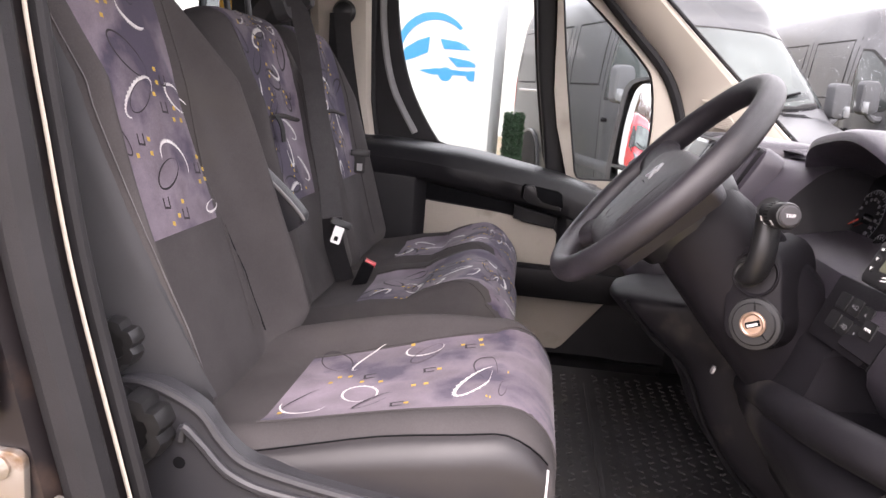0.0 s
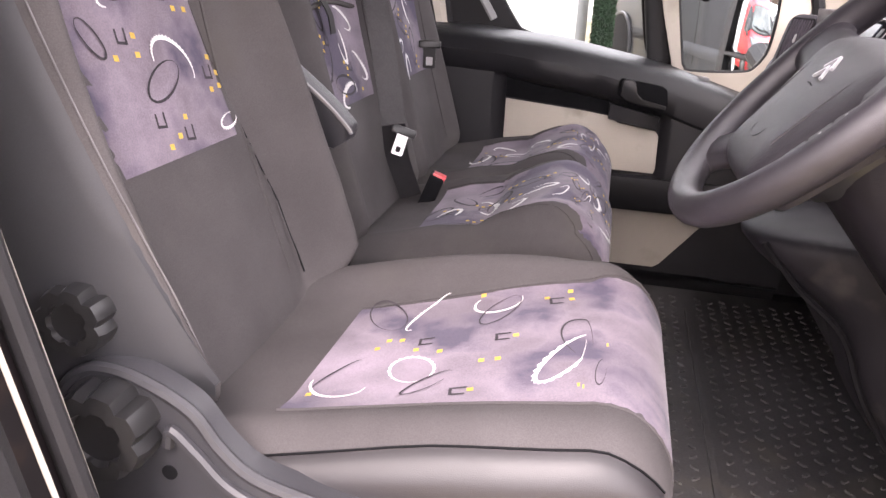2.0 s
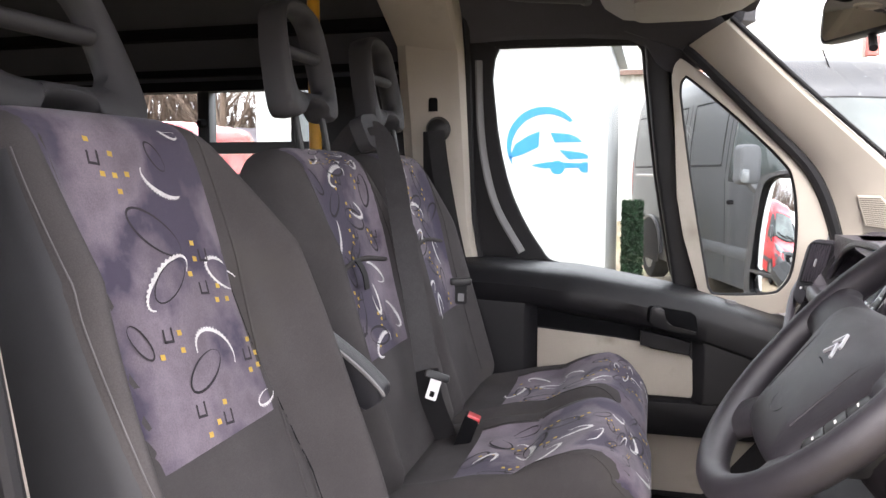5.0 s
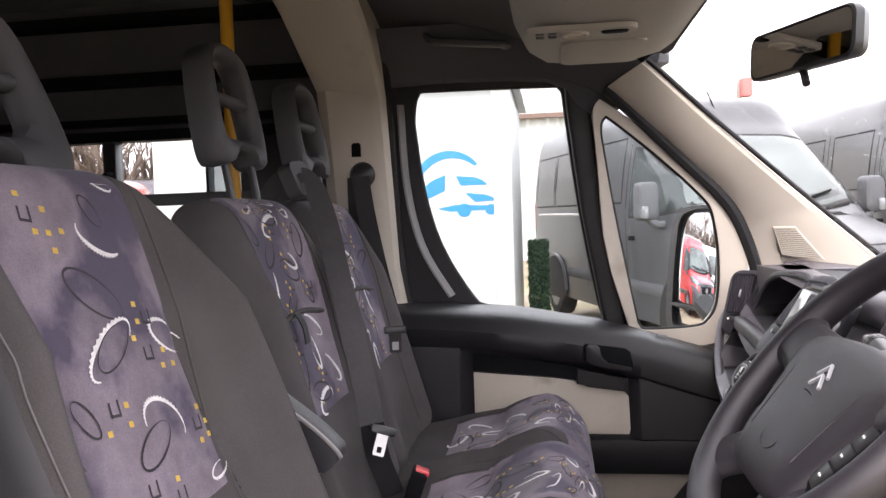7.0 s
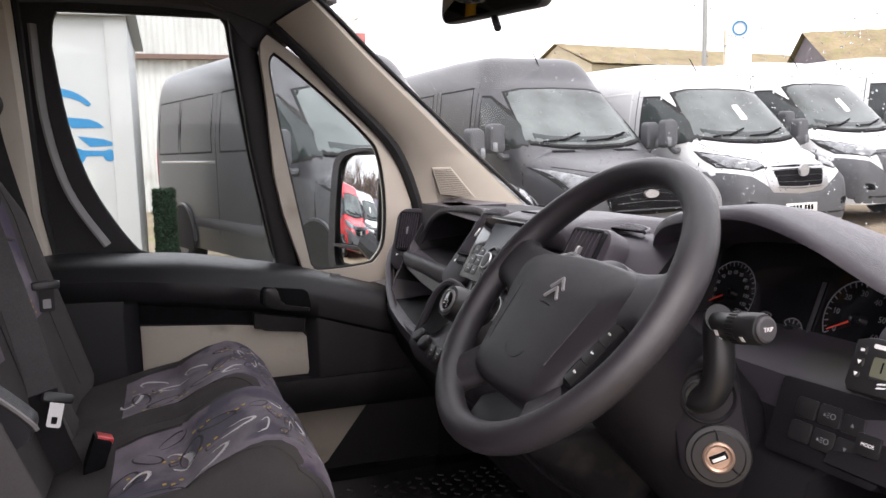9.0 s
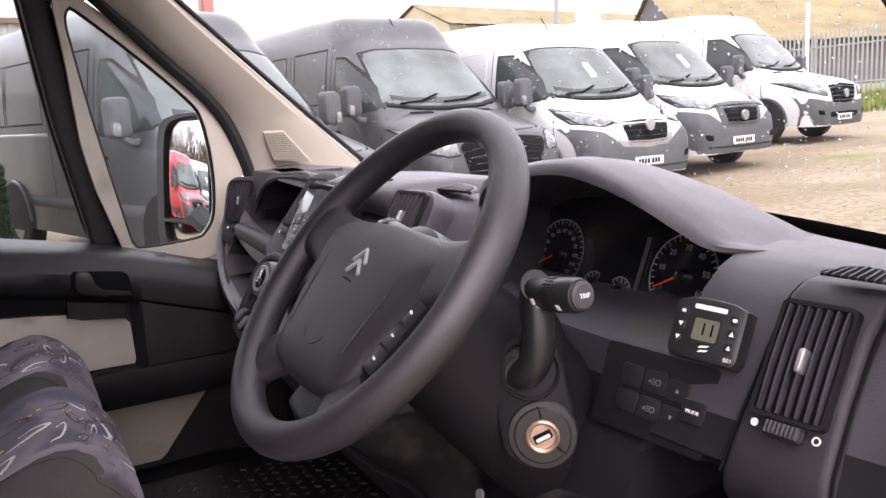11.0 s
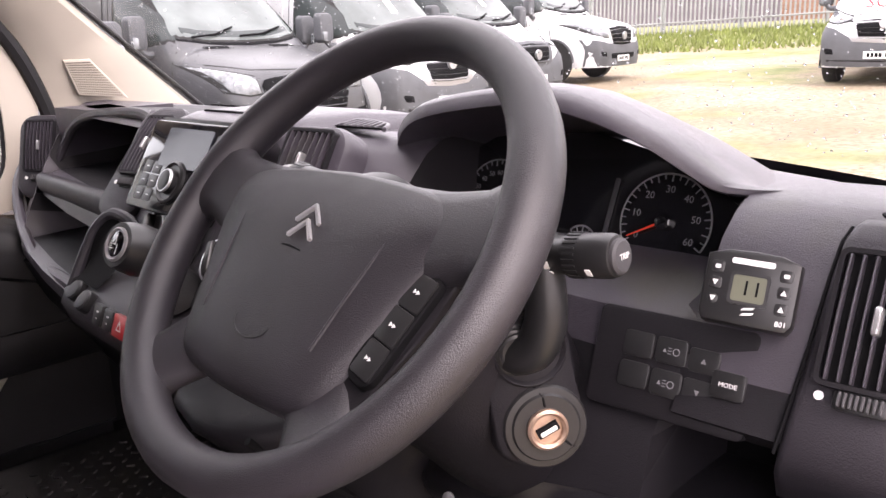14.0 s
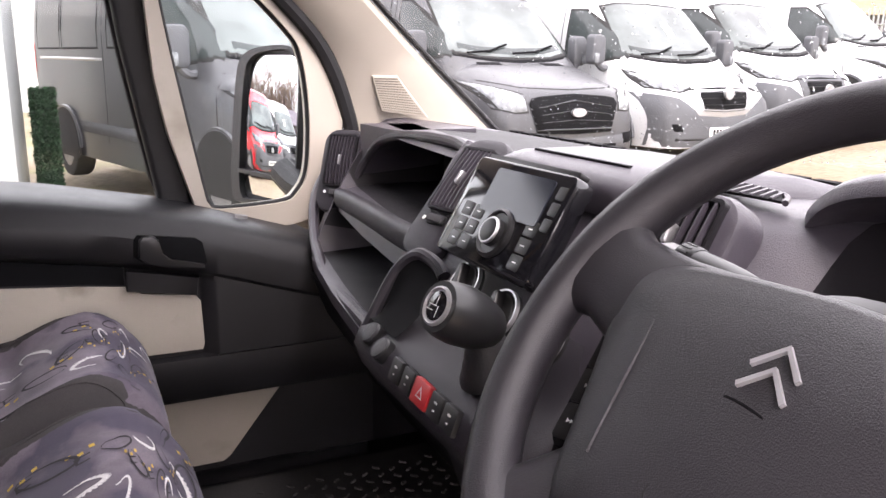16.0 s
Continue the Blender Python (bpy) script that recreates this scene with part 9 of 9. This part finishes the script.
for cx, cr in ((0.154, 0.076), (0.443, 0.058)):
    bm = bmesh.new()
    prism(bm, circle(cr, 20), 0.0035, lg @ Matrix.Translation((cx, -0.25, 0)))
    part("sign_wheel", bm, BLUE, cab)
bm = bmesh.new()
for k in range(4):
    prism(bm, rrect(0.14 - 0.03 * (k % 2), 0.022, 0.004, 1), 0.002, Matrix.Translation((-0.92, 7.198, 0.86 - 0.038 * k)) @ lg.to_3x3().to_4x4())
part("small_print", bm, material("grey print", (0.35, 0.35, 0.35), 0.6), cab)

# green hedge screen beside the cabin
LEAF = material("plastic hedge", (0.02, 0.06, 0.025), 0.7, vary=0.5, scale=20)
hd = thing("hedge_screen", (0.15, 8.6, 0), "dark green artificial hedge screen beside the cabin", "hedge")
bm = bmesh.new()
box(bm, -0.07, 8.75, 0.62, 0.26, 0.04, 1.2)
part("backing", bm, LEAF, hd)
bm = bmesh.new()
rng = random.Random(8)
for k in range(2600):
    c = Vector((rng.uniform(-0.20, 0.07), 8.72 - rng.uniform(0, 0.07), rng.uniform(0.03, 1.24)))
    d = Vector((rng.uniform(-1, 1), rng.uniform(-1, 0.1), rng.uniform(-1, 1))).normalized() * 0.035
    w = d.cross(Vector((rng.uniform(-1, 1), rng.uniform(-1, 1), rng.uniform(-1, 1)))).normalized() * 0.009
    bm.faces.new([bm.verts.new(p) for p in (c - d * 0.4, c + w, c + d, c - w)])
tagged(part("leaves", bm, LEAF, hd), kind="stuff")

# corrugated warehouse behind
SHEETING = material("pale corrugated sheet", (0.55, 0.56, 0.54), 0.5, vary=0.08, scale=1.0, dirt=(0.38, 0.38, 0.34), dirt_amount=0.2, dirt_scale=0.7)
TAN = material("tan render", (0.50, 0.43, 0.31), 0.85, vary=0.08, scale=0.8)
wh = thing("warehouse", (-4, 24, 0), "pale corrugated warehouse behind the vans", "building")
bm = bmesh.new()
cols = []
for k in range(241):
    x = -13 + k * 0.079
    cols.append([(x, 24 - (0.07 if k % 4 in (1, 2) else 0), z) for z in (0, 3.5, 4.6)])
sheet(bm, cols)
part("wall", bm, SHEETING, wh)
bm = bmesh.new()
cols = []
for k in range(241):
    x = -13 + k * 0.079
    cols.append([(x, 23.9 - (0.07 if k % 4 in (1, 2) else 0), z) for z in (4.6, 5.9)])
sheet(bm, cols)
part("upper_wall", bm, SHEETING, wh)
bm = bmesh.new()
box(bm, -3.5, 23.8, 4.6, 19.2, 0.2, 0.14)
part("band", bm, material("brown band", (0.16, 0.10, 0.08), 0.6), wh)
bm = bmesh.new()
prism(bm, [(-13, 5.9), (6.1, 5.9), (6.1, 6.05), (-13, 6.05)], 14, basis((0, 38, 0), (1, 0, 0), (0, 0, 1)))
part("roof", bm, SHEETING, wh)
bm = bmesh.new()
box(bm, 6.05, 23.75, 5.12, 0.3, 0.4, 0.55, 0.03)
part("red_corner", bm, material("faded red sheet", (0.42, 0.13, 0.12), 0.6, vary=0.1), wh, "red corner flashing")


def gable(label, at, length, width, eave, ridge, turn, wall_mat, roof_mat, end_mat=None):
    """A long low building with a pitched roof."""
    m = pose(at[0], at[1], 0, 0, 0, turn)
    th = thing("building", m, label, "building", "far buildings")
    b2 = bmesh.new()
    prism(b2, [(-width / 2, 0), (width / 2, 0), (width / 2, eave), (0, ridge), (-width / 2, eave)], length, m @ basis((0, 0, 0), (0, 1, 0), (0, 0, 1)))
    part("wall", b2, wall_mat, th)
    for sg in (-1, 1):
        b2 = bmesh.new()
        n_ = int(length / 0.8)
        sheet(b2, [[m @ Vector((-0.3 + (length + 0.6) * k / n_, sg * q * (width / 2 + 0.4), ridge + 0.12 + (eave - ridge) * q + (0.06 if k % 2 else 0))) for q in (0, 0.5, 1.04)] for k in range(n_ + 1)])
        part("roof", b2, roof_mat, th)
    return th, m


MOSS = material("mossy sheet roof", (0.27, 0.21, 0.12), 0.9, vary=0.25, scale=0.7, fine=0.3, fine_scale=6, dirt=(0.19, 0.18, 0.07), dirt_amount=0.4, dirt_scale=1.4)
DARKCLAD = material("dark cladding", (0.13, 0.11, 0.13), 0.7, vary=0.2, scale=1.0)
b1, m1_ = gable("low tan building with a mossy pitched roof far off", (31, 58), 46, 9, 8.1, 10.1, 8, TAN, MOSS)
for k in range(26):
    bm = bmesh.new()
    prism(bm, rrect(0.72, 2.4, 0.02, 1), 0.06, m1_ @ Matrix.Translation((2.0 + 0.8 * k, -4.5, 6.6)) @ basis((0, 0, 0), (1, 0, 0), (0, 0, 1)), 0.02)
    part("cladding_sheet", bm, DARKCLAD, b1)
gable("brown mossy roofed shed behind the white vans", (41.5, 42), 46, 18, 4.6, 8.9, -28, DARKCLAD, MOSS)

# brick building behind the fence, with windows
BRICK = material("red brown brick", (0.30, 0.17, 0.12), 0.9, vary=0.2, scale=3, fine=0.3, fine_scale=14)
bb = thing("building", (60, 15, 1.5), "red brick building with white windows behind the fence", "building", "far buildings")
wb = basis((58, 20, 0), (0.30, -0.954, 0), (0, 0, 1))
bm = bmesh.new()
prism(bm, [(-24, 1), (30, 1), (30, 8.2), (-24, 8.2)], 6, wb @ Matrix.Translation((0, 0, -6)))
part("wall", bm, BRICK, bb)
for k in range(12):
    bm = bmesh.new()
    m_ = wb @ Matrix.Translation((-21 + 4.2 * k, 5.2, 0))
    frame_ring(bm, rrect(2.4, 1.6, 0.02, 1), rrect(2.2, 1.4, 0.02, 1), 0.08, m_, -0.05)
    w_ = part("window", bm, PLATE, bb, "white framed window")
    bm = bmesh.new()
    prism(bm, rrect(2.25, 1.45, 0.02, 1), 0.02, m_)
    part("pane", bm, VAN_GLASS, w_)

# palisade fence along the bank
FENCE = material("galvanised palisade", (0.30, 0.31, 0.30), 0.6, 0.3, vary=0.15, scale=2)
fe = thing("palisade_fence", (33, 16, 1.6), "grey steel palisade fence along the grass bank", "fence")
f0, f1 = Vector((26.5, 21.5, 0)), Vector((38.0, -10.0, 0))
fd = (f1 - f0).normalized()
fl = (f1 - f0).length
fmx = basis((0, 0, 0), fd, (0, 0, 1))
pale = bmesh.new()
prism(pale, [(-0.035, 0), (0.035, 0), (0.035, 2.25), (0.018, 2.42), (0, 2.3), (-0.018, 2.42), (-0.035, 2.25)], 0.02, fmx)
pale_me = mesh_of(pale, "pale")
for k in range(210):
    p = f0 + fd * (0.16 * k)
    o = link("pale", pale_me, FENCE, fe)
    o.matrix_basis = Matrix.Translation((p.x, p.y, rise(p.x, p.y) + 0.04))
bm = bmesh.new()
for z in (0.45, 1.85):
    tube(bm, [(p.x, p.y, rise(p.x, p.y) + z) for p in [f0 + fd * (fl * k / 12) for k in range(13)]], 0.035, 6)
part("rail", bm, FENCE, fe)
for k in range(12):
    p = f0 + fd * (2.9 * k)
    bm = bmesh.new()
    box(bm, p.x + 0.08, p.y, rise(p.x, p.y) + 1.15, 0.08, 0.08, 2.4, 0.01)
    part("post", bm, FENCE, fe)
bm = bmesh.new()
tube(bm, [(25.3, 17.4, 0.8), (25.3, 17.4, 4.6)], 0.07, 10)
solid("white_post", bm, PLATE, "white painted post by the fence", "post")

# grass on the bank
GRASS = material("bank grass", (0.16, 0.19, 0.05), 0.9, vary=0.4, scale=0.8)
bm = bmesh.new()
rng = random.Random(5)
for k in range(16000):
    q = rng.random()
    p = f0 + fd * (fl * rng.random())
    x = p.x - rng.random() ** 1.3 * 9
    c = Vector((x, p.y, rise(x, p.y)))
    hgt = rng.uniform(0.06, 0.28)
    d = Vector((rng.uniform(-0.1, 0.1), rng.uniform(-0.1, 0.1), hgt))
    a = rng.uniform(0, 6.28)
    w = Vector((math.cos(a), math.sin(a), 0)) * 0.03
    bm.faces.new([bm.verts.new(v) for v in (c - w, c + w, c + d)])
solid("grass", bm, GRASS, "rough grass tufts on the bank below the fence", "grass", kind="stuff")

# lamp post, flag, chimney
lp = thing("street_lamp", (19.0, 23.5, 0), "tall grey lamp post beyond the vans", "street lamp")
bm = bmesh.new()
tube(bm, [(19.0, 23.5, 0), (19.0, 23.5, 9.5)], 0.09, 10)
part("post", bm, FENCE, lp)
bm = bmesh.new()
box(bm, 18.6, 23.5, 9.5, 0.9, 0.2, 0.12, 0.04)
part("lantern", bm, FENCE, lp)
fg = thing("flag", (19.9, 22.2, 0), "white feather flag with a round blue badge", "flag")
bm = bmesh.new()
tube(bm, [(20.0, 22.2, 0), (20.0, 22.2, 6.9), (19.2, 22.4, 6.95)], 0.03, 8)
part("pole", bm, PLATE, fg)
fm2 = basis((19.6, 22.3, 4.95), (0.86, -0.51, 0), (0, 0, 1))
bm = bmesh.new()
sheet(bm, [[fm2 @ Vector((x, y, 0.05 * math.sin(y * 3))) for x in (-0.5, -0.2, 0.1, 0.40)] for y in [-1.2 + 0.3 * k for k in range(10)]])
part("cloth", bm, PLATE, fg)
bm = bmesh.new()
frame_ring(bm, circle(0.26, 24), circle(0.20, 24), 0.01, fm2 @ Matrix.Translation((-0.03, 0.75, 0.06)))
prism(bm, rrect(0.6, 0.12, 0.02, 1), 0.01, fm2 @ Matrix.Translation((-0.03, -0.55, 0.06)))
part("badge", bm, BLUE, fg)
bm = bmesh.new()
box(bm, 35.0, 41.5, 4.5, 0.8, 0.8, 9.0, 0.05)
solid("chimney", bm, TAN, "tan brick chimney stack far off", "chimney")

# bare trees behind, for the mirrors and the rear windows
TWIG = material("bare twigs", (0.14, 0.10, 0.075), 0.9, vary=0.3, scale=2)


def tree(x, y, hgt, seed):
    rg = random.Random(seed)
    th = thing("tree", (x, y, 0), "bare winter tree at the edge of the yard", "tree", "bare trees")
    b2 = bmesh.new()
    tube(b2, [(x, y, 0), (x + 0.1, y, hgt * 0.3), (x, y + 0.1, hgt * 0.55)], [0.22, 0.16, 0.09], 8)
    part("trunk", b2, TWIG, th)
    b2 = bmesh.new()

    def grow(p, d, l, r, lev):
        q = p + d * l
        tube(b2, [p, q], [r, r * 0.6], 4, False)
        if lev:
            for _ in range(3):
                e = (d + Vector((rg.uniform(-0.8, 0.8), rg.uniform(-0.8, 0.8), rg.uniform(-0.2, 0.6)))).normalized()
                grow(p.lerp(q, rg.uniform(0.5, 1)), e, l * 0.66, r * 0.55, lev - 1)
    for k in range(7):
        a = rg.uniform(0, 6.28)
        grow(Vector((x, y, hgt * rg.uniform(0.25, 0.55))), Vector((math.cos(a), math.sin(a), 1.1)).normalized(), hgt * 0.24, 0.06, 4)
    part("crown", b2, TWIG, th)
    return th


t0 = tree(-26, 24, 9, 3)
t1 = tree(-30, 31, 10, 4)
for k, (x, y, s) in enumerate([(-22, 33, 0.9), (-34, 22, 1.0), (-20, 42, 1.1), (-38, 34, 1.0), (-14, 40, 1.0), (-28, 16, 0.8), (-42, 27, 1.1), (-16, 26, 0.8), (-32, 44, 1.1), (-18, 29, 0.9), (-21, 27, 0.9), (-14.5, 31, 0.9), (-25, 28, 1.0), (-37, 29, 1.0), (-40, 22, 1.0)]):
    src = t0 if k % 2 else t1
    copy_thing(src, Matrix.Translation((x, y, 0)) @ pose(0, 0, 0, 0, 0, 47 * k))
# brown thicket along the yard's far edge
bm = bmesh.new()
rng = random.Random(12)
for k in range(9000):
    q = rng.random()
    c = Vector((-30 + 20 * q + rng.uniform(-1, 1), 22 + 14 * q + rng.uniform(-1, 1), 0))
    top_ = 5.6 + 1.3 * math.sin(q * 23) * math.sin(q * 7 + 1) + rng.uniform(-1.2, 1.0)
    a = Vector((rng.uniform(-0.8, 0.8), rng.uniform(-0.8, 0.8), 0))
    z0 = rng.uniform(0, top_ * 0.8)
    d = Vector((rng.uniform(-0.4, 0.4), rng.uniform(-0.4, 0.4), 1)) * rng.uniform(0.7, 1.6)
    w = Vector((rng.uniform(-1, 1), rng.uniform(-1, 1), 0)).normalized() * rng.uniform(0.03, 0.10)
    p = c + a + Vector((0, 0, z0))
    bm.faces.new([bm.verts.new(v) for v in (p - w, p + w, p + d)])
solid("thicket", bm, TWIG, "brown leafless thicket along the edge of the yard", "thicket", kind="stuff")
gable("low dark shed behind the red van", (-34, 17), 26, 9, 2.0, 3.3, 35, DARKCLAD, DARKCLAD)

# unseen plain wall, added on the open door's side to hold back low skylight
bm = bmesh.new()
box(bm, 1.0, -12.0, 1.1, 60, 0.25, 2.2, 0.02)
solid("yard_wall", bm, DARKCLAD, "plain dark wall added out of view to block low sky light", "wall", kind="structure")
